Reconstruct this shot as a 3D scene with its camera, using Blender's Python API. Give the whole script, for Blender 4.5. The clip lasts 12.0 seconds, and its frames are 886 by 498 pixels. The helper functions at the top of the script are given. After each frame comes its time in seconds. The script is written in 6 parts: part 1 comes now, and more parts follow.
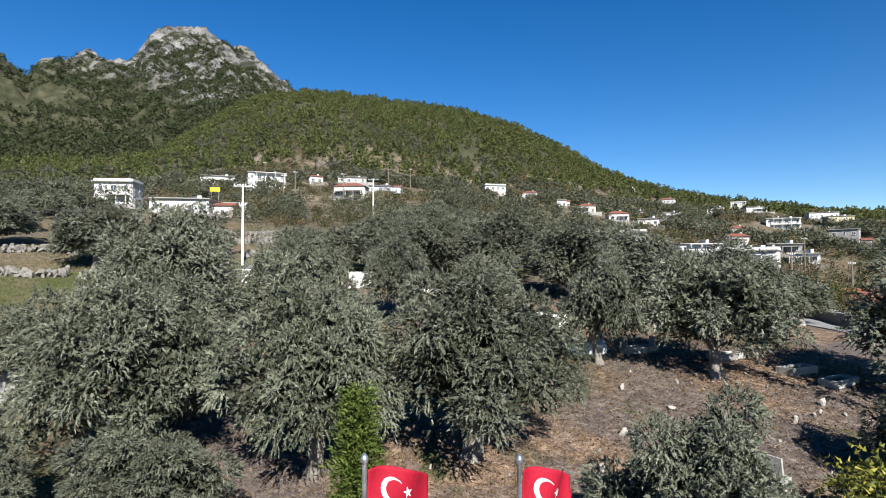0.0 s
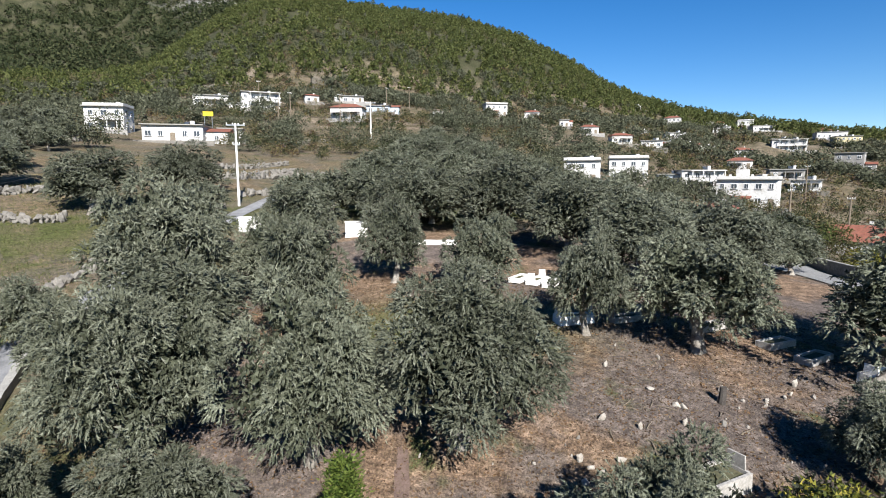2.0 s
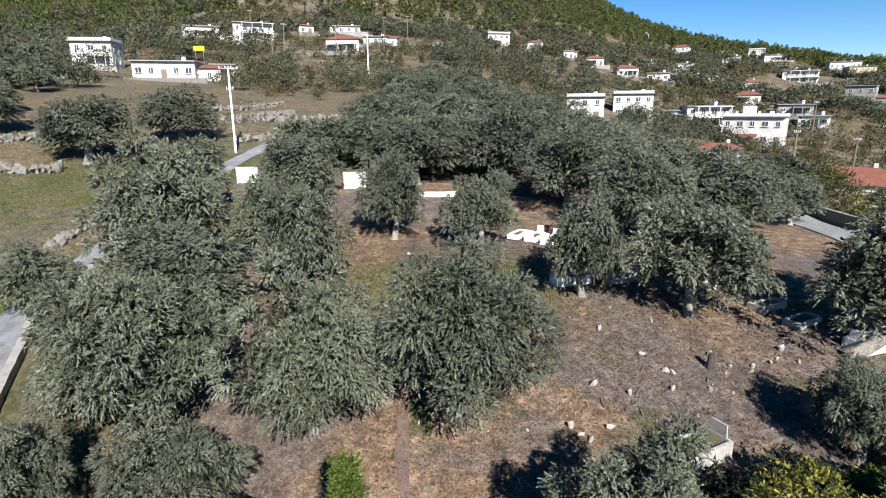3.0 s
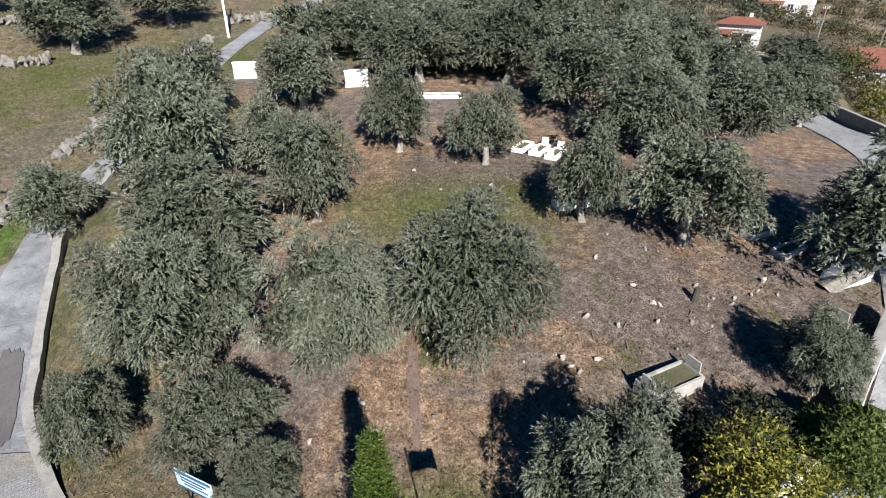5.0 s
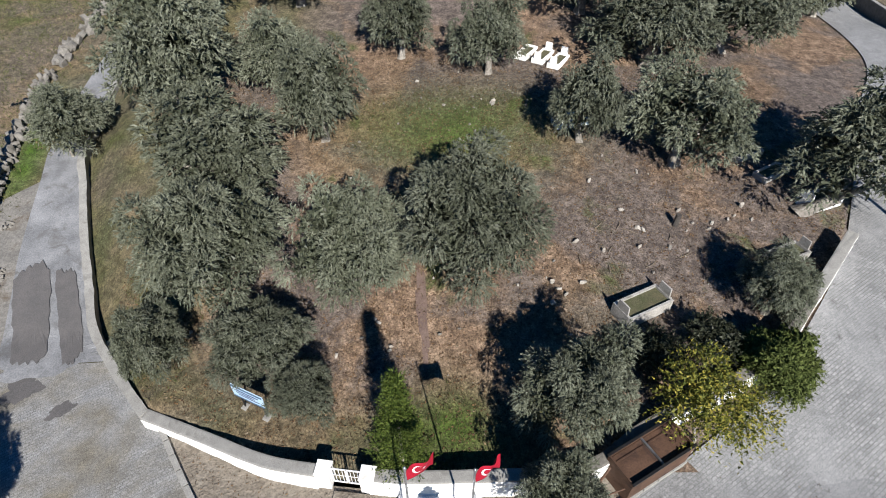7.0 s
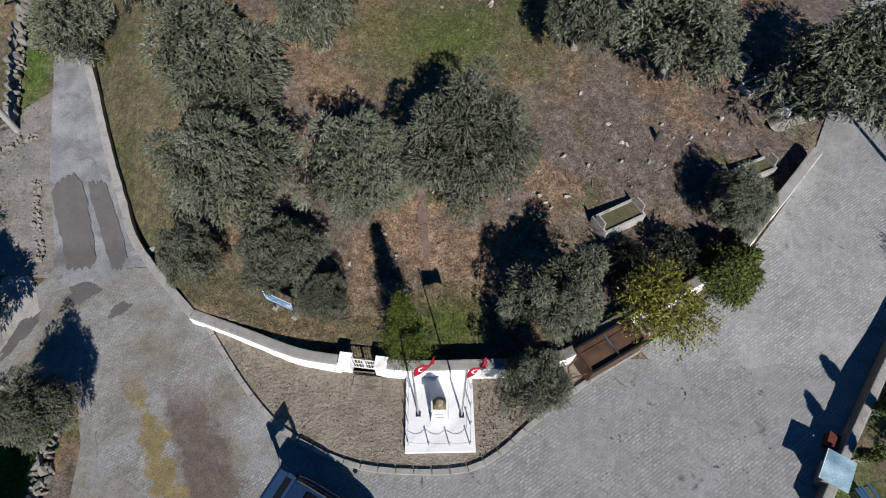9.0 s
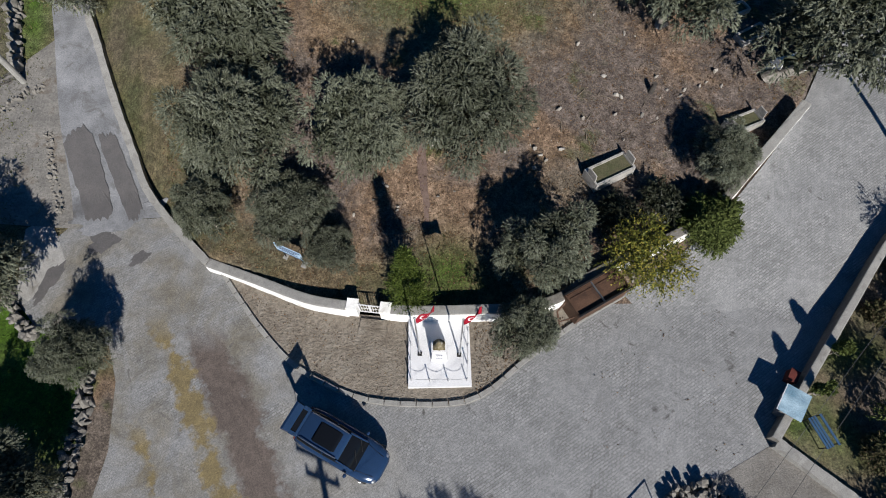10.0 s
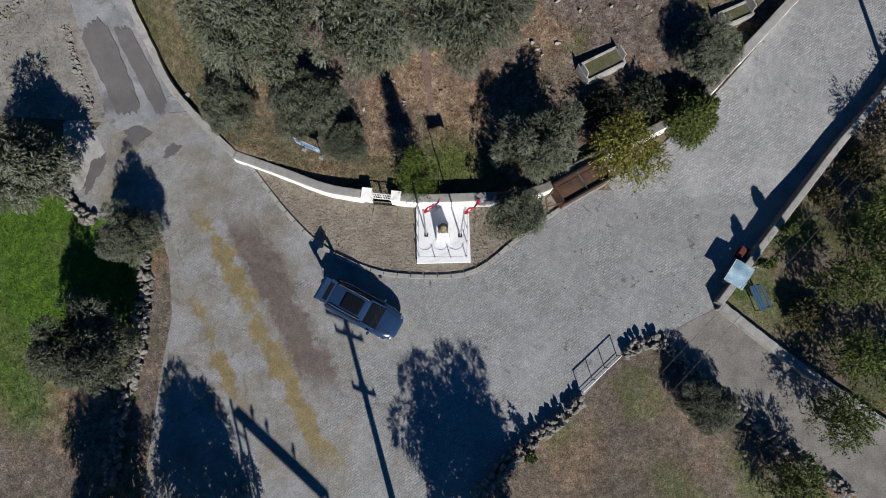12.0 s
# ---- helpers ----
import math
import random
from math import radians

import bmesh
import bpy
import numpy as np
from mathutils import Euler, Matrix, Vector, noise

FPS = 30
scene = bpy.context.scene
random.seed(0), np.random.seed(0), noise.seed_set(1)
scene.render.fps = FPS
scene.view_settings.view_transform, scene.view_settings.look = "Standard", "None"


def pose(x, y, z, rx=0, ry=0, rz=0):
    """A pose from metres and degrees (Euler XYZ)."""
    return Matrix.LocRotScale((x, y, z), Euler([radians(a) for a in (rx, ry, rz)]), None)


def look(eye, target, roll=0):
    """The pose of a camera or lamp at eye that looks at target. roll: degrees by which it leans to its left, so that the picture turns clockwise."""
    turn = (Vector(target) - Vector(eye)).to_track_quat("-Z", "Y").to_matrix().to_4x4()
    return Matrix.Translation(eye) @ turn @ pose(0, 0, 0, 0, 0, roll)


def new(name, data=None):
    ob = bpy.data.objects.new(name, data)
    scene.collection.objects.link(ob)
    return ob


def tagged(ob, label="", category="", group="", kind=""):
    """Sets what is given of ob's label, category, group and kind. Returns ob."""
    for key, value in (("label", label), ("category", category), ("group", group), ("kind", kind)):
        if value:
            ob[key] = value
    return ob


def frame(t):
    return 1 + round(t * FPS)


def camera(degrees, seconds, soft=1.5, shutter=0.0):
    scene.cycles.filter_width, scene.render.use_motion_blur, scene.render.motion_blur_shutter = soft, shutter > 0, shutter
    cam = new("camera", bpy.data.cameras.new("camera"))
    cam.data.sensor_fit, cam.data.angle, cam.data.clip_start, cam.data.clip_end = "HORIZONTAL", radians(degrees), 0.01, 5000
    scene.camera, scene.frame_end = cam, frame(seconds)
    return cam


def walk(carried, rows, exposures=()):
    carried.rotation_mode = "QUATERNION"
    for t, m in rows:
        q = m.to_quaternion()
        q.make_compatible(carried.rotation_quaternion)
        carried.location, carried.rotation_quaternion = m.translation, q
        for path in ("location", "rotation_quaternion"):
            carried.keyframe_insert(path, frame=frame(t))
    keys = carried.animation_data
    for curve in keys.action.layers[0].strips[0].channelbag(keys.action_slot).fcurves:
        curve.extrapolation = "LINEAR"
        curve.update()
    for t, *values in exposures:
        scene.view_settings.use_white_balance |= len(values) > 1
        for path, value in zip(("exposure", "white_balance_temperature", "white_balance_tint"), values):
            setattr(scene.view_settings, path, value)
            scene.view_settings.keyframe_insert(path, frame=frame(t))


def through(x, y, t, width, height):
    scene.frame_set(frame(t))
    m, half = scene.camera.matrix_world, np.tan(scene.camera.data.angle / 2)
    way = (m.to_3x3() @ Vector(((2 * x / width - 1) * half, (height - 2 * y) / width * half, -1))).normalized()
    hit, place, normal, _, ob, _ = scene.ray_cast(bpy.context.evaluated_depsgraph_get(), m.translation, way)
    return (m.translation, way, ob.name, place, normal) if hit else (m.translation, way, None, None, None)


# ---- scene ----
cam = camera(78.7, 12.0, soft=1.0)
# seconds, eye x y z, pitch, roll, yaw: a drone that climbs straight up while its camera tilts down
ROWS = [
    (0, -0.081, -0.280, 7.800, 1.68, 0.25, -0.25),
    (0.5, -0.072, -0.327, 8.468, 1.56, 0.17, -0.24),
    (1, -0.012, -0.360, 9.131, -0.57, 0.12, -0.22),
    (1.5, 0.132, -0.367, 9.825, -3.83, 0.07, -0.20),
    (2, 0.287, -0.346, 10.542, -7.25, 0.07, -0.21),
    (2.5, 0.374, -0.298, 11.253, -10.76, 0.13, -0.20),
    (3, 0.391, -0.237, 11.961, -14.27, 0.22, -0.18),
    (5, 0.195, -0.069, 15.061, -28.54, 0.02, 0.03),
    (5.5, 0.137, -0.098, 15.938, -32.21, 0.02, 0.02),
    (6, 0.083, -0.121, 16.822, -35.92, 0.04, 0.02),
    (6.5, 0.042, -0.120, 17.730, -39.56, 0.07, -0.00),
    (8.5, -0.003, 0.009, 21.429, -54.50, -0.01, -0.11),
    (9, 0.006, 0.050, 22.310, -58.13, -0.05, -0.18),
    (9.5, 0.013, 0.091, 23.183, -61.76, -0.08, -0.21),
    (10, 0.009, 0.127, 24.049, -65.38, -0.09, -0.28),
    (10.5, -0.014, 0.170, 24.910, -69.03, -0.10, -0.36),
    (11, -0.067, 0.210, 25.803, -72.67, -0.10, -0.42),
    (11.5, -0.142, 0.247, 26.739, -76.29, -0.10, -0.47),
    (12, -0.209, 0.279, 27.700, -79.92, -0.13, -0.54),
]
walk(cam, [(t, pose(x, y, z, 90 + pitch, roll, yaw)) for t, x, y, z, pitch, roll, yaw in ROWS], [(0, 1.43), (2, 1.43), (5, 1.4), (6.5, 1.22), (8.5, 0.79), (12, 0.62)])

# ---- light ----
SUN_AZ, SUN_EL = 164.0, 35.0
world = bpy.data.worlds.new("sky")
scene.world = world
world.use_nodes = True
wn = world.node_tree.nodes
sky = wn.new("ShaderNodeTexSky")
sky.sky_type, sky.sun_disc = "NISHITA", False
sky.sun_elevation, sky.sun_rotation = radians(SUN_EL), radians(SUN_AZ)
sky.air_density, sky.dust_density, sky.ozone_density, sky.altitude = 1.0, 0.0, 2.5, 1500
wn["Background"].inputs["Strength"].default_value = 0.052
deep = wn.new("ShaderNodeHueSaturation")
deep.inputs["Hue"].default_value = 0.506
deep.inputs["Saturation"].default_value = 1.38
world.node_tree.links.new(sky.outputs[0], deep.inputs["Color"])
world.node_tree.links.new(deep.outputs[0], wn["Background"].inputs["Color"])
sun = new("sun", bpy.data.lights.new("sun", "SUN"))
sun.data.energy, sun.data.angle, sun.data.color = 5.0, radians(0.53), (1.0, 0.965, 0.91)
sx, sy = math.sin(radians(SUN_AZ)) * math.cos(radians(SUN_EL)), math.cos(radians(SUN_AZ)) * math.cos(radians(SUN_EL))
sun.matrix_world = look((sx * 60, sy * 60, 60 * math.sin(radians(SUN_EL))), (0, 0, 0))

# ---- materials ----
def ramp(nt, fac, stops):
    n = nt.nodes.new("ShaderNodeValToRGB")
    els = n.color_ramp.elements
    while len(els) < len(stops):
        els.new(0.5)
    for e, (p, c) in zip(els, stops):
        e.position, e.color = p, (*c, 1)
    nt.links.new(fac, n.inputs["Fac"])
    return n.outputs["Color"]


def mixc(nt, fac, a, b, how="MIX"):
    n = nt.nodes.new("ShaderNodeMix")
    n.data_type, n.blend_type = "RGBA", how
    if isinstance(fac, float):
        n.inputs[0].default_value = fac
    else:
        nt.links.new(fac, n.inputs[0])
    for i, v in ((6, a), (7, b)):
        if isinstance(v, tuple):
            n.inputs[i].default_value = (*v, 1)
        else:
            nt.links.new(v, n.inputs[i])
    return n.outputs[2]


def noise_node(nt, coords, scale, detail=4.0, rough=0.55, warp=0.0):
    n = nt.nodes.new("ShaderNodeTexNoise")
    n.inputs["Scale"].default_value, n.inputs["Detail"].default_value, n.inputs["Roughness"].default_value = scale, detail, rough
    n.inputs["Distortion"].default_value = warp
    nt.links.new(coords, n.inputs["Vector"])
    return n.outputs["Fac"]


def band(nt, fac, lo, hi):
    n = nt.nodes.new("ShaderNodeMapRange")
    n.inputs[1].default_value, n.inputs[2].default_value = lo, hi
    nt.links.new(fac, n.inputs[0])
    return n.outputs[0]


def start(name, rough=0.9, metal=0.0, spec=0.3):
    m = bpy.data.materials.new(name)
    m.use_nodes = True
    nt = m.node_tree
    b = nt.nodes["Principled BSDF"]
    b.inputs["Roughness"].default_value, b.inputs["Metallic"].default_value = rough, metal
    b.inputs["Specular IOR Level"].default_value = spec
    geo = nt.nodes.new("ShaderNodeNewGeometry")
    return m, nt, b, geo.outputs["Position"], geo


def bump(nt, b, fac, strength, dist):
    n = nt.nodes.new("ShaderNodeBump")
    n.inputs["Strength"].default_value, n.inputs["Distance"].default_value = strength, dist
    nt.links.new(fac, n.inputs["Height"])
    nt.links.new(n.outputs[0], b.inputs["Normal"])


def plain(name, c1, c2, scale=3.0, fine=40.0, rough=0.85, metal=0.0, spec=0.3, bumpy=0.3, dist=0.02, stain=None):
    """A surface of two tones, coarse and fine, with small relief."""
    m, nt, b, pos, geo = start(name, rough, metal, spec)
    big, small = noise_node(nt, pos, scale, 5), noise_node(nt, pos, fine, 3, 0.7)
    col = mixc(nt, band(nt, big, 0.32, 0.68), c1, c2)
    col = mixc(nt, 0.55, col, ramp(nt, small, [(0.3, (0.25, 0.25, 0.25)), (0.7, (0.78, 0.78, 0.78))]), "OVERLAY")
    if stain:
        col = mixc(nt, band(nt, noise_node(nt, pos, scale * 0.6 + 0.37, 6, 0.65, 0.6), 0.55, 0.7), col, stain)
    nt.links.new(col, b.inputs["Base Color"])
    if bumpy:
        bump(nt, b, small, bumpy, dist)
    return m


def leafy(name, stops, rough=0.6, through=0.14, twigs=False):
    """Foliage: the tone varies from leaf cluster to leaf cluster and from tree to tree."""
    m, nt, b, pos, geo = start(name, rough, 0.0, 0.12)
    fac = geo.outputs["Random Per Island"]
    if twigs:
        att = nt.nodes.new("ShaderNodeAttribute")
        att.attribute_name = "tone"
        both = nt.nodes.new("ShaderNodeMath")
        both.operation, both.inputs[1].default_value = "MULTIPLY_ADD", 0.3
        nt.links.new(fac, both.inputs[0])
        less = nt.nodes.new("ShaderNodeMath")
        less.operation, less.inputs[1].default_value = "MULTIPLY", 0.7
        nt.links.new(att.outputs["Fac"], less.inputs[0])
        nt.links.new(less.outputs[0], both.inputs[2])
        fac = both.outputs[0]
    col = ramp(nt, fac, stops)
    info = nt.nodes.new("ShaderNodeObjectInfo")
    hsv = nt.nodes.new("ShaderNodeHueSaturation")
    nt.links.new(col, hsv.inputs["Color"])
    nt.links.new(band_to(nt, info.outputs["Random"], 0.8, 1.2), hsv.inputs["Value"])
    nt.links.new(hsv.outputs[0], b.inputs["Base Color"])
    t = nt.nodes.new("ShaderNodeBsdfTranslucent")
    nt.links.new(hsv.outputs[0], t.inputs["Color"])
    mx = nt.nodes.new("ShaderNodeMixShader")
    mx.inputs[0].default_value = through
    nt.links.new(b.outputs[0], mx.inputs[1])
    nt.links.new(t.outputs[0], mx.inputs[2])
    nt.links.new(mx.outputs[0], nt.nodes["Material Output"].inputs["Surface"])
    return m


def band_to(nt, fac, lo, hi):
    n = nt.nodes.new("ShaderNodeMapRange")
    n.inputs[3].default_value, n.inputs[4].default_value = lo, hi
    nt.links.new(fac, n.inputs[0])
    return n.outputs[0]


def ground_material():
    """Soil, dry litter, grass, scrub and bare rock, by the zones stored on the ground sheet."""
    m, nt, b, pos, geo = start("ground", 0.95, 0.0, 0.15)
    att = nt.nodes.new("ShaderNodeAttribute")
    att.attribute_name = "zone"
    sep = nt.nodes.new("ShaderNodeSeparateColor")
    nt.links.new(att.outputs["Color"], sep.inputs[0])
    litter, rock, wood = sep.outputs[0], sep.outputs[1], sep.outputs[2]
    n1, n2, n3 = noise_node(nt, pos, 0.22, 6, 0.6), noise_node(nt, pos, 1.6, 7, 0.75), noise_node(nt, pos, 13, 6, 0.85)
    n4 = noise_node(nt, pos, 0.05, 6, 0.6)
    fine = ramp(nt, n3, [(0.36, (0.06, 0.06, 0.06)), (0.5, (0.5, 0.5, 0.5)), (0.64, (0.95, 0.95, 0.95))])
    soil = ramp(nt, n2, [(0.35, (0.06, 0.041, 0.028)), (0.5, (0.13, 0.089, 0.061)), (0.65, (0.212, 0.151, 0.107))])
    grey = ramp(nt, n2, [(0.35, (0.053, 0.043, 0.039)), (0.5, (0.09, 0.073, 0.064)), (0.65, (0.14, 0.115, 0.1))])
    soil = mixc(nt, band(nt, noise_node(nt, pos, 0.17, 7, 0.62, 0.4), 0.44, 0.54), soil, grey)
    soil = mixc(nt, band(nt, noise_node(nt, pos, 0.31, 7, 0.65, 0.3), 0.58, 0.68), soil, (0.0528, 0.0592, 0.024))
    grass = ramp(nt, n2, [(0.35, (0.0336, 0.042, 0.0134)), (0.65, (0.0672, 0.0728, 0.0252))])
    dry = ramp(nt, n2, [(0.35, (0.0616, 0.0532, 0.0308)), (0.65, (0.106, 0.0896, 0.0549))])
    field = mixc(nt, band(nt, n1, 0.4, 0.6), grass, dry)
    col = mixc(nt, litter, field, soil)
    wcol = ramp(nt, noise_node(nt, pos, 0.11, 9, 0.72, 0.4), [(0.34, (0.02, 0.023, 0.011)), (0.48, (0.075, 0.062, 0.04)), (0.6, (0.15, 0.12, 0.088)), (0.72, (0.25, 0.22, 0.185))])
    col = mixc(nt, att.outputs["Alpha"], col, ramp(nt, n2, [(0.35, (0.02, 0.044, 0.005)), (0.65, (0.058, 0.108, 0.012))]))
    forest = ramp(nt, n4, [(0.3, (0.0144, 0.0192, 0.008)), (0.52, (0.034, 0.035, 0.018)), (0.75, (0.066, 0.06, 0.04))])
    col = mixc(nt, wood, col, mixc(nt, band(nt, wood, 0.7, 0.95), wcol, forest))
    r1 = noise_node(nt, pos, 0.02, 8, 0.65, 0.4)
    rcol = ramp(nt, r1, [(0.36, (0.04, 0.04, 0.038)), (0.46, (0.145, 0.142, 0.137)), (0.64, (0.25, 0.245, 0.235))])
    rmask = nt.nodes.new("ShaderNodeMath")
    rmask.operation = "MULTIPLY"
    nt.links.new(rock, rmask.inputs[0])
    nt.links.new(band(nt, noise_node(nt, pos, 0.03, 10, 0.78), 0.45, 0.51), rmask.inputs[1])
    col = mixc(nt, rmask.outputs[0], col, rcol)
    clods = ramp(nt, noise_node(nt, pos, 4.2, 7, 0.8, 0.3), [(0.38, (0.16, 0.16, 0.16)), (0.5, (0.5, 0.5, 0.5)), (0.64, (0.88, 0.88, 0.88))])
    col = mixc(nt, 0.6, col, clods, "OVERLAY")
    col = mixc(nt, 0.8, col, fine, "OVERLAY")
    nt.links.new(col, b.inputs["Base Color"])
    crag = nt.nodes.new("ShaderNodeMath")
    crag.operation = "MULTIPLY"
    nt.links.new(rock, crag.inputs[0])
    nt.links.new(noise_node(nt, pos, 0.045, 10, 0.75, 0.8), crag.inputs[1])
    big = nt.nodes.new("ShaderNodeBump")
    big.inputs["Strength"].default_value, big.inputs["Distance"].default_value = 1.0, 13.0
    nt.links.new(crag.outputs[0], big.inputs["Height"])
    small = nt.nodes.new("ShaderNodeBump")
    small.inputs["Strength"].default_value, small.inputs["Distance"].default_value = 0.6, 0.05
    nt.links.new(n3, small.inputs["Height"])
    nt.links.new(big.outputs[0], small.inputs["Normal"])
    nt.links.new(small.outputs[0], b.inputs["Normal"])
    return m


def paving_material():
    """Grey concrete setts laid in rows, with worn, dusty and mossy areas."""
    m, nt, b, pos, geo = start("setts", 0.8, 0.0, 0.3)
    mp = nt.nodes.new("ShaderNodeMapping")
    mp.inputs["Rotation"].default_value = (0, 0, radians(-32))
    nt.links.new(pos, mp.inputs["Vector"])
    br = nt.nodes.new("ShaderNodeTexBrick")
    br.inputs["Scale"].default_value = 1.0
    br.inputs["Brick Width"].default_value, br.inputs["Row Height"].default_value = 0.22, 0.12
    br.inputs["Mortar Size"].default_value, br.inputs["Mortar Smooth"].default_value = 0.015, 0.3
    br.inputs["Color1"].default_value, br.inputs["Color2"].default_value = (0.145, 0.147, 0.15, 1), (0.22, 0.221, 0.222, 1)
    br.inputs["Mortar"].default_value = (0.1, 0.098, 0.094, 1)
    nt.links.new(mp.outputs[0], br.inputs["Vector"])
    n1, n2, n3 = noise_node(nt, pos, 0.35, 6, 0.6, 0.3), noise_node(nt, pos, 2.2, 5, 0.7), noise_node(nt, pos, 30, 3, 0.7)
    dust = ramp(nt, n2, [(0.3, (0.155, 0.156, 0.158)), (0.7, (0.215, 0.216, 0.217))])
    col = mixc(nt, band_to(nt, band(nt, n1, 0.38, 0.62), 0.12, 0.85), br.outputs["Color"], dust)
    warm = ramp(nt, n2, [(0.3, (0.104, 0.0944, 0.0768)), (0.7, (0.16, 0.146, 0.12))])
    sepx = nt.nodes.new("ShaderNodeSeparateXYZ")
    nt.links.new(pos, sepx.inputs[0])
    west = nt.nodes.new("ShaderNodeMath")
    west.operation = "MULTIPLY"
    nt.links.new(band(nt, sepx.outputs[0], 1.0, -9.0), west.inputs[0])
    nt.links.new(band(nt, noise_node(nt, pos, 0.5, 5, 0.6, 0.5), 0.4, 0.65), west.inputs[1])
    col = mixc(nt, west.outputs[0], col, warm)
    col = mixc(nt, band(nt, noise_node(nt, pos, 0.9, 6, 0.7, 1.0), 0.62, 0.7), col, (0.07, 0.0672, 0.0644))
    wob = noise_node(nt, pos, 0.7, 6, 0.7)

    def streak(x0, slope, wide, soft_, tone, y_lo, y_hi):
        """A ragged streak along x = x0 + slope * y."""
        a = nt.nodes.new("ShaderNodeMath")
        a.operation, a.inputs[1].default_value = "MULTIPLY", slope
        nt.links.new(sepx.outputs[1], a.inputs[0])
        d = nt.nodes.new("ShaderNodeMath")
        d.operation = "SUBTRACT"
        nt.links.new(sepx.outputs[0], d.inputs[0])
        nt.links.new(a.outputs[0], d.inputs[1])
        e = nt.nodes.new("ShaderNodeMath")
        e.operation, e.inputs[1].default_value = "SUBTRACT", x0
        nt.links.new(d.outputs[0], e.inputs[0])
        g = nt.nodes.new("ShaderNodeMath")
        g.operation = "ABSOLUTE"
        nt.links.new(e.outputs[0], g.inputs[0])
        w = nt.nodes.new("ShaderNodeMath")
        w.operation, w.inputs[1].default_value = "MULTIPLY_ADD", 3.4
        nt.links.new(wob, w.inputs[0])
        nt.links.new(g.outputs[0], w.inputs[2])
        k = nt.nodes.new("ShaderNodeMath")
        k.operation = "MULTIPLY"
        nt.links.new(band(nt, w.outputs[0], 1.7 + wide + soft_, 1.7 + wide), k.inputs[0])
        k2 = nt.nodes.new("ShaderNodeMath")
        k2.operation = "MULTIPLY"
        nt.links.new(band(nt, sepx.outputs[1], y_hi, y_hi - 1.5), k2.inputs[0])
        nt.links.new(band(nt, sepx.outputs[1], y_lo, y_lo + 1.5), k2.inputs[1])
        nt.links.new(k2.outputs[0], k.inputs[1])
        return mixc(nt, k.outputs[0], col, tone)

    claytone = ramp(nt, n2, [(0.3, (0.07, 0.056, 0.0493)), (0.7, (0.104, 0.084, 0.0728))])
    sandtone = ramp(nt, n2, [(0.3, (0.112, 0.0896, 0.0476)), (0.7, (0.168, 0.131, 0.0644))])
    col = streak(-7.0, -0.55, 0.7, 0.5, claytone, -2.5, 7.5)
    col = streak(-8.7, -0.56, 0.3, 0.35, sandtone, -6.0, 8.0)
    col = streak(-11.5, -0.45, 0.0, 0.35, sandtone, -3.5, 3.5)
    col = mixc(nt, 0.3, col, ramp(nt, noise_node(nt, pos, 0.6, 9, 0.8, 0.8), [(0.34, (0.2, 0.2, 0.2)), (0.66, (0.8, 0.8, 0.8))]), "OVERLAY")
    col = mixc(nt, band(nt, noise_node(nt, pos, 5.0, 5, 0.75, 0.4), 0.69, 0.73), col, (0.06, 0.056, 0.05))
    col = mixc(nt, 0.6, col, ramp(nt, n3, [(0.34, (0.15, 0.15, 0.15)), (0.66, (0.85, 0.85, 0.85))]), "OVERLAY")
    nt.links.new(col, b.inputs["Base Color"])
    bump(nt, b, br.outputs["Fac"], -0.35, 0.01)
    return m


GROUND = ground_material()
SETTS = paving_material()
ASPHALT = plain("worn_asphalt", (0.1, 0.102, 0.108), (0.2, 0.203, 0.212), 0.7, 16, 0.85, bumpy=0.5, dist=0.03, stain=(0.08, 0.077, 0.074))
TAR = plain("tar_patch", (0.07, 0.0672, 0.0672), (0.0896, 0.084, 0.0832), 1.5, 25, 0.8)
MULCH = plain("bare_earth", (0.125, 0.105, 0.083), (0.19, 0.165, 0.135), 1.4, 7, 0.95, bumpy=1.0, dist=0.09, stain=(0.2, 0.18, 0.15))
TRACK = plain("gravel_track", (0.105, 0.097, 0.088), (0.165, 0.155, 0.143), 1.0, 14, 0.95, bumpy=0.7, dist=0.04)
CONCRETE = plain("concrete", (0.185, 0.179, 0.168), (0.235, 0.23, 0.215), 2.0, 30, 0.9, stain=(0.14, 0.134, 0.123))
LIME = plain("whitewash", (0.74, 0.735, 0.72), (0.62, 0.61, 0.585), 1.5, 12, 0.9, bumpy=0.5, dist=0.03, stain=(0.46, 0.44, 0.4))
PAINT = plain("white_paint", (0.56, 0.56, 0.57), (0.5, 0.5, 0.51), 1.0, 30, 0.6, bumpy=0.1)
MARBLE = plain("pale_marble", (0.3, 0.29, 0.275), (0.23, 0.22, 0.205), 2.5, 15, 0.6, stain=(0.16, 0.15, 0.13))
STONE = plain("field_stone", (0.112, 0.104, 0.092), (0.168, 0.157, 0.142), 4.0, 25, 0.95)
DARKSTONE = plain("dark_stone", (0.0336, 0.028, 0.0252), (0.056, 0.0504, 0.0448), 4.0, 25, 0.9)
BARK = plain("olive_bark", (0.12, 0.106, 0.09), (0.28, 0.26, 0.23), 4.0, 18, 0.95, bumpy=1.0, dist=0.06, stain=(0.06, 0.05, 0.042))
# the darkest stops also give the inner crown leaves their painted shade
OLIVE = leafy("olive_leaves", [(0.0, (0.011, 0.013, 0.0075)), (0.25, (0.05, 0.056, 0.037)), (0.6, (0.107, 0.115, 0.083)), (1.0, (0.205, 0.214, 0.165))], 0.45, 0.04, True)
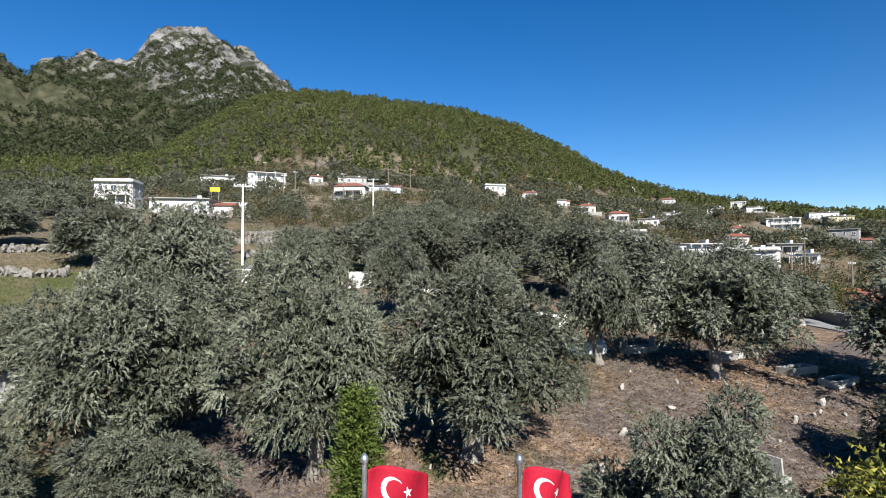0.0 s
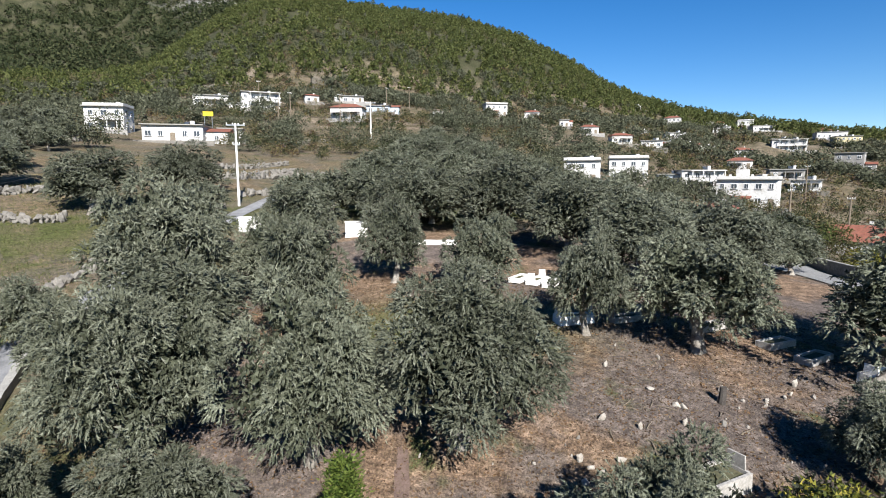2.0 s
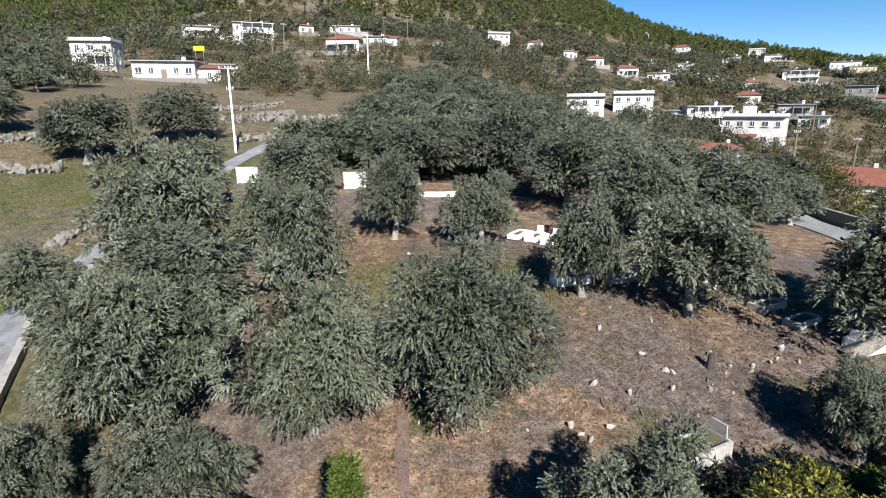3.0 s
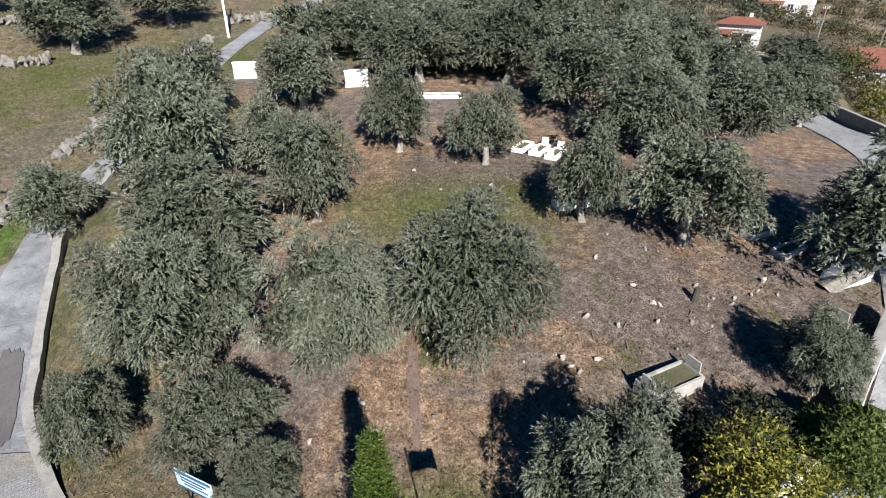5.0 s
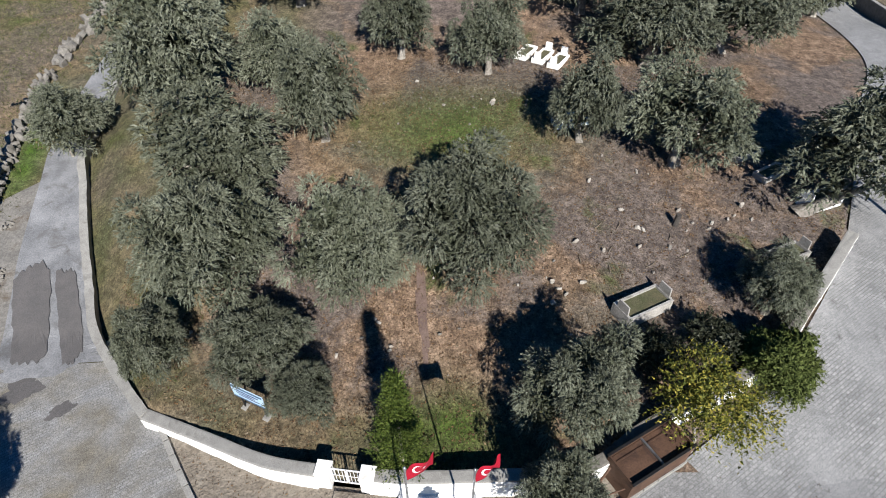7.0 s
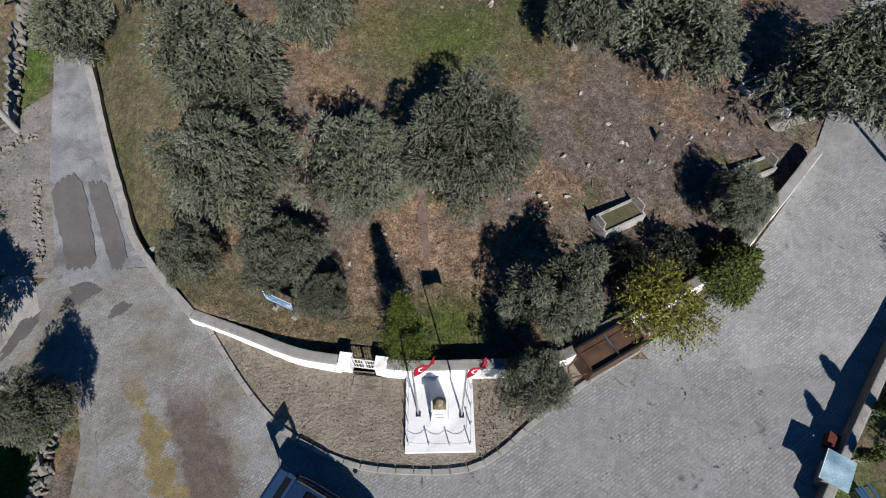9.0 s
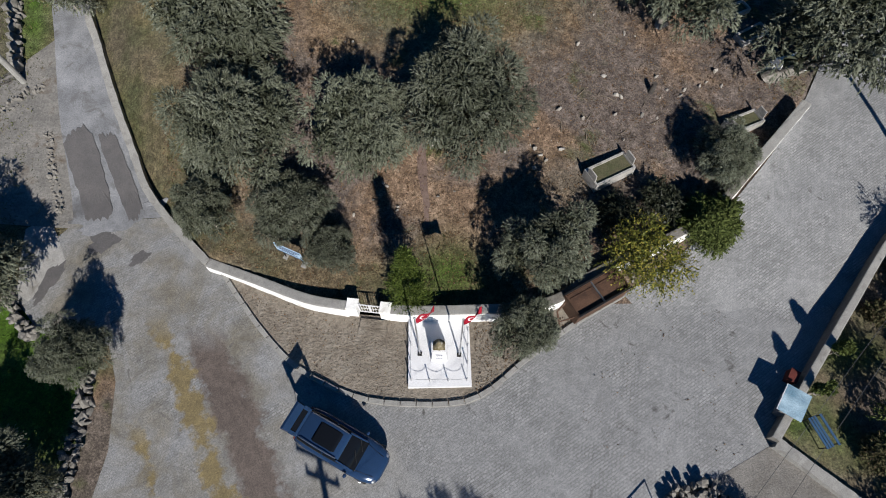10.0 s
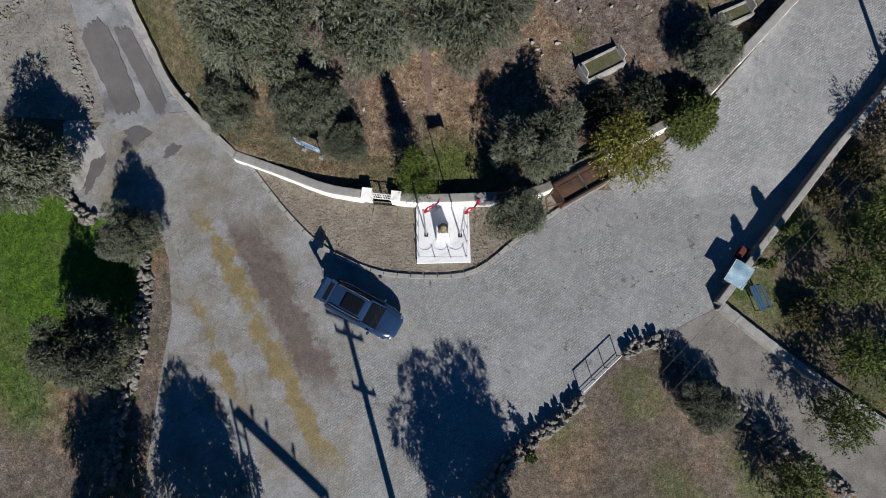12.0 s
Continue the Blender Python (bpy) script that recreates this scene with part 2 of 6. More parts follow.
OLIVE_FAR = leafy("far_olive_leaves", [(0.0, (0.02, 0.024, 0.014)), (0.5, (0.055, 0.06, 0.038)), (1.0, (0.1, 0.105, 0.072))], 0.8)
DARKSCRUB = leafy("dark_scrub_leaves", [(0.0, (0.012, 0.018, 0.008)), (0.6, (0.03, 0.038, 0.016)), (1.0, (0.055, 0.06, 0.028))], 0.8)
PINE = leafy("pine_needles", [(0.0, (0.016, 0.024, 0.008)), (0.5, (0.045, 0.056, 0.017)), (0.85, (0.075, 0.083, 0.027)), (1.0, (0.1, 0.098, 0.04))], 0.7)
CYPRESS = leafy("bright_conifer_leaves", [(0.0, (0.0196, 0.0336, 0.00672)), (0.5, (0.0476, 0.07, 0.0123)), (1.0, (0.0896, 0.112, 0.0252))], 0.6)
YELLOW = leafy("yellowing_leaves", [(0.0, (0.036, 0.048, 0.011)), (0.5, (0.095, 0.1, 0.019)), (0.8, (0.165, 0.15, 0.026)), (1.0, (0.24, 0.2, 0.04))], 0.6)
FEATHER = leafy("feathery_leaves", [(0.0, (0.028, 0.04, 0.0112)), (0.5, (0.064, 0.084, 0.0224)), (1.0, (0.112, 0.132, 0.044))], 0.8)
SCRUB = leafy("scrub_leaves", [(0.0, (0.026, 0.03, 0.014)), (0.4, (0.062, 0.064, 0.03)), (0.8, (0.105, 0.09, 0.046)), (1.0, (0.135, 0.095, 0.06))], 0.8)


# ---- mesh helpers ----
class Shape:
    """Collects vertices and faces of one mesh."""

    def __init__(self):
        self.v, self.f = [], []

    def add(self, verts, faces):
        n = len(self.v)
        self.v += [tuple(p) for p in verts]
        self.f += [tuple(i + n for i in f) for f in faces]
        return self

    def box(self, c, s, rz=0.0, taper=1.0, m=None):
        """A box by its centre and size, its top scaled by taper."""
        pts = []
        for k in (-1, 1):
            t = taper if k > 0 else 1.0
            for i, j in ((-1, -1), (1, -1), (1, 1), (-1, 1)):
                p = Vector((i * s[0] / 2 * t, j * s[1] / 2 * t, k * s[2] / 2))
                p.rotate(Euler((0, 0, radians(rz))))
                p += Vector(c)
                pts.append(m @ p if m else p)
        return self.add(pts, [(3, 2, 1, 0), (4, 5, 6, 7), (0, 1, 5, 4), (1, 2, 6, 5), (2, 3, 7, 6), (3, 0, 4, 7)])

    def tube(self, path, radii, sides=8, cap=True):
        """A round bar along a path."""
        path = [Vector(p) for p in path]
        rings, n = [], len(path)
        for i, p in enumerate(path):
            d = (path[min(i + 1, n - 1)] - path[max(i - 1, 0)]).normalized()
            a = d.orthogonal().normalized() if abs(d.z) > 0.99 else d.cross(Vector((0, 0, 1))).normalized()
            b2 = d.cross(a)
            r = radii[i] if hasattr(radii, "__len__") else radii
            rings += [p + r * (math.cos(2 * math.pi * k / sides) * a + math.sin(2 * math.pi * k / sides) * b2) for k in range(sides)]
        faces = [(i * sides + k, i * sides + (k + 1) % sides, (i + 1) * sides + (k + 1) % sides, (i + 1) * sides + k) for i in range(n - 1) for k in range(sides)]
        if cap:
            faces += [tuple(range(sides))[::-1], tuple((n - 1) * sides + k for k in range(sides))]
        return self.add(rings, faces)

    def sheet(self, left, right, cols, z):
        """A strip between two polylines; z gives the height."""
        rows_ = []
        for a, b2 in zip(left, right):
            for k in range(cols + 1):
                t = k / cols
                x, y = a[0] + (b2[0] - a[0]) * t, a[1] + (b2[1] - a[1]) * t
                rows_.append((x, y, z(x, y)))
        w = cols + 1
        return self.add(rows_, [(i * w + k, i * w + k + 1, (i + 1) * w + k + 1, (i + 1) * w + k) for i in range(len(left) - 1) for k in range(cols)])

    def mesh(self, name, material, smooth=False):
        me = bpy.data.meshes.new(name)
        me.from_pydata(self.v, [], self.f)
        me.materials.append(material)
        if smooth:
            me.polygons.foreach_set("use_smooth", [True] * len(me.polygons))
        me.update()
        return me


def part(name, shape, material, parent=None, label="", smooth=False):
    ob = new(name, shape if isinstance(shape, bpy.types.Mesh) else shape.mesh(name, material, smooth))
    ob.parent = parent
    return tagged(ob, label)


def thing(name, m, label, category, group="", kind=""):
    ob = new(name)
    ob.matrix_basis = m
    ob.empty_display_size = 0.2
    return tagged(ob, label, category, group, kind)


def quads_mesh(name, pts, material, tone=None):
    """A mesh of loose leaves from an array (n, corners, 3)."""
    n, c = pts.shape[:2]
    me = bpy.data.meshes.new(name)
    me.vertices.add(c * n)
    me.vertices.foreach_set("co", np.ascontiguousarray(pts, dtype=np.float32).ravel())
    me.loops.add(c * n)
    me.loops.foreach_set("vertex_index", np.arange(c * n, dtype=np.int32))
    me.polygons.add(n)
    me.polygons.foreach_set("loop_start", np.arange(0, c * n, c, dtype=np.int32))
    me.update(calc_edges=True)
    if tone is not None:
        me.attributes.new("tone", "FLOAT", "FACE").data.foreach_set("value", np.asarray(tone, dtype=np.float32))
    me.materials.append(material)
    return me


def smooth_line(pts, step=0.5):
    """A polyline through the points, rounded and evenly divided."""
    p = np.array(pts, float)
    out = []
    for i in range(len(p) - 1):
        a, b2, c, d = p[max(i - 1, 0)], p[i], p[i + 1], p[min(i + 2, len(p) - 1)]
        n = max(2, int(np.linalg.norm(c - b2) / step))
        for k in range(n):
            t = k / n
            out.append(0.5 * (2 * b2 + (c - a) * t + (2 * a - 5 * b2 + 4 * c - d) * t ** 2 + (3 * b2 - a - 3 * c + d) * t ** 3))
    return [tuple(q) for q in out] + [tuple(p[-1])]


def offset(line, d):
    """The line moved d to its left."""
    p = np.array(line, float)[:, :2]
    t = np.gradient(p, axis=0)
    t /= np.linalg.norm(t, axis=1)[:, None] + 1e-9
    return p + d * np.stack([-t[:, 1], t[:, 0]], 1)


# ---- the lie of the land ----
def lerp(v, xs, ys):
    return np.interp(v, xs, ys)


# elevation (tangent above the first eye) of the ridges, by azimuth in degrees to the right of the view
AZ = (-52, -39, -37, -34, -30.5, -28.8, -26.5, -24, -21, -17.5, -14, -10, -5, 0, 5, 8, 12, 15, 18, 23, 28, 33, 39, 46)
FOREST = (0.13, 0.14, 0.145, 0.15, 0.16, 0.165, 0.185, 0.225, 0.265, 0.29, 0.303, 0.3, 0.291, 0.282, 0.263, 0.245, 0.21, 0.175, 0.145, 0.114, 0.094, 0.075, 0.06, 0.05)
PEAK_AZ = (-52, -41, -39.4, -37.6, -37, -35.6, -33.5, -31.4, -30, -29.2, -28.4, -26.8, -24.8, -21.8, -19.7, -17.5, -15.2, -13, -10, -5, 0, 5, 12, 18, 28, 46)
PEAK = (0.281, 0.311, 0.296, 0.271, 0.296, 0.316, 0.327, 0.324, 0.329, 0.343, 0.373, 0.385, 0.391, 0.379, 0.367, 0.341, 0.306, 0.271, 0.203, 0.168, 0.143, 0.1, 0.06, 0.03, 0.01, 0.0)
FOOT = (0.09, 0.10, 0.105, 0.11, 0.12, 0.125, 0.14, 0.155, 0.165, 0.17, 0.175, 0.17, 0.16, 0.15, 0.14, 0.135, 0.135, 0.13, 0.115, 0.093, 0.08, 0.07, 0.055, 0.045)
EYE0 = 7.8
# the graveyard's boundary: the front wall as y over x, the lane's wall as x over y
FRONT_X = (-30, -13.2, -11, -8.4, -6, -4.75, -1.3, 2.4, 5, 8.3, 11.6, 15.1, 18.2, 21.3, 25.0, 28.4, 29.6, 60)
FRONT_Y = (12.4, 12.4, 10.2, 9.2, 8.3, 7.95, 7.6, 7.65, 7.95, 9.8, 11.4, 14.5, 17.7, 23, 29.5, 34.5, 60, 95)
SIDE_Y = (0, 12.4, 14.2, 16.4, 19.3, 22.4, 25.2, 31.3, 60)
SIDE_X = (-13.2, -13.2, -14.7, -15.8, -17.2, -18.5, -19.5, -20, -18)


def near_height(x, y):
    """Height of the ground round the graveyard and the forecourt."""
    cem = lerp(y, (7.5, 9.0, 12.3, 17.9, 21.6, 27.5, 32, 40, 45, 60, 90), (0.4, 0.55, 0.95, 2.1, 2.75, 3.75, 4.2, 5.6, 6.2, 8.0, 12.0))
    cem = cem - 0.2 * np.clip(x - 9, 0, 18) * np.clip((y - 24) / 16, 0, 1)
    cem = np.maximum(cem, lerp(y, (24, 30, 50, 90), (0, 2.5, 3.2, 2.0)))
    lane = lerp(y, (11, 14, 25, 36, 45, 60, 90), (0, 0.05, 2.0, 4.1, 5.9, 8.0, 12.0))
    right = lerp(y, (8.0, 13, 18, 22, 35, 50, 90), (0.0, 0.9, 1.5, 1.8, 2.6, 2.9, 1.0))
    out = np.where(x < -8, lane, right)
    side = x - lerp(y, SIDE_Y, SIDE_X)
    front = y - lerp(x, FRONT_X, FRONT_Y)
    # east of the wall the inner ground is never far above the wall's foot
    front = np.where(y > 29, np.minimum(front, np.maximum(lerp(y, (28, 34.5, 40, 90), (24, 28.6, 29.6, 30)) - x, 0)), front)
    w = np.clip(side / 2.5, 0, 1) * np.clip(front / lerp(y, (26, 31), (0.35, 3.0)), 0, 1)
    fade = np.clip(front / 11.0, 0, 1) * np.clip((x - 9) / 4, 0, 1) + (1 - np.clip((x - 9) / 4, 0, 1))
    return out * (1 - w) + w * (np.minimum(cem, right + 0.9) * (1 - fade) + cem * fade)


def relief(x, y):
    return (np.sin(x * 0.061 + 1.3 * np.sin(y * 0.043)) * np.sin(y * 0.052 + 0.7 * np.sin(x * 0.037)) + 0.5 * np.sin(x * 0.13 + y * 0.09 + 1) * np.sin(y * 0.15 - x * 0.05))


def far_height(x, y):
    """Hillsides, pine ridge and rocky peak behind the village."""
    r = np.hypot(x, y) + 1e-6
    az = np.degrees(np.arctan2(x, y))
    f, p, k = lerp(az, AZ, FOREST), lerp(az, PEAK_AZ, PEAK), lerp(az, AZ, FOOT)
    east = np.clip((az - 4) / 22, 0, 1)
    h130 = lerp(az, (-30, 0, 5, 10, 15, 20, 25, 30, 35, 38, 46), (20, 18.5, 15, 11.5, 8.5, 6.5, 4.5, 3.8, 2, -0.5, -3))
    h60 = np.minimum(8.0 - 5.8 * east, h130)
    rf = 300 + 110 * east
    hf = EYE0 + rf * k
    rr = 620.0
    hr = EYE0 + rr * f
    h = np.where(r < 130, h60 + (h130 - h60) * np.clip((r - 60) / 70, 0, 1) ** (1 + 0.7 * east), 0.0)
    u = np.clip((r - 130) / (rf - 130), 0, 1)
    h = np.where((r >= 130) & (r < rf), h130 + (hf - h130) * u, h)
    u = np.clip((r - rf) / (rr - rf), 0, 1)
    h = np.where((r >= rf) & (r < rr), hf + (hr - hf) * (u + 0.12 * np.sin(np.pi * u)), h)
    rm = 1500.0
    hm = EYE0 + rm * p
    u = np.clip((r - rr) / (rm - rr), 0, 1)
    dip = hr * 0.95 + (hm - hr * 0.95) * u ** 1.35
    h = np.where((r >= rr) & (r < rm), np.where(u < 0.02, hr, dip), h)
    h = np.where(r >= rm, hm * np.clip(1 - (r - rm) / 1300, 0.0, 1), h)
    h = h + relief(x, y) * np.clip((r - 80) / 220, 0, 1) * 2.2
    # behind the camera the land falls away gently
    back = np.clip((np.abs(az) - 55) / 25, 0, 1)
    return h * (1 - back) + back * (0.0 - 0.01 * r)


def height(x, y):
    """Ground height at x, y (numbers or arrays)."""
    x, y = np.asarray(x, float), np.asarray(y, float)
    r = np.hypot(x, y)
    t = np.clip((r - 50) / 22, 0, 1)
    t = t * t * (3 - 2 * t)
    return near_height(x, y) * (1 - t) + far_height(x, y) * t


def crag(x, y, r):
    """Rough rock relief of the far mountain."""
    if r < 700 or y < 0.3 * r:
        return 0.0
    return min(1.0, (r - 700) / 400) * (26 * (noise.ridged_multi_fractal((x * 0.0045, y * 0.0045, 1.0), 0.9, 2.1, 6, 1.0, 2.0) - 1.2) + 16 * noise.fractal((x * 0.016, y * 0.016, 7.0), 0.7, 2.1, 4) + 9 * noise.ridged_multi_fractal((x * 0.03, y * 0.03, 3.0), 0.9, 2.1, 3, 1.0, 2.0))


def hz(x, y):
    return float(height(x, y)) + crag(x, y, math.hypot(x, y))


def build_ground():
    az_front = np.radians(np.concatenate([np.linspace(-62, -44, 30)[:-1], np.linspace(-44, -12, 260)[:-1], np.linspace(-12, 62, 240)]))
    az_back = np.radians(np.linspace(62, 298, 120))[1:-1]
    az = np.concatenate([az_front, az_back])
    rad = np.concatenate([[0.01], np.geomspace(1.5, 60, 100), np.geomspace(61, 640, 80), np.geomspace(650, 1560, 110), np.geomspace(1580, 1900, 10), np.geomspace(2000, 4500, 8)])
    A, R = np.meshgrid(az, rad)
    X, Y = R * np.sin(A), R * np.cos(A)
    Z = height(X, Y)
    ns, nz = A.shape[1], len(rad)
    # gullies and crags far off
    for i in range(nz):
        r = rad[i]
        if r < 700:
            continue
        for k in range(ns):
            Z[i, k] += crag(X[i, k], Y[i, k], r)
    verts = np.stack([X, Y, Z], -1).reshape(-1, 3)
    i, k = np.meshgrid(np.arange(nz - 1), np.arange(ns), indexing="ij")
    k2 = (k + 1) % ns
    faces = np.stack([i * ns + k, i * ns + k2, (i + 1) * ns + k2, (i + 1) * ns + k], -1).reshape(-1, 4)
    me = bpy.data.meshes.new("ground")
    me.from_pydata(verts.tolist(), [], faces[:, ::-1].tolist())
    me.polygons.foreach_set("use_smooth", [True] * len(me.polygons))
    # zones: litter under the olives, rock, woodland floor
    x, y = verts[:, 0], verts[:, 1]
    r, a = np.hypot(x, y), np.degrees(np.arctan2(x, y))
    cem = np.clip((x + 13.5 + 0.12 * np.maximum(y - 14, 0)) / 2, 0, 1) * np.clip((y - 6) / 2, 0, 1) * np.clip((52 - y) / 8, 0, 1)
    glade = np.exp(-(((x - 0.5) / 5.5) ** 2 + ((y - 25.5) / 3.8) ** 2)) + np.exp(-(((x + 11.5) / 1.6) ** 2 + ((y - 15.5) / 3) ** 2)) + 0.8 * np.exp(-(((x - 0.3) / 1.6) ** 2 + ((y - 10) / 1.6) ** 2)) + 0.9 * np.exp(-(((x + 11) / 3) ** 2 + ((y - 38) / 6) ** 2))
    strip = y - lerp(x, FRONT_X, FRONT_Y)
    glade = glade + 0.75 * np.exp(-((strip - 1.2) / 1.6) ** 2) * (x > -13) * (x < 4) + 0.5 * np.exp(-(((x - 6.5) / 2.5) ** 2 + ((y - 14) / 1.6) ** 2))
    litter = np.clip(cem - glade * 0.8, 0, 1)
    litter = np.where(y < 5, np.where(x < 0, 0.15, 1.0), litter)
    litter = np.where((y < -1) & (x < -13), 0.9, litter)
    litter = np.where((y < 6) & (x < -13) & (x > -15.6), 0.9, litter)
    litter = np.where((y < 40) & (x < -13.5) & (y > 5), np.where(x < -22, 0.55, 0.25), litter)
    litter = np.where((r > 60) & (y > 0), 0.5, litter)
    rock = np.clip((verts[:, 2] / (r + 1) - 0.262 - 0.03 * np.clip((-24 - a) / 5, 0, 1)) / 0.04, 0, 1) * np.clip((-9 - a) / 5, 0, 1) * np.clip((r - 700) / 200, 0, 1)
    foot = 290 + 110 * np.clip((a - 4) / 22, 0, 1)
    rock = np.maximum(rock, 0.75 * np.clip(1 - np.abs(r - foot + 10) / 45, 0, 1) * (np.abs(a) < 35) * (np.sin(a * 0.55 + 0.8) > -0.1))
    lush = np.where((x < -15.5) & (y < 8.5), np.clip(0.5 + 0.13 * y + 0.6 * np.sin(x * 0.9 + 1.7 * np.sin(y * 0.5)) * np.sin(y * 0.7 + x * 0.3), 0, 1), 0.0)
    lush = np.maximum(lush, 0.95 * np.exp(-(((x + 22.9 + 0.11 * (y - 26)) / 0.75) ** 2 + ((y - 26) / 4.5) ** 4)))
    lush = np.where((x > 14) & (y < 12) & (y > -12), 0.75 * np.clip(1.6 * np.sin(x * 0.8 + y * 0.5) * np.sin(y * 0.7 - 0.4) + 0.2, 0, 1), lush)
    lush = np.where((x > 5) & (x <= 14) & (y < -0.5), 0.5 * np.clip(2 * np.sin(x * 0.9 + 1.2 * np.sin(y * 0.8)) * np.sin(y * 0.9 + 0.4 * x) - 0.5, 0, 1), lush)
    lush = np.clip(lush + 0.55 * np.exp(-(((x - 0.5) / 4.5) ** 2 + ((y - 25.5) / 3.0) ** 2)) + 0.5 * np.exp(-(((x - 0.3) / 1.4) ** 2 + ((y - 9.6) / 1.4) ** 2)), 0, 1) * (r < 60)
    garden = 0.4 * ((y < 2.2) & (x > 2) | (x > 15.5) & (y < x - 8))
    wood = garden * (r < 40) + np.clip((r - foot) / 60, 0, 1) * 0.65 + (0.35 + 0.3 * np.clip((foot - r) / 60, 0, 1)) * np.clip((r - 90) / 60, 0, 1)
    me.color_attributes.new("zone", "FLOAT_COLOR", "POINT").data.foreach_set("color", np.stack([litter, rock, wood, lush], -1).astype(np.float32).ravel())
    me.materials.append(GROUND)
    me.update()
    return tagged(new("ground", me), "sloping ground of dry soil, litter, grass, scrub and far rocky hills", "ground", kind="structure")


build_ground()

# ---- roads and paved places ----
KERB = smooth_line([(-10.46, 9.94), (-9.49, 8.67), (-8.23, 7.12), (-6.7, 5.59), (-5.2, 4.68), (-3.73, 4.08), (-2.56, 3.83), (-0.81, 3.73), (0.35, 3.75), (1.23, 3.89), (2.12, 4.32), (3.02, 5.06), (4.38, 6.1), (6.37, 7.45), (8.54, 8.67)], 0.25)


def flat_fill(name, outline, z, material, label, category):
    bm = bmesh.new()
    vs = [bm.verts.new((x, y, z)) for x, y in outline]
    bm.faces.new(vs)
    bmesh.ops.triangulate(bm, faces=bm.faces[:])
    for f in bm.faces:
        if f.normal.z < 0:
            f.normal_flip()
    me = bpy.data.meshes.new(name)
    bm.to_mesh(me)
    bm.free()
    me.materials.append(material)
    return tagged(new(name, me), label, category, kind="structure")


over = [(x, y) for x, y in KERB]
flat_fill("pavement", [(-13.9, 12.9), (-12.5, 11.5), (-10.9, 10.2)] + over + [(8.9, 8.6), (14.2, 2.2), (10.75, 0.49), (9.45, 0.22), (8.85, -0.2), (6.73, -2.38), (5.28, -3.45), (3.0, -5.15), (1.0, -7.5), (0.5, -14), (-13.5, -14), (-14.6, -6), (-14.2, -0.6), (-13.9, 1.9), (-14.3, 4.8), (-15.0, 6.4), (-18.3, 7.0), (-20.1, 8.8), (-20.1, 10.3), (-18.3, 12.6)], 0.05, SETTS, "grey concrete sett paving, dusty and worn, on the forecourt", "pavement")

lift = lambda x, y: hz(x, y) + 0.07
def resample(line, n):
    p = np.array(smooth_line(line, 0.3))
    s = np.concatenate([[0], np.cumsum(np.linalg.norm(np.diff(p, axis=0), axis=1))])
    q = np.linspace(0, s[-1], n)
    return list(zip(np.interp(q, s, p[:, 0]), np.interp(q, s, p[:, 1])))


ROAD_L = [(8.54, 8.67), (12.0, 11.0), (15.3, 14.2), (18.4, 17.9), (21.5, 23.0), (25.2, 29.5), (28.4, 34.5), (29.5, 39), (29.6, 46), (30, 55)]
ROAD_R = [(14.2, 2.2), (16.6, 5.8), (20.3, 10.2), (23.7, 14.3), (27.5, 20.2), (31.2, 27.6), (33.2, 33), (34.2, 40), (34.4, 47), (35, 56)]
part("road_east", Shape().sheet(resample(ROAD_L, 80), resample(ROAD_R, 80), 14, lift), SETTS)
tagged(bpy.data.objects["road_east"], "grey concrete sett road climbing beside the graveyard", "road", kind="structure")
LANE_L = [(-18.3, 12.6), (-19.5, 16.4), (-20.2, 18.6), (-21.3, 23.3), (-21.9, 26.2), (-22.0, 32), (-21.5, 40), (-21, 48), (-20.2, 57), (-18.5, 66), (-14, 78)]
LANE_R = [(-13.9, 12.9), (-16.05, 16.4), (-17.5, 19.7), (-18.7, 23.3), (-19.4, 25.6), (-19.8, 31.5), (-19.5, 40), (-19.2, 48), (-18.4, 57), (-16.4, 66), (-12, 78)]


part("lane_west", Shape().sheet(resample(LANE_L, 90), resample(LANE_R, 90), 8, lift), ASPHALT)
tagged(bpy.data.objects["lane_west"], "narrow patched grey asphalt lane climbing past the graveyard", "lane", kind="structure")

GRAVEL = plain("grey_gravel", (0.105, 0.1, 0.093), (0.165, 0.155, 0.142), 0.9, 9, 0.95, bumpy=0.9, dist=0.05, stain=(0.085, 0.068, 0.052))
rough_edge = lambda line, n, k: [(x + 0.25 * math.sin(i * 1.7 + k) + 0.15 * math.sin(i * 3.9), y + 0.2 * math.cos(i * 2.3 + k)) for i, (x, y) in enumerate(resample(line, n))]
part("verge", Shape().sheet(rough_edge([(-27.5, 12.8), (-26.6, 16.2), (-25.4, 19.2), (-23.4, 21.2)], 40, 0), resample([(-18.2, 12.3), (-19.4, 16.4), (-20.1, 18.6), (-21.2, 23.2)], 40), 14, lambda x, y: hz(x, y) + 0.04), GRAVEL)
tagged(bpy.data.objects["verge"], "rubbly grey gravel verge beside the lane", "verge", kind="structure")
flat_fill("apron", [(-18.1, 10.5), (-18.9, 11.9), (-19.6, 12.9), (-20.6, 12.3), (-20.3, 10.4), (-19.9, 8.9), (-19.3, 8.5), (-18.7, 9.3)], 0.062, plain("pale_cement", (0.2, 0.195, 0.185), (0.27, 0.262, 0.25), 1.5, 20, 0.9, stain=(0.15, 0.14, 0.125)), "pale cement apron beside the forecourt", "apron")

# ---- trees ----
def unit(v):
    return v / (np.linalg.norm(v, axis=-1, keepdims=True) + 1e-9)


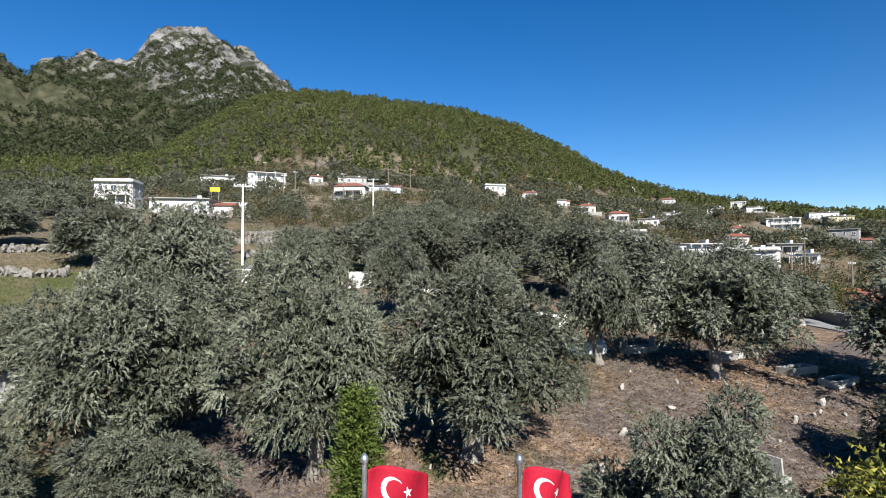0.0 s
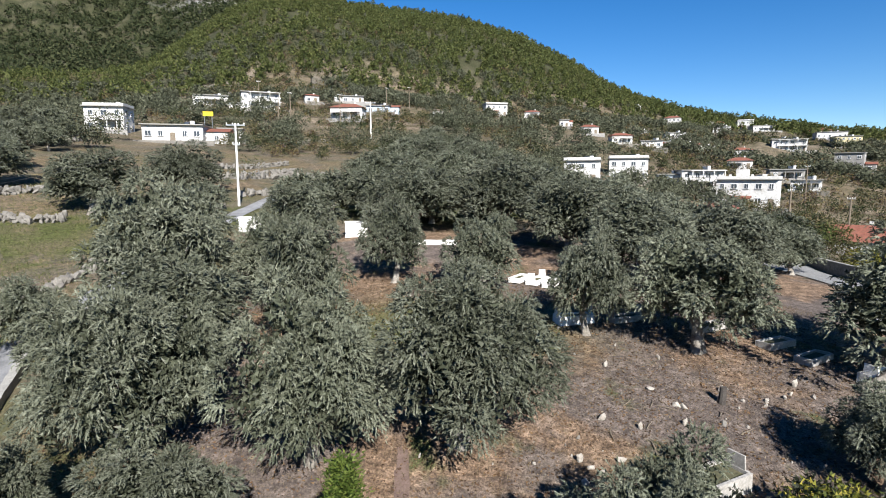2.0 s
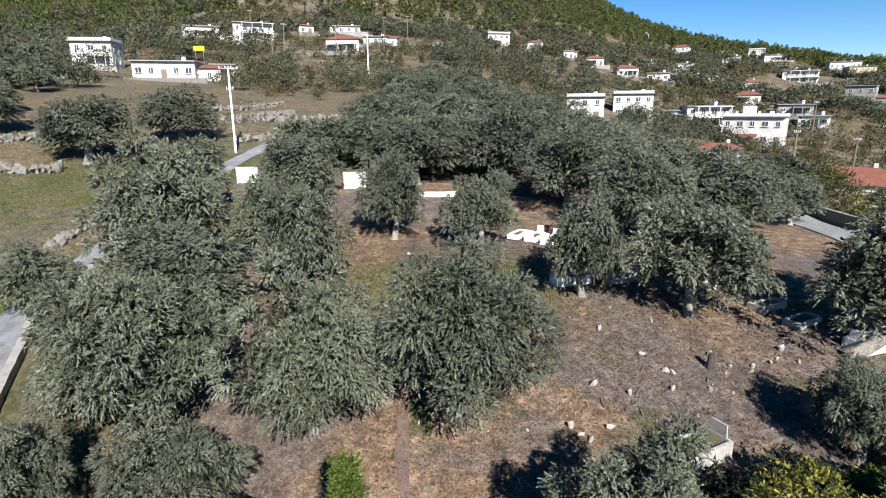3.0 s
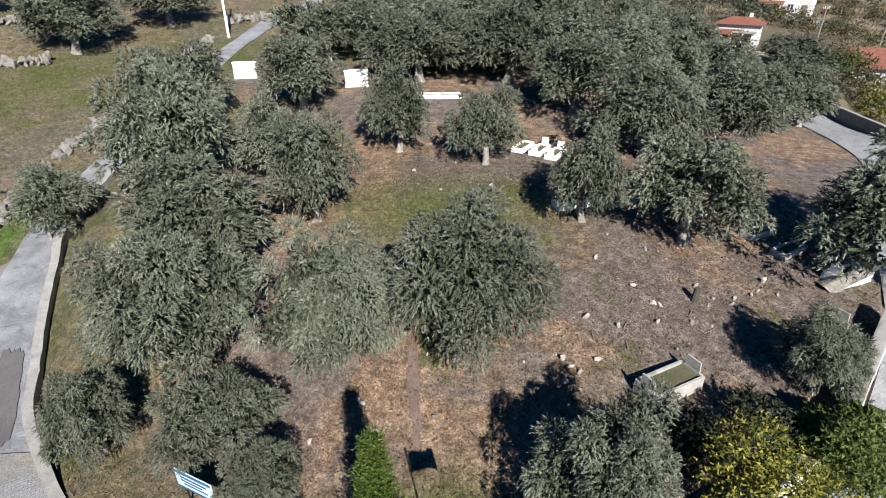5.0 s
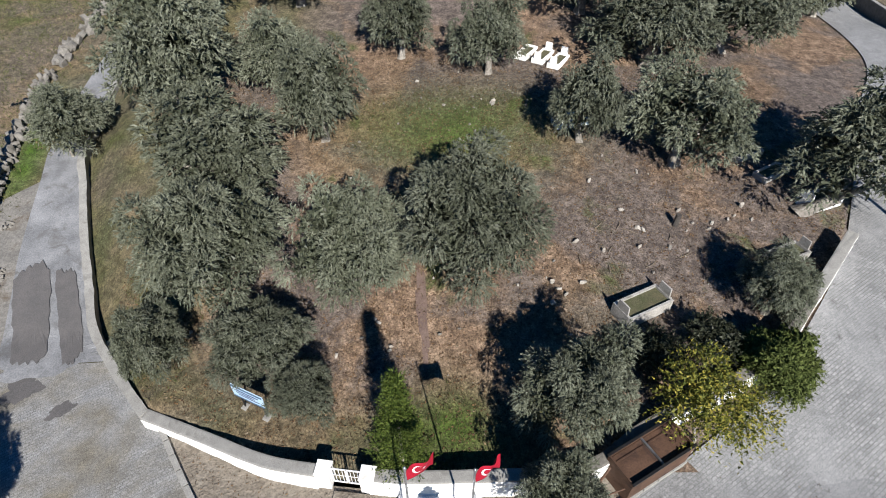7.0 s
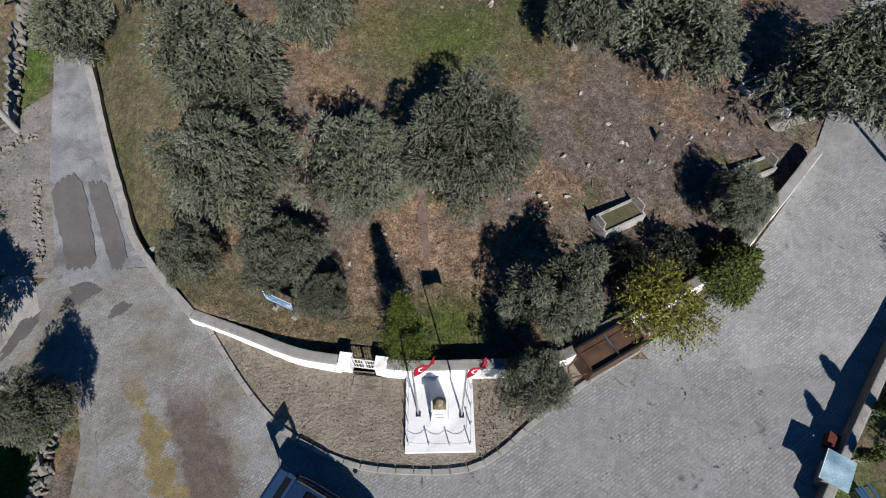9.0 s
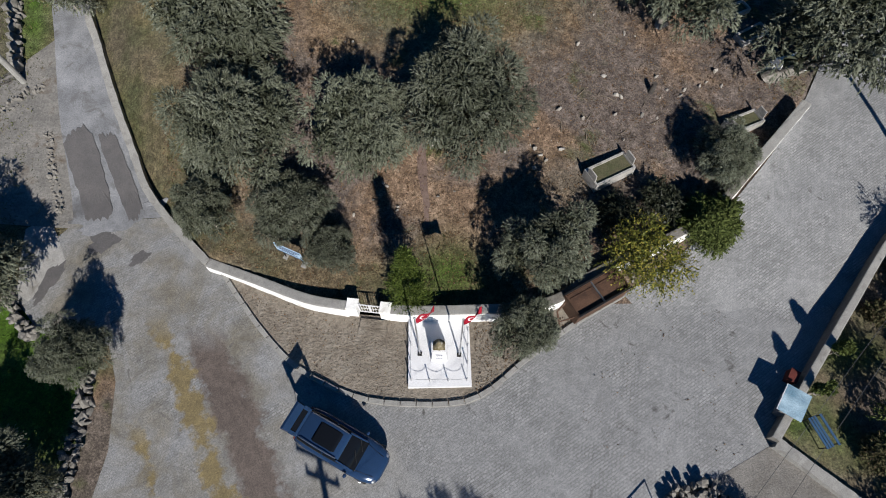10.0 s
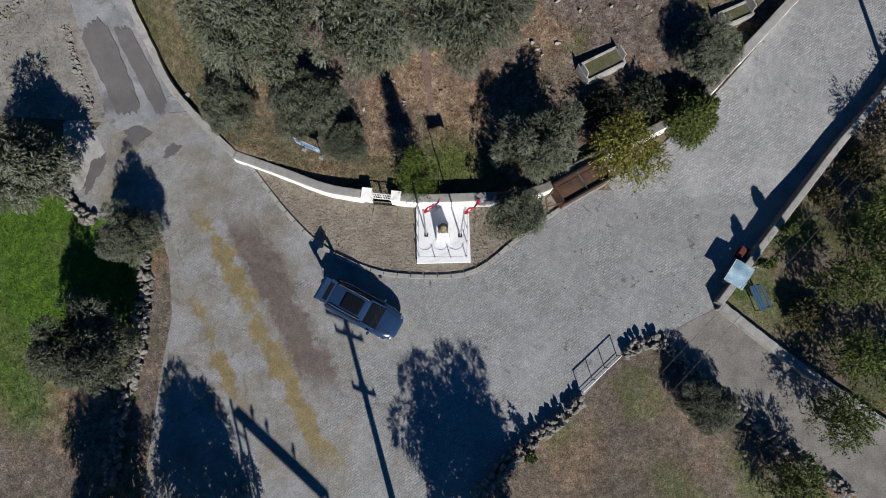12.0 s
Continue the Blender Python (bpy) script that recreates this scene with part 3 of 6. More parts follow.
def leaf_quads(rng, base, along, length, width, face=None, loose=0.5):
    """Slim leaves: their feet, directions, lengths and widths to corners; face: the side that they turn to the light."""
    turn = rng.normal(size=along.shape)
    side = unit(np.cross(along, turn if face is None else face + loose * turn))
    tip = base + along * length[:, None]
    w = side * width[:, None] * 0.55
    return np.stack([base + w, tip, base - w], 1)


def spray_crown(rng, lobes, count, leaves, twig, leaf, droop, lift_up=0.25):
    """Sprays of leaves on the outside of a heap of round lobes. lobes: rows of x y z r."""
    lobes = np.array(lobes)
    pick = rng.choice(len(lobes), count * 2, p=lobes[:, 3] ** 2 / (lobes[:, 3] ** 2).sum())
    d = unit(rng.normal(size=(count * 2, 3)))
    c = lobes[pick, :3] + d * lobes[pick, 3:4] * (0.72 + 0.3 * rng.random((count * 2, 1)))
    gap = (np.linalg.norm(c[:, None] - lobes[None, :, :3], axis=2) / lobes[None, :, 3]).min(1)
    keep = (gap > 0.68) & (d[:, 2] > -0.75)
    c, d = c[keep][:count], d[keep][:count]
    n = len(c)
    way = unit(d + rng.normal(size=(n, 3)) * 0.45 + np.array([0, 0, lift_up]))
    t = np.linspace(0.05, 1, leaves)[None, :, None]
    long = twig * (0.6 + 0.8 * rng.random((n, 1, 1)))
    pts = c[:, None] + way[:, None] * long * t
    pts[..., 2] -= (droop * long * t ** 2)[..., 0]
    along = unit(way[:, None] * 0.5 + rng.normal(size=(n, leaves, 3)) * 0.75 - np.array([0, 0, 0.45 * droop]) * t)
    pts, along = pts.reshape(-1, 3), along.reshape(-1, 3)
    m = len(pts)
    face = np.repeat(unit(d + (0, 0, 0.25)), leaves, 0)
    return leaf_quads(rng, pts, along, leaf * (0.7 + 0.7 * rng.random(m)), leaf * 0.5 * (0.7 + 0.6 * rng.random(m)), face, 0.45)


def crown_lobes(rng, R, zc, h, n, up=0.15):
    out = [(0, 0, zc, R * 0.55)]
    for k in range(n):
        a, q = 2 * math.pi * (k + 0.6 * rng.random()) / n * 1.62, (0.45 + 0.28 * rng.random())
        r = R * (0.3 + 0.2 * rng.random())
        out.append((R * q * math.cos(a), R * q * math.sin(a), zc + h * (rng.random() - 0.5) + up * R * (0.6 - q), r))
    return out


def gnarled_trunk(rng, h, r, spread, limbs=4):
    """A fluted, flaring trunk that forks into crooked limbs."""
    s = Shape()
    sides, rows_ = 14, 7
    ph = rng.random() * 6
    verts, faces = [], []
    lean = rng.normal(size=2) * 0.12
    for i in range(rows_):
        t = i / (rows_ - 1)
        for k in range(sides):
            a = 2 * math.pi * k / sides
            q = r * (1 + 0.55 * (1 - t) ** 4 - 0.15 * t) * (1 + 0.16 * math.sin(3 * a + ph + t) + 0.1 * math.sin(5 * a - ph * 2))
            verts.append((q * math.cos(a) + lean[0] * t * h, q * math.sin(a) + lean[1] * t * h, -0.15 + t * h * 1.05))
    for i in range(rows_ - 1):
        for k in range(sides):
            faces.append((i * sides + k, i * sides + (k + 1) % sides, (i + 1) * sides + (k + 1) % sides, (i + 1) * sides + k))
    s.add(verts, faces)
    a0 = rng.random() * 6
    for k in range(limbs):
        a = a0 + 2 * math.pi * k / limbs + rng.normal() * 0.3
        q = spread * (0.5 + 0.4 * rng.random())
        top = h + spread * (0.55 + 0.5 * rng.random())
        p0 = Vector((lean[0] * h, lean[1] * h, h * 0.85))
        p3 = Vector((q * math.cos(a), q * math.sin(a), top))
        p1 = p0.lerp(p3, 0.35) + Vector((rng.normal() * 0.12, rng.normal() * 0.12, 0.1))
        p2 = p0.lerp(p3, 0.7) + Vector((rng.normal() * 0.15, rng.normal() * 0.15, 0.15))
        s.tube([p0, p1, p2, p3], [r * 0.55, r * 0.4, r * 0.25, r * 0.1], 7)
    return s


def brush_crown(rng, lobes, count, leaves, twig, leaf, slim=0.34):
    """Leafy twigs that stand out from each bough like brushes and droop at their ends. lobes: rows of x y z r."""
    lobes = np.array(lobes)
    out_way = unit(lobes[:, :3] * (1, 1, 0.8) - (0, 0, 1.7))
    pick = rng.choice(len(lobes), count * 3, p=lobes[:, 3] ** 2 / (lobes[:, 3] ** 2).sum())
    d = unit(rng.normal(size=(count * 3, 3)))
    keep = ((d * out_way[pick]).sum(1) > -0.3) & (d[:, 2] > -0.55)
    pick, d = pick[keep][:count], d[keep][:count]
    n = len(d)
    c = lobes[pick, :3] + d * lobes[pick, 3:4] * (0.6 + 0.35 * rng.random((n, 1)))
    free = (np.linalg.norm(c[:, None] - lobes[None, :, :3], axis=2) / lobes[None, :, 3]).min(1) > 0.62
    c, d, pick, n = c[free], d[free], pick[free], int(free.sum())
    way = unit(d * 0.8 + out_way[pick] * 0.3 + rng.normal(size=(n, 3)) * 0.25 + (0, 0, 0.1))
    droop = 0.2 + 0.45 * rng.random((n, 1))
    t = np.linspace(0.08, 1, leaves)[None, :, None]
    long = twig * (0.6 + 0.8 * rng.random((n, 1, 1)))
    pts = c[:, None] + way[:, None] * long * t
    pts[..., 2] -= droop * (long * t ** 2)[..., 0]
    run = np.repeat(way[:, None], leaves, 1)
    run[..., 2] -= 2 * droop * t[..., 0]
    along = unit(unit(run) + rng.normal(size=(n, leaves, 3)) * 0.5)
    tone = 0.35 * rng.random(len(lobes))[pick] + 0.65 * rng.beta(2.0, 2.0, n)
    m = n * leaves
    face = np.repeat(unit(d + (0, 0, 0.2)), leaves, 0)
    q = leaf_quads(rng, pts.reshape(-1, 3), along.reshape(-1, 3), leaf * (0.7 + 0.6 * rng.random(m)), leaf * slim * (0.7 + 0.6 * rng.random(m)), face, 0.36)
    return q, np.repeat(tone, leaves)


def olive_boughs(rng, n, small):
    lobes = []
    ph = rng.random(2) * 6
    for k in range(n):
        a = 2.399963 * k + rng.normal() * 0.35
        lift = 1 - 1.5 * ((k + 0.5) / n) ** 1.1 + rng.normal() * 0.09
        flat = math.sqrt(max(0.12, 1 - lift * lift))
        q = (0.7 + 0.36 * rng.random()) * (1 + 0.15 * math.sin(2 * a + ph[0]) + 0.13 * math.sin(3 * a + ph[1] + 1.5 * lift))
        lobes.append((2.3 * q * flat * math.cos(a), 2.3 * q * flat * math.sin(a), max(1.45, 2.65 + 2.1 * q * lift), small + 0.3 * rng.random() ** 1.5))
    return lobes


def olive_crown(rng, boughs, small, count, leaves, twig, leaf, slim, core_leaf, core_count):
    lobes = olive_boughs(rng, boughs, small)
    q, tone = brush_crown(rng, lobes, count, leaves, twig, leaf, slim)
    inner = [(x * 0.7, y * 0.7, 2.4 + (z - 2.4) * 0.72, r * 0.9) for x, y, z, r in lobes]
    # inner leaves get near-black tones: shade inside the crown, put into their colour
    shade_core = spray_crown(rng, inner, core_count, 4, 0.35, core_leaf, 0.3)
    return quads_mesh("crown", np.concatenate([q, shade_core]), OLIVE, np.concatenate([tone, 0.16 * rng.random(len(shade_core))]))


def olive_template(seed, fine=True):
    """Trunk and crown meshes of an olive about 5 m high and 6 m wide."""
    rng = np.random.default_rng(seed)
    crown = olive_crown(rng, 46, 0.42, 5600, 11, 0.25, 0.095, 0.35, 0.2, 2300) if fine else olive_crown(rng, 42, 0.44, 2900, 10, 0.29, 0.13, 0.38, 0.24, 1300)
    return gnarled_trunk(rng, 1.3, 0.24, 1.8).mesh("trunk", BARK, True), crown


OLIVES = [olive_template(11 + k, k < 4) for k in range(6)]


def olive(x, y, R, tall, turn, which, label="grey-green olive tree with a gnarled pale trunk", base=None, light=False, lean=(0, 0)):
    """An olive by its foot, crown radius and height; lean: how far the crown hangs out from the foot."""
    z = hz(x, y) if base is None else base
    t = thing("olive_tree", pose(x, y, z), label, "tree", "olive trees")
    size = Matrix.Diagonal((R / 2.86, R / 2.86, tall / 5.2, 1))
    trunk, crown = OLIVES[6 + which % 4 if light else which % 4 if x * x + y * y < 430 else 4 + which % 2]
    part("trunk", trunk, BARK, t).matrix_basis = pose(0, 0, 0, -16 * lean[1], 16 * lean[0], 0) @ size @ pose(0, 0, 0, 0, 0, turn)
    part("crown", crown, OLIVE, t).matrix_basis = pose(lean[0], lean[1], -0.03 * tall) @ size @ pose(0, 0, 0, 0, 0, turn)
    return t


GRAVEYARD = "old grey-green olive with a gnarled pale trunk in the graveyard"
# x, y of the foot, crown radius, height, how far the crown hangs out
for i, (x, y, R, tall, lx, ly) in enumerate([
        (-3.85, 15.8, 2.5, 6.0, 0.35, -1.1), (0.9, 16.65, 3.25, 6.0, 0.25, -0.6), (-10.3, 15.9, 2.75, 6.1, 1.5, -1.1), (-10.4, 20.8, 3.6, 4.9, 0, 0), (-13.8, 26.4, 3.2, 6.8, 0, 0),
        (-6.2, 24.7, 2.25, 5.8, 0.1, -0.5), (-9.0, 28.4, 2.2, 4.6, 0, 0), (-16.7, 34.8, 3.3, 5.8, 0, 0), (-10.75, 12.1, 1.5, 3.4, 0, -0.1), (-6.8, 12.25, 1.95, 3.1, 0, -0.1), (-4.95, 10.3, 1.25, 2.6, 0, 0), (4.85, 10.0, 2.1, 4.7, -0.15, -0.2), (3.6, 6.75, 1.5, 4.2, -0.1, -0.2),
        (13.3, 14.4, 1.6, 3.2, 0, 0), (7.2, 24.6, 1.95, 4.9, 0, -0.4), (11.7, 22.9, 3.0, 5.3, 0, 0), (16.9, 19.8, 3.7, 6.1, 2.4, 0.3),
        (-9.8, 38.7, 3.3, 5.2, 0, 0), (-2.6, 32.5, 2.1, 5.0, 0, 0), (2.7, 30.8, 2.2, 4.6, 0, 0), (18.6, 35.4, 3.7, 5.6, 0, 0), (23.6, 41.0, 3.2, 5.6, 0, 0),
        (12.5, 32.4, 3.8, 5.6, 0, 0), (9.2, 37.8, 3.7, 5.6, 0, 0), (5.3, 44.4, 4.2, 5.8, 0, 0), (-1.8, 44.4, 4.1, 5.6, 0, 0), (14.0, 44.4, 3.9, 5.6, 0, 0)]):
    olive(x, y, R, tall, 61 * i % 360, i, GRAVEYARD, lean=(lx, ly))
OUTER = "grey-green olive tree on open rough ground"
for i, (x, y, R, tall) in enumerate([
        (-19.9, 25.6, 2.2, 3.6), (-32.7, 51.0, 4.2, 6.2), (-27.6, 59.4, 4.2, 5.6), (-45.5, 55.0, 3.8, 5.2), (-20.7, 9.2, 2.35, 4.4), (-16.75, 0.25, 2.3, 4.5), (-15.55, 5.8, 1.6, 3.3),
        (12.4, -2.7, 1.4, 2.2), (-15.4, -8.6, 2.3, 5.2)]):
    olive(x, y, R, tall, 47 * i % 360, i + 2, OUTER)


def grove(name, spots, material, label, category, quads=110, droop=0.3, leaf=0.6, shape="round"):
    """Many small far trees in one mesh. spots: rows of x y radius height."""
    rng = np.random.default_rng(len(spots))
    out = []
    for x, y, R, tall in spots:
        z = hz(x, y)
        if shape == "round":
            lobes = [(x, y, z + tall * 0.55, R * 0.6)] + [(x + R * 0.5 * math.cos(k * 2.1 + x), y + R * 0.5 * math.sin(k * 2.1 + x), z + tall * (0.45 + 0.35 * rng.random()), R * (0.4 + 0.2 * rng.random())) for k in range(4)]
            far = min(1.0, max(0.4, math.hypot(x, y) / 260)) if leaf < 2 else 1.0
            out.append(spray_crown(rng, lobes, int(quads / 2 / far ** 1.3), 2, 0.3 * R, leaf * far * (0.8 + 0.1 * R), droop))
        else:
            n = quads
            t = rng.random(n) ** 0.8
            a = rng.random(n) * 6.283
            q = R * (1 - t) ** 0.6 * (0.55 + 0.55 * rng.random(n))
            c = np.stack([x + q * np.cos(a), y + q * np.sin(a), z + tall * (0.1 + 0.9 * t)], 1)
            way = unit(np.stack([np.cos(a), np.sin(a), 0.5 + 0.8 * rng.random(n)], 1))
            L = leaf * (1.2 - 0.5 * t)
            out.append(leaf_quads(rng, c - way * L[:, None] * 0.3, unit(way + 0.7 * rng.normal(size=(n, 3))), L, L * 0.6, unit(np.stack([np.cos(a), np.sin(a), 0.35 + 0.8 * t], 1)), 0.4))
    ob = new(name, quads_mesh(name, np.concatenate(out), material))
    return tagged(ob, label, category, kind="stuff")


def scatter(n, r0, r1, a0, a1, seed, rule):
    rng = np.random.default_rng(seed)
    out = []
    while len(out) < n:
        r, a = math.sqrt(r0 * r0 + (r1 * r1 - r0 * r0) * rng.random()), math.radians(a0 + (a1 - a0) * rng.random())
        x, y = r * math.sin(a), r * math.cos(a)
        got = rule(x, y, r, math.degrees(a), rng)
        if got:
            out.append((x, y, *got))
    return out


def olive_light(seed):
    """A coarser olive for the middle distance."""
    rng = np.random.default_rng(seed)
    return gnarled_trunk(rng, 1.3, 0.22, 1.8).mesh("trunk", BARK, True), olive_crown(rng, 34, 0.46, 850, 7, 0.34, 0.22, 0.42, 0.5, 300)


OLIVES += [olive_light(40 + k) for k in range(4)]


def slope_rule(x, y, r, a, rng):
    if hides_house(x, y, r, True):
        return None
    if abs(x - lerp(y, (0, 40, 48, 57, 66, 78), (-21, -20.4, -20, -19.2, -17.4, -13))) < 4 + 0.03 * r:
        return None
    if -29 < a < -8 and r > 58 or a > 20 and r > 92:
        return None
    if a < -16 and rng.random() < 0.55 or a < -24 and r < 78 or a > 36 or a > 31 and r > 70:
        return None
    if a > 30 and r < 52 or a > 10 and r > 104 or r < 50 and a < 20 and -30 < a and y < 47:
        return None
    s = 0.8 + 0.45 * rng.random()
    return (3.0 * s, 4.5 * s)


def foot_at(a):
    return 300 + 110 * min(1, max(0, (a - 4) / 22))


def pine_rule(x, y, r, a, rng):
    if r < foot_at(a) + 34 * noise.noise((x * 0.02, y * 0.02, 0)):
        return None
    if a < -20 and rng.random() < min(0.55, (-20 - a) / 20):
        return None
    s = 0.6 + 0.75 * rng.random()
    return (2.9 * s, 7.0 * s)


def scrub_rule(x, y, r, a, rng):
    if hides_house(x, y, r, False, True):
        return None
    if noise.noise((x * 0.03, y * 0.03, 5)) < -0.05 + 0.3 * rng.random() - 0.2 or r < 95 and a < -10 and rng.random() < 0.75:
        return None
    s = 0.45 + 1.0 * rng.random() ** 1.5
    return (1.7 * s, 2.3 * s)


def olive_rule(x, y, r, a, rng):
    if hides_house(x, y, r):
        return None
    if noise.noise((x * 0.018, y * 0.018, 9)) < -0.12:
        return None
    s = 0.7 + 0.6 * rng.random()
    return (2.6 * s, 4.2 * s)


grove("pine_wood", scatter(5200, 285, 640, -42, 46, 3, pine_rule), PINE, "dense bright green pine wood covering the hill", "pine wood", 80, leaf=1.45, shape="cone")
grove("mountain_scrub", scatter(8500, 640, 1450, -46, -5, 6, lambda x, y, r, a, rng: (3.5 + 3 * rng.random(), 5 + 4 * rng.random()) if noise.noise((x * 0.006, y * 0.006, 2)) > -0.55 - 0.3 * rng.random() + max(0, r - 760) / 1150 else None), DARKSCRUB, "dark scrub and trees on the rocky mountain", "scrub", 22, leaf=2.8)


def litter(name, n, box, rule, material, size, label, category, up=0.0, seed=9, level=None):
    """Small leaves or blades strewn over the ground."""
    rng = np.random.default_rng(seed)
    x, y = rng.uniform(box[0], box[1], n), rng.uniform(box[2], box[3], n)
    keep = rule(x, y)
    x, y = x[keep], y[keep]
    base = np.stack([x, y, (height(x, y) if level is None else np.full(len(x), level)) + 0.015], 1)
    along = unit(np.stack([rng.normal(size=len(x)), rng.normal(size=len(x)), up + 0.35 * np.abs(rng.normal(size=len(x)))], 1))
    L = size * (0.5 + rng.random(len(x)))
    tagged(new(name, quads_mesh(name, leaf_quads(rng, base, along, L, L * (0.55 if up < 0.5 else 0.16)), material)), label, category, kind="stuff")


DEADLEAF = leafy("dead_leaves", [(0.0, (0.0336, 0.0224, 0.0157)), (0.5, (0.0952, 0.056, 0.0308)), (0.85, (0.151, 0.0952, 0.0476)), (1.0, (0.202, 0.168, 0.123))], 0.9)
GRASSBLADE = leafy("grass_blades", [(0.0, (0.028, 0.0392, 0.0112)), (0.5, (0.0616, 0.07, 0.0224)), (1.0, (0.118, 0.106, 0.0504))], 0.9)
inside = lambda x, y: (y - lerp(x, FRONT_X, FRONT_Y) > 0.5) & (x - lerp(y, SIDE_Y, SIDE_X) > 0.6)
litter("leaf_litter", 46000, (-14, 19, 8, 33), inside, DEADLEAF, 0.085, "brown and orange fallen leaves strewn under the olives", "leaf litter")
green = lambda x, y: inside(x, y) & (np.exp(-(((x - 0.5) / 5.5) ** 2 + ((y - 25.5) / 3.8) ** 2)) + np.exp(-(((x + 11.5) / 2.2) ** 2 + ((y - 15.5) / 5) ** 2)) + np.exp(-(((x - 0.3) / 1.8) ** 2 + ((y - 9.8) / 1.6) ** 2)) > 0.35)
DRYGRASS = leafy("dry_grass_blades", [(0.0, (0.05, 0.038, 0.022)), (0.5, (0.11, 0.085, 0.052)), (1.0, (0.2, 0.16, 0.105))], 0.9)
litter("dry_grass", 60000, (-14, 21, 7.5, 36), inside, DRYGRASS, 0.1, "short dry straw-coloured grass between the graves", "dry grass", 0.9, 21)
litter("grass_tufts", 30000, (-16, 8, 8, 33), green, GRASSBLADE, 0.16, "thin green and yellow grass in the graveyard glade", "grass", 1.0)
litter("field_grass", 30000, (-45, -21.5, 8, 60), lambda x, y: x < lerp(y, (0, 12, 23, 33, 60), (-22, -20, -22.5, -23.5, -22)), GRASSBLADE, 0.2, "dry yellow-green field grass", "grass", 1.0, 10)

# ---- more materials ----
STEEL = plain("galvanised_steel", (0.252, 0.258, 0.263), (0.55, 0.56, 0.57), 3, 40, 0.35, 0.9, 0.5, 0.05)
BLACK = plain("black_metal", (0.0112, 0.0112, 0.0123), (0.0196, 0.019, 0.0185), 3, 40, 0.5, 0.3, 0.4, 0.05)
RUST = plain("rusty_steel", (0.056, 0.0308, 0.0196), (0.0896, 0.0504, 0.0336), 1.6, 20, 0.7, 0.2, 0.3, 0.2, stain=(0.0336, 0.0196, 0.0157))
RED = plain("red_cloth", (0.24, 0.004, 0.017), (0.19, 0.003, 0.012), 3, 60, 0.75, 0, 0.2, 0.1)
WHITE = plain("white_cloth", (0.55, 0.55, 0.55), (0.5, 0.5, 0.5), 3, 60, 0.75, 0, 0.2, 0.1)
GILT = plain("weathered_gilt", (0.08, 0.064, 0.032), (0.208, 0.176, 0.112), 9, 40, 0.7, 0.2, 0.3, 0.2, stain=(0.32, 0.304, 0.264))
BLUEPAINT = plain("blue_paint", (0.02, 0.055, 0.115), (0.026, 0.07, 0.14), 2, 30, 0.5, 0, 0.4, 0.1)
SIGNBLUE = plain("pale_sign_paint", (0.36, 0.48, 0.6), (0.3, 0.42, 0.55), 2, 30, 0.5, 0, 0.4, 0.1)
PALEBLUE = plain("pale_blue_paint", (0.0896, 0.179, 0.241), (0.34, 0.46, 0.53), 1.2, 20, 0.5, 0.1, 0.4, 0.15)
CARBLUE = plain("blue_car_paint", (0.014, 0.034, 0.08), (0.017, 0.04, 0.09), 1, 300, 0.18, 0.3, 0.5, 0.0)
RUBBER = plain("rubber", (0.0112, 0.0112, 0.0112), (0.0168, 0.0168, 0.0168), 5, 60, 0.9)
GREYMETAL = plain("alloy", (0.224, 0.224, 0.235), (0.5, 0.5, 0.52), 3, 60, 0.3, 0.9, 0.5, 0.0)
REDOBJ = plain("faded_red_paint", (0.06, 0.012, 0.009), (0.09, 0.02, 0.014), 3, 30, 0.7)
WOOD = plain("grey_wood", (0.112, 0.0896, 0.0672), (0.168, 0.14, 0.106), 5, 30, 0.9)
GRAVESOIL = plain("grassy_soil", (0.05, 0.055, 0.025), (0.085, 0.075, 0.045), 2.0, 14, 0.95, bumpy=0.8, dist=0.05)
YELLOWPAINT = plain("yellow_paint", (0.45, 0.35, 0.015), (0.38, 0.3, 0.015), 2, 20, 0.6)
PRINT = plain("print", (0.028, 0.0392, 0.084), (0.0336, 0.0448, 0.0952), 3, 40, 0.7)
DARKGLASS = bpy.data.materials.new("dark_glass")
DARKGLASS.use_nodes = True
DARKGLASS.node_tree.nodes["Principled BSDF"].inputs["Base Color"].default_value = (0.005, 0.006, 0.008, 1)
DARKGLASS.node_tree.nodes["Principled BSDF"].inputs["Roughness"].default_value = 0.06
DARKGLASS.node_tree.nodes["Principled BSDF"].inputs["Specular IOR Level"].default_value = 0.15
PANE = plain("window_glass", (0.03, 0.036, 0.044), (0.05, 0.058, 0.068), 0.8, 8, 0.12, 0, 0.5, 0.0)
TILE = plain("red_roof_tiles", (0.123, 0.042, 0.028), (0.168, 0.0672, 0.0448), 1.5, 6, 0.85, stain=(0.134, 0.0672, 0.0504))
GREYWALL = plain("bare_render", (0.168, 0.162, 0.157), (0.224, 0.218, 0.207), 0.8, 6, 0.9)
CREAM = plain("cream_render", (0.36, 0.32, 0.2), (0.3, 0.265, 0.165), 0.8, 6, 0.9)
HOUSEWHITE = plain("house_whitewash", (0.45, 0.445, 0.435), (0.37, 0.365, 0.355), 0.5, 5, 0.9, stain=(0.32, 0.31, 0.29))
PALEWALL = plain("pale_blue_render", (0.3, 0.345, 0.4), (0.26, 0.3, 0.35), 0.5, 5, 0.9)

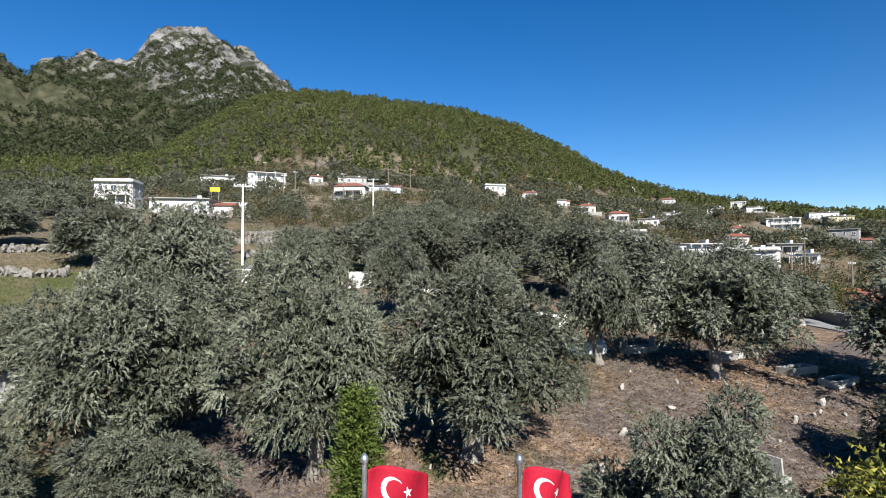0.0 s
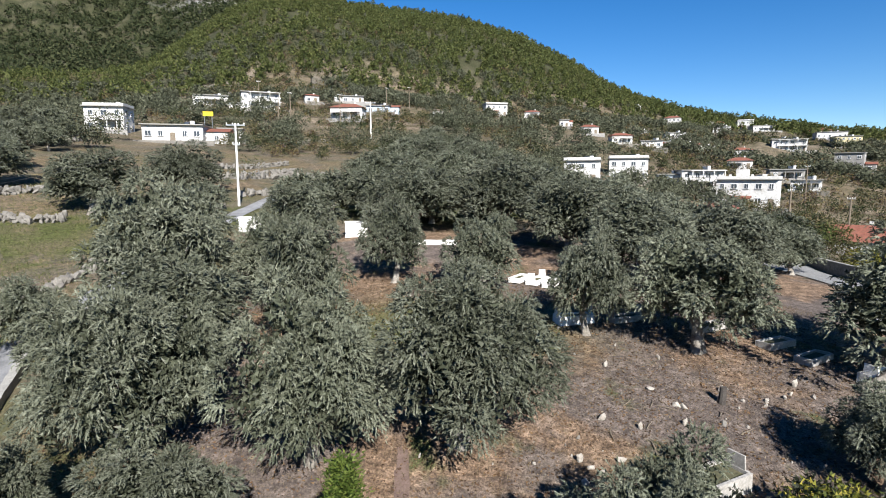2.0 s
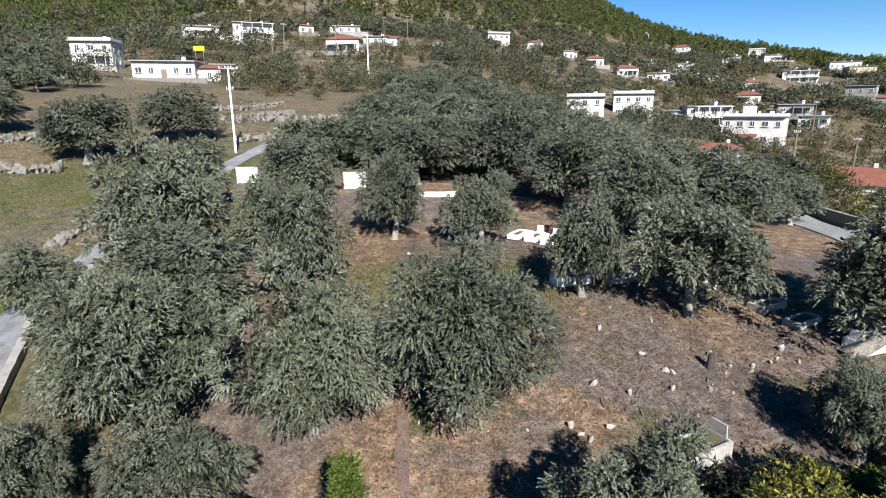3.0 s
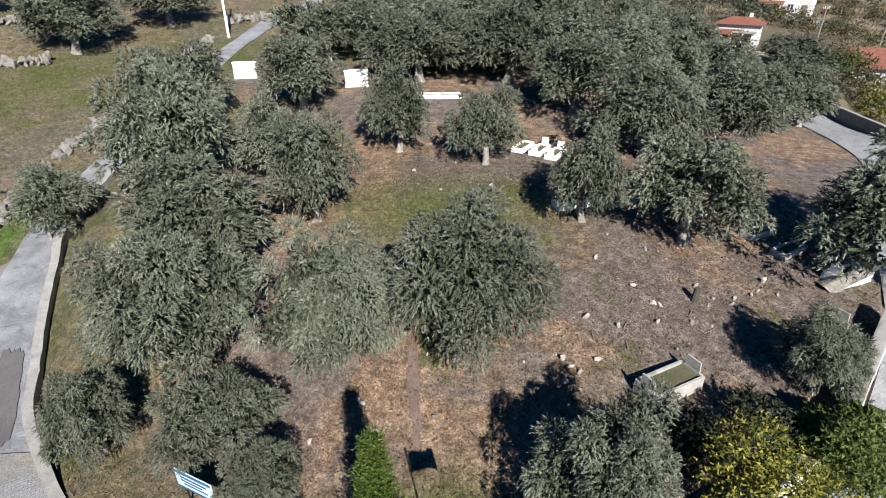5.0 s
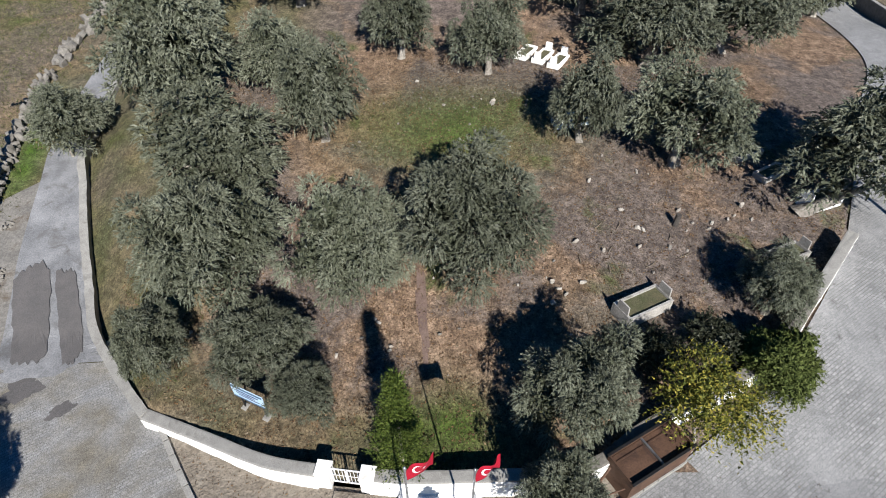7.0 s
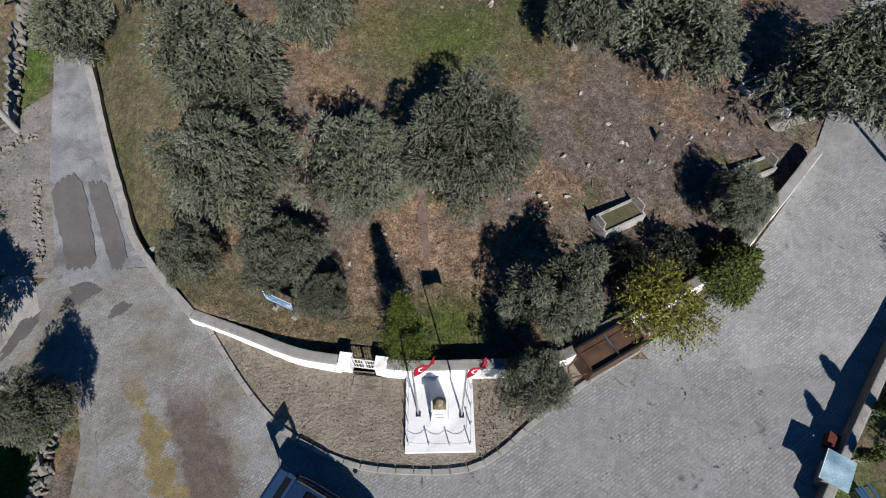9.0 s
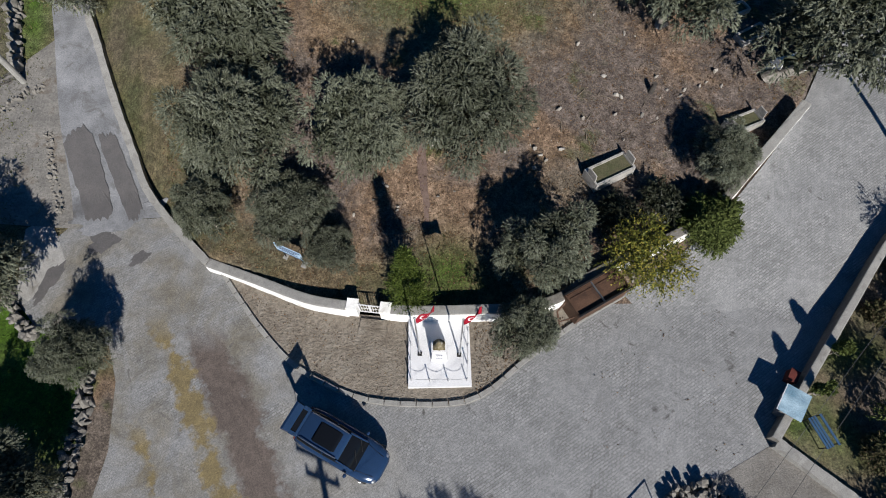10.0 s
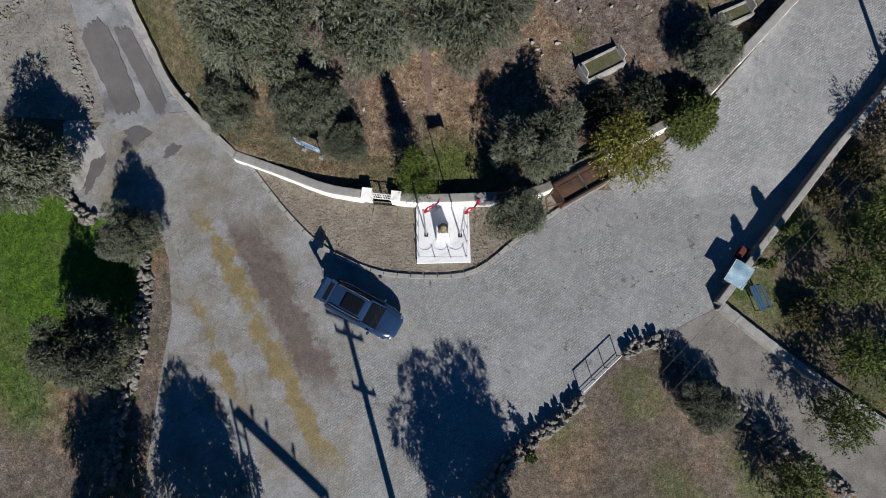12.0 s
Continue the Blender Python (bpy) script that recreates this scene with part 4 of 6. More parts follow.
# ---- bed, kerb and boundary walls ----
FRONT = [(-11.0, 10.2), (-8.44, 9.2), (-6.06, 8.25), (-4.2, 7.88)]
EAST = [(-2.55, 7.72), (-1.3, 7.6), (0.6, 7.6), (2.4, 7.65), (3.4, 7.7)]
bed = [(x, y) for x, y in KERB] + [(7.6, 9.25), (5.2, 8.0), (3.4, 7.7), (0.6, 7.55), (-1.3, 7.55), (-2.6, 7.68), (-4.75, 7.88), (-6.06, 8.2), (-8.44, 9.15), (-10.9, 10.1)]
litter("bed_litter", 2600, (1.5, 6.5, 4.2, 8.6), lambda x, y: (y > 4.2 + (x - 1.8) * 0.78) & (y < 7.6), DEADLEAF, 0.07, "dry leaves on the bare earth bed", "leaf litter", 0.0, 21, 0.14)
litter("bed_straw", 1500, (-9.5, -1.6, 4.0, 9.2), lambda x, y: (y > np.interp(x, (-9.5, -8.2, -6.7, -5.2, -3.7, -1.6), (9.0, 7.4, 5.9, 5.0, 4.4, 4.1))) & (y < np.interp(x, (-9.5, -4.7, -1.6), (9.1, 7.6, 7.4))), DEADLEAF, 0.06, "straw and twigs on the bare earth bed", "leaf litter", 0.0, 22, 0.14)
flat_fill("planting_bed", bed, 0.13, MULCH, "bare raked brown earth behind the kerb", "ground")


def kerb():
    top = tagged(new("kerb", Shape().sheet(offset(KERB, 0.12).tolist(), offset(KERB, -0.12).tolist(), 1, lambda x, y: 0.09).mesh("kerb", CONCRETE)), "curved kerb of pale concrete blocks", "kerb", kind="structure")
    line = resample([tuple(p) for p in KERB[::4]] + [KERB[-1]], 34)
    for a, b2 in zip(line[:-1], line[1:]):
        mid = ((a[0] + b2[0]) / 2, (a[1] + b2[1]) / 2)
        L, ang = math.dist(a, b2), math.degrees(math.atan2(b2[1] - a[1], b2[0] - a[0]))
        part("kerb_block", Shape().box((mid[0], mid[1], 0.12), (L - 0.025, 0.2 + 0.01 * random.random(), 0.24 + 0.02 * random.random()), ang, 0.96), CONCRETE, top)


kerb()


def run_wall(name, line, tops, thick, body, label, cap=None, foot=None, category="wall"):
    """A wall of uneven masonry along a line. tops: the height of its top at the line's points."""
    pts = smooth_line([(x, y, z) for (x, y), z in zip(line, tops)], 0.35)
    s, c = Shape(), Shape()
    p = np.array(pts)
    L, R = offset(p, thick / 2), offset(p, -thick / 2)
    n = len(p)
    verts, faces = [], []
    for i in range(n):
        zb = foot if foot is not None else min(hz(*L[i]), hz(*R[i])) - 0.3
        zt = p[i, 2] + random.uniform(-0.02, 0.02) - (0.07 if cap else 0)
        j = [random.uniform(-0.018, 0.018) for _ in range(4)]
        verts += [(R[i][0] + j[0], R[i][1] + j[1], zb), (R[i][0] + j[2], R[i][1] + j[3], (zb + zt) / 2), (R[i][0] - j[0], R[i][1] - j[1], zt), (L[i][0] + j[0], L[i][1] + j[1], zt), (L[i][0] - j[2], L[i][1] + j[3], (zb + zt) / 2), (L[i][0], L[i][1], zb)]
    for i in range(n - 1):
        for k in range(5):
            faces.append((i * 6 + k, (i + 1) * 6 + k, (i + 1) * 6 + k + 1, i * 6 + k + 1))
    faces += [(0, 1, 2, 3, 4, 5), tuple((n - 1) * 6 + k for k in (5, 4, 3, 2, 1, 0))]
    ob = tagged(new(name, s.add(verts, faces).mesh(name, body)), label, category, kind="structure")
    if cap:
        L2, R2 = offset(p, thick / 2 + 0.03), offset(p, -thick / 2 + 0.02)
        verts, faces = [], []
        for i in range(n):
            z = p[i, 2] + random.uniform(-0.012, 0.012)
            verts += [(*R2[i], z - 0.08), (*R2[i], z - 0.012), (*offset(p, -thick / 2 + 0.07)[i], z), (*offset(p, thick / 2 - 0.02)[i], z), (*L2[i], z - 0.012), (*L2[i], z - 0.08)]
        for i in range(n - 1):
            for k in range(5):
                faces.append((i * 6 + k, (i + 1) * 6 + k, (i + 1) * 6 + k + 1, i * 6 + k + 1))
            faces.append((i * 6 + 5, (i + 1) * 6 + 5, (i + 1) * 6, i * 6))
        faces += [(0, 1, 2, 3, 4, 5), tuple((n - 1) * 6 + k for k in (5, 4, 3, 2, 1, 0))]
        part("coping", c.add(verts, faces), cap, ob, "worn grey cement coping")
    return ob


run_wall("wall_front", FRONT, [0.62, 0.8, 1.0, 1.1], 0.42, LIME, "whitewashed rubble graveyard wall with grey cement coping", CONCRETE)
run_wall("wall_monument", EAST, [1.15, 1.2, 1.25, 1.25, 1.2], 0.42, LIME, "whitewashed graveyard wall behind the monument", CONCRETE)
run_wall("wall_lane", [(-20.0, 31.3), (-19.5, 25.2), (-18.5, 22.4), (-17.2, 19.3), (-15.82, 16.37), (-14.73, 14.21), (-13.23, 12.42), (-11.05, 10.25)], [3.6, 2.7, 2.1, 1.55, 1.0, 0.75, 0.62, 0.6], 0.36, CONCRETE, "low grey cement wall between the lane and the graveyard")
run_wall("wall_roadside", [(3.4, 7.75), (5.2, 8.15), (6.8, 9.2), (8.3, 9.95), (11.4, 11.35), (13.2, 12.6), (15.0, 14.45)], [1.15, 1.1, 1.2, 1.35, 1.7, 2.0, 2.35], 0.4, LIME, "uneven whitewashed rubble wall beside the cobbled road", STONE)
run_wall("wall_corner", [(15.0, 14.45), (16.3, 15.8), (18.1, 17.7)], [2.4, 2.6, 2.9], 0.45, LIME, "whitewashed wall along the climbing road", CONCRETE)
run_wall("wall_east", [(13.75, 2.2), (16.1, 5.0), (18.65, 8.0), (20.5, 10.3), (23.6, 14.0), (27.2, 20.2), (31.4, 27.6), (33.4, 33), (34.4, 40), (34.6, 47), (35.2, 56)], [0.72, 0.78, 0.95, 1.25, 1.85, 2.4, 2.85, 3.1, 3.4, 3.5, 3.6], 0.32, STONE, "grey rubble wall with a pale cement top along the road", CONCRETE)
run_wall("wall_track", [(13.9, 2.1), (17.3, -0.75), (21.6, -3.9), (27, -8)], [0.45, 0.4, 0.35, 0.3], 0.45, CONCRETE, "low pale cement edging beside the gravel track")
part("track", Shape().sheet(resample([(10.9, 0.6), (12.6, -0.9), (15.1, -3.4), (19.4, -6.9), (25, -11.5)], 40), resample([(13.8, 2.0), (17.2, -0.9), (21.5, -4.1), (24, -6), (27, -8.4)], 40), 6, lambda x, y: max(hz(x, y), 0) + 0.06), TRACK)
tagged(bpy.data.objects["track"], "brown gravel track between low walls", "track", kind="structure")


def stain(name, centre, size, turn, z, material, seed, label, ragged=1.0):
    """A thin worn patch with a ragged outline, lying on the paving."""
    rng = np.random.default_rng(seed)
    n = 48
    ph = rng.random(6) * 6.3
    a = np.linspace(0, 2 * math.pi, n, endpoint=False)
    q = 1 + ragged * (0.14 * np.sin(3 * a + ph[0]) + 0.11 * np.sin(5 * a + ph[1]) + 0.08 * np.sin(9 * a + ph[2])) + 0.05 * np.sin(17 * a + ph[3])
    if ragged < 1:
        q = q / (np.abs(np.cos(a)) ** 5 + np.abs(np.sin(a)) ** 5) ** 0.2
    c, s = math.cos(radians(turn)), math.sin(radians(turn))
    pts = [(centre[0] + q[i] * (size[0] * math.cos(a[i]) * c - size[1] * math.sin(a[i]) * s), centre[1] + q[i] * (size[0] * math.cos(a[i]) * s + size[1] * math.sin(a[i]) * c)) for i in range(n)]
    zf = z if callable(z) else (lambda x, y: z)
    sh = Shape()
    rings = (1.0, 0.66, 0.33)
    for k in rings:
        sh.v += [(x2, y2, zf(x2, y2)) for x2, y2 in [(centre[0] + (x - centre[0]) * k, centre[1] + (y - centre[1]) * k) for x, y in pts]]
    sh.v.append((*centre, zf(*centre)))
    for r2 in range(2):
        sh.f += [(r2 * n + i, r2 * n + (i + 1) % n, (r2 + 1) * n + (i + 1) % n, (r2 + 1) * n + i) for i in range(n)]
    sh.f += [(2 * n + i, 2 * n + (i + 1) % n, 3 * n) for i in range(n)]
    return tagged(new(name, sh.mesh(name, material)), label, "paving stain", kind="structure")


stain("tar_repair", (-18.1, 15.3), (0.75, 2.7), 24, lambda x, y: hz(x, y) + 0.115, TAR, 31, "dark tar repair on the lane", 0.25)
stain("tar_repair", (-16.4, 15.2), (0.45, 2.6), 27, lambda x, y: hz(x, y) + 0.115, TAR, 32, "dark tar repair on the lane", 0.25)
stain("footpath", (-0.85, 14.4), (0.22, 2.3), 5, lambda x, y: hz(x, y) + 0.012, plain("trodden_soil", (0.085, 0.058, 0.05), (0.13, 0.092, 0.078), 2.5, 22, 0.95, bumpy=0.6, dist=0.03), 41, "narrow trodden path of bare reddish soil")
stain("lane_end", (-16.2, 12.95), (2.15, 0.75), 18, lambda x, y: max(0.05, hz(x, y) + 0.07) + 0.008, ASPHALT, 44, "ragged edge of the lane's asphalt on the paving")
stain("tar_repair", (-14.6, 10.7), (0.5, 0.3), 40, 0.056, TAR, 45, "dark tar repair on the paving")
stain("tar_repair", (-18.6, 9.5), (0.35, 1.1), -20, 0.068, TAR, 46, "dark tar repair on the paving")
stain("tar_repair", (-16.6, 11.6), (0.7, 0.6), 27, 0.056, TAR, 33, "dark tar repair on the paving")


# ---- rubble walls ----
def rock_meshes(n, material, seed):
    out = []
    rng = np.random.default_rng(seed)
    for k in range(n):
        bm = bmesh.new()
        bmesh.ops.create_icosphere(bm, subdivisions=1, radius=0.5)
        ph = rng.random(3) * 6
        for v in bm.verts:
            v.co *= 1 + 0.22 * math.sin(3 * v.co.x * 2 + ph[0]) + 0.2 * math.sin(5 * v.co.y + ph[1]) + rng.normal() * 0.09
        me = bpy.data.meshes.new("stone")
        bm.to_mesh(me)
        bm.free()
        me.materials.append(material)
        out.append(me)
    return out


ROCKS = rock_meshes(7, STONE, 5)
PALEROCKS = rock_meshes(4, plain("pale_limestone", (0.3, 0.28, 0.25), (0.2, 0.18, 0.155), 5.0, 22, 0.9, stain=(0.13, 0.115, 0.1)), 6)


def rubble(name, line, width, tall, size, label, seed, base=None):
    rng = np.random.default_rng(seed)
    z0 = hz(*line[0]) if base is None else base
    top = thing(name, pose(line[0][0], line[0][1], z0), label, "stone wall", kind="structure")
    p = np.array(smooth_line(line, size * 0.8))
    for i in range(len(p)):
        for layer in range(max(1, int(tall / (size * 0.6)))):
            for side in (-1, 1):
                q = offset(p, side * width * 0.25)[i] + rng.normal(size=2) * size * 0.25
                z = (hz(*q) if base is None else base) + size * (0.25 + 0.6 * layer) + rng.normal() * 0.05
                ob = part("stone", ROCKS[int(rng.integers(7))], STONE, top)
                s = size * (0.8 + 0.6 * rng.random())
                ob.matrix_basis = top.matrix_basis.inverted() @ pose(q[0], q[1], z, *(rng.random(3) * 360)) @ Matrix.Diagonal((s * 1.2, s, s * 0.75, 1))
    return top


rubble("stone_wall", [(10.6, 0.35), (9.6, 0.15), (9.0, -0.2)], 0.5, 0.6, 0.27, "dry rubble wall at the garden's corner", 1)
rubble("stone_wall", [(6.6, -2.45), (5.2, -3.55), (3.0, -5.3), (1.4, -7.0)], 0.6, 0.65, 0.29, "dry rubble wall of grey field stones beside the forecourt", 2)
rubble("stone_wall", [(10.9, 0.3), (12.4, -1.15), (15.0, -3.6), (19.3, -7.0)], 0.45, 0.4, 0.27, "dry rubble wall of grey stones along the gravel track", 3)
rubble("stone_wall", [(-15.5, 5.0), (-15.3, 1.9), (-15.5, -0.7), (-15.9, -2.6), (-16.2, -6)], 0.7, 0.45, 0.29, "tumbled rubble wall of grey field stones", 4)
rubble("stone_wall", [(-20.3, 9.0), (-19.6, 7.8), (-18.4, 6.8)], 0.5, 0.4, 0.32, "low tumbled rubble edge of grey stones", 5)
rubble("stone_wall", [(-24.6, 33), (-24.1, 38.4), (-23.6, 46), (-22.6, 56)], 0.7, 0.7, 0.6, "dry rubble field wall beside the lane", 6)
rubble("stone_wall", [(-22.95, 21.4), (-23.5, 24.0), (-24.0, 26.9), (-24.4, 29.7), (-24.6, 32)], 0.5, 0.55, 0.42, "low dark rubble field wall in grass", 7)
rubble("stone_wall", [(-22, 62), (-12, 66), (-6, 70)], 0.8, 0.9, 0.8, "terrace wall of grey rubble", 8)
rubble("stone_wall", [(-27, 72), (-16, 76), (-4, 80)], 0.8, 0.9, 0.9, "terrace wall of grey rubble", 9)
for k, line in enumerate((((-34, 79), (-29, 81), (-24.5, 87)), ((-29, 70.5), (-26, 74.5), (-21, 80)), ((-65.3, 89), (-65.9, 94), (-65.5, 100)), ((-40, 47.2), (-36, 47.1), (-33.5, 48.2)), ((-43, 53), (-41, 55), (-37, 56)), ((-33, 115), (-30.3, 120.5), (-27, 128)))):
    rubble("stone_wall", line, 0.9, 0.75, 0.5, "terrace wall of grey rubble", 30 + k)
for k, line in enumerate((((-20.6, 17.6), (-20.0, 15.4), (-19.1, 13.2)), ((-24.5, 17.5), (-22.4, 19.6), (-21.4, 20.2)))):
    rubble("stone_wall", line, 0.5, 0.2, 0.2, "loose stones and rubble along the lane's verge", 50 + k)


# ---- monument ----
def monument():
    m = thing("monument", pose(-0.09, 6.0, 0.25), "white painted monument slab with a stepped pedestal and chain posts", "monument")
    s = Shape().box((0, 0, -0.02), (2.76, 3.14, 0.28), 1.0, 0.995)
    part("slab", s, PAINT, m, "white painted slab")
    ped = Shape()
    y0, y1 = -0.36, 0.12
    w0, w1, h = 0.36, 0.27, 1.15
    ped.add([(-w0, y0 - 0.1, 0.12), (w0, y0 - 0.1, 0.12), (w0, y1 + 0.1, 0.12), (-w0, y1 + 0.1, 0.12), (-w1, y0 + 0.12, h), (w1, y0 + 0.12, h), (w1, y1, h), (-w1, y1, h)], [(3, 2, 1, 0), (4, 5, 6, 7), (0, 1, 5, 4), (1, 2, 6, 5), (2, 3, 7, 6), (3, 0, 4, 7)])
    ped.box((0, -0.06, h + 0.03), (0.66, 0.5, 0.06))
    p = part("pedestal", ped, PAINT, m, "tapered white pedestal")
    bars = Shape()
    for k in range(4):
        z = 0.82 - 0.13 * k
        yy = y0 - 0.1 + 0.22 * (z - 0.12) / (h - 0.12) - 0.006
        bars.box((0, yy, z), (0.36 - 0.05 * (k % 2), 0.008, 0.035))
    part("inscription", bars, PRINT, p, "dark inscription lines")
    # a plain rounded form stands on the pedestal
    bust = Shape().tube([(0, -0.05, h + 0.05), (0, -0.05, h + 0.14), (0, -0.05, h + 0.26), (0, -0.05, h + 0.36), (0, -0.06, h + 0.45), (0, -0.07, h + 0.58), (0, -0.06, h + 0.68)], [0.2, 0.22, 0.26, 0.12, 0.13, 0.15, 0.06], 14)
    part("bust", bust, GILT, m, "weathered gilt bust", True)
    base = Shape().box((0, -0.05, h + 0.08), (0.5, 0.38, 0.06))
    part("plinth", base, GILT, m, "gilt plinth")
    post_at = [(-1.22, -1.3), (-0.42, -1.32), (0.38, -1.33), (1.18, -1.3), (1.22, -0.55), (1.25, 0.2), (1.28, 0.95), (-1.25, -0.5), (-1.25, 0.25), (-1.25, 1.0)]
    for x, y in post_at:
        q = part("chain_post", Shape().tube([(x, y, 0.1), (x, y, 0.62)], 0.022, 8), STEEL, m, "slim steel chain post")
        part("post_cap", Shape().tube([(x, y, 0.61), (x, y, 0.635), (x, y, 0.66)], [0.03, 0.035, 0.01], 8), STEEL, q)
    order = [0, 1, 2, 3, 4, 5, 6]
    for seq in (order, [0, 7, 8, 9]):
        for i, j in zip(seq[:-1], seq[1:]):
            a, b2 = post_at[i], post_at[j]
            path = [(a[0] + (b2[0] - a[0]) * t, a[1] + (b2[1] - a[1]) * t, 0.58 - 0.6 * t * (1 - t)) for t in [k / 8 for k in range(9)]]
            part("chain", Shape().tube(path, 0.009, 5), STEEL, m)


monument()


def flag(x, y, sag):
    f = thing("flagpole", pose(x, y, 0.32), "steel flagpole with a red flag bearing a white crescent and star", "flagpole", "flagpoles by the monument")
    part("pole", Shape().tube([(0, 0, 0), (0, 0, 2.6), (0, 0, 5.25)], [0.036, 0.032, 0.028], 12), STEEL, f)
    part("finial", Shape().tube([(0, 0, 5.25), (0, 0, 5.28), (0, 0, 5.32), (0, 0, 5.36)], [0.036, 0.048, 0.044, 0.015], 12), STEEL, f, "", True)
    part("base_plate", Shape().box((0, 0, 0.05), (0.22, 0.22, 0.1), 0, 0.8), BLACK, f, "black base plate")

    def place(u, v):
        """u along the flag, v down it, both from 0 to 1."""
        L, Hh = 0.9, 0.56
        ux, uy = 0.8, 0.6
        wave = 0.1 * u * math.sin(7.5 * u + 1.2 * v + sag) + 0.03 * math.sin(3 * v + 9 * u)
        drop = 0.3 * u * u + 0.06 * u * v
        return Vector((0.045 + ux * L * u * (1 - 0.08 * v * u) - uy * wave, uy * L * u + ux * wave, 5.18 - Hh * v - drop))

    n, m = 26, 14
    s = Shape()
    s.add([place(i / n, j / m) for i in range(n + 1) for j in range(m + 1)], [(i * (m + 1) + j, (i + 1) * (m + 1) + j, (i + 1) * (m + 1) + j + 1, i * (m + 1) + j + 1) for i in range(n) for j in range(m)])
    cloth = part("flag_cloth", s, RED, f, "red flag cloth", True)
    cloth.modifiers.new("thick", "SOLIDIFY").thickness = 0.006

    def lay(points, faces, nm, d):
        s = Shape()
        out = []
        for u, v in points:
            p = place(u, v)
            nrm = (place(u + 0.01, v) - p).cross(place(u, v + 0.01) - p).normalized()
            out.append(p + nrm * d)
        s.add(out, faces)
        part(nm, s, WHITE, cloth, "white emblem")

    for d in (0.008, -0.014):
        k = 22
        outer = [(0.34 + 0.25 * 0.6 * math.cos(a), 0.45 + 0.25 * math.sin(a)) for a in [radians(38 + 284 * i / k) for i in range(k + 1)]]
        inner = [(0.375 + 0.2 * 0.6 * math.cos(a), 0.45 + 0.2 * math.sin(a)) for a in [radians(50 + 260 * i / k) for i in range(k + 1)]]
        lay(outer + inner, [(i, i + 1, k + 2 + i, k + 1 + i) for i in range(k)], "crescent", d)
        star = [(0.55 + (0.13 if i % 2 == 0 else 0.052) * 0.6 * math.cos(radians(180 + 36 * i)), 0.45 + (0.13 if i % 2 == 0 else 0.052) * math.sin(radians(180 + 36 * i))) for i in range(10)]
        lay(star + [(0.55, 0.45)], [(i, (i + 1) % 10, 10) for i in range(10)], "star", d)


flag(-0.95, 5.88, 0.0)
flag(0.79, 5.83, 0.7)

# ---- gate, step and sign ----
gate = thing("gate", pose(-3.2, 7.85, 0.12, 0, 0, -7), "low white iron gate between whitewashed pillars", "gate")
for x in (-0.78, 0.72):
    part("gate_pillar", Shape().box((x, 0, 0.48), (0.46, 0.48, 1.06)).box((x, 0, 1.04), (0.54, 0.56, 0.08), 0, 0.9), LIME, gate, "whitewashed pillar")
for k, (a, b2) in enumerate(((-0.53, -0.02), (0.0, 0.49))):
    leaf = part("gate_leaf", Shape().box(((a + b2) / 2, 0, 0.12), (b2 - a, 0.04, 0.04)).box(((a + b2) / 2, 0, 1.05), (b2 - a, 0.04, 0.04)).box((a + 0.02, 0, 0.58), (0.04, 0.04, 0.95)).box((b2 - 0.02, 0, 0.58), (0.04, 0.04, 0.95)), PAINT, gate, "white iron gate leaf")
    for i in range(3):
        x = a + (b2 - a) * (i + 1) / 4
        part("bar", Shape().tube([(x, 0, 0.12), (x, 0, 1.05)], 0.012, 6), PAINT, leaf)
    part("bar", Shape().tube([(a, 0, 0.6), (b2, 0, 0.6)], 0.012, 6), PAINT, leaf)
steps = thing("step", pose(-3.1, 7.2, 0.13, 0, 0, -6), "two shallow earth steps with stone edges before the gate", "step")
part("tread", Shape().box((0, 0.12, 0.05), (1.25, 0.4, 0.12), 0, 0.96), MULCH, steps)
part("tread", Shape().box((0, -0.28, 0.025), (1.35, 0.4, 0.07), 0, 0.96), MULCH, steps)

sign = thing("sign_board", pose(-6.85, 10.25, hz(-6.85, 10.25), 0, 0, -25), "pale blue and white sign board on two dark posts", "sign")
for x in (-0.6, 0.6):
    part("post", Shape().tube([(x, 0, -0.1), (x, 0, 1.5)], 0.035, 8), BLACK, sign)
    part("post_foot", Shape().box((x, 0, 0.02), (0.3, 0.3, 0.12), 0, 0.8), CONCRETE, sign)
sign.scale = (0.82, 1, 0.95)
brd = part("board", Shape().box((0, -0.05, 1.2), (1.7, 0.04, 0.75)), SIGNBLUE, sign, "pale blue board")
part("border", Shape().box((0, -0.075, 1.52), (1.66, 0.012, 0.1)).box((0, -0.075, 0.87), (1.66, 0.012, 0.07)), BLUEPAINT, brd, "blue border stripes")
part("lettering", Shape().box((0, -0.076, 1.34), (1.2, 0.01, 0.06)).box((-0.1, -0.076, 1.2), (1.0, 0.01, 0.05)).box((0.05, -0.076, 1.07), (1.1, 0.01, 0.05)), PRINT, brd, "unreadable dark lines")


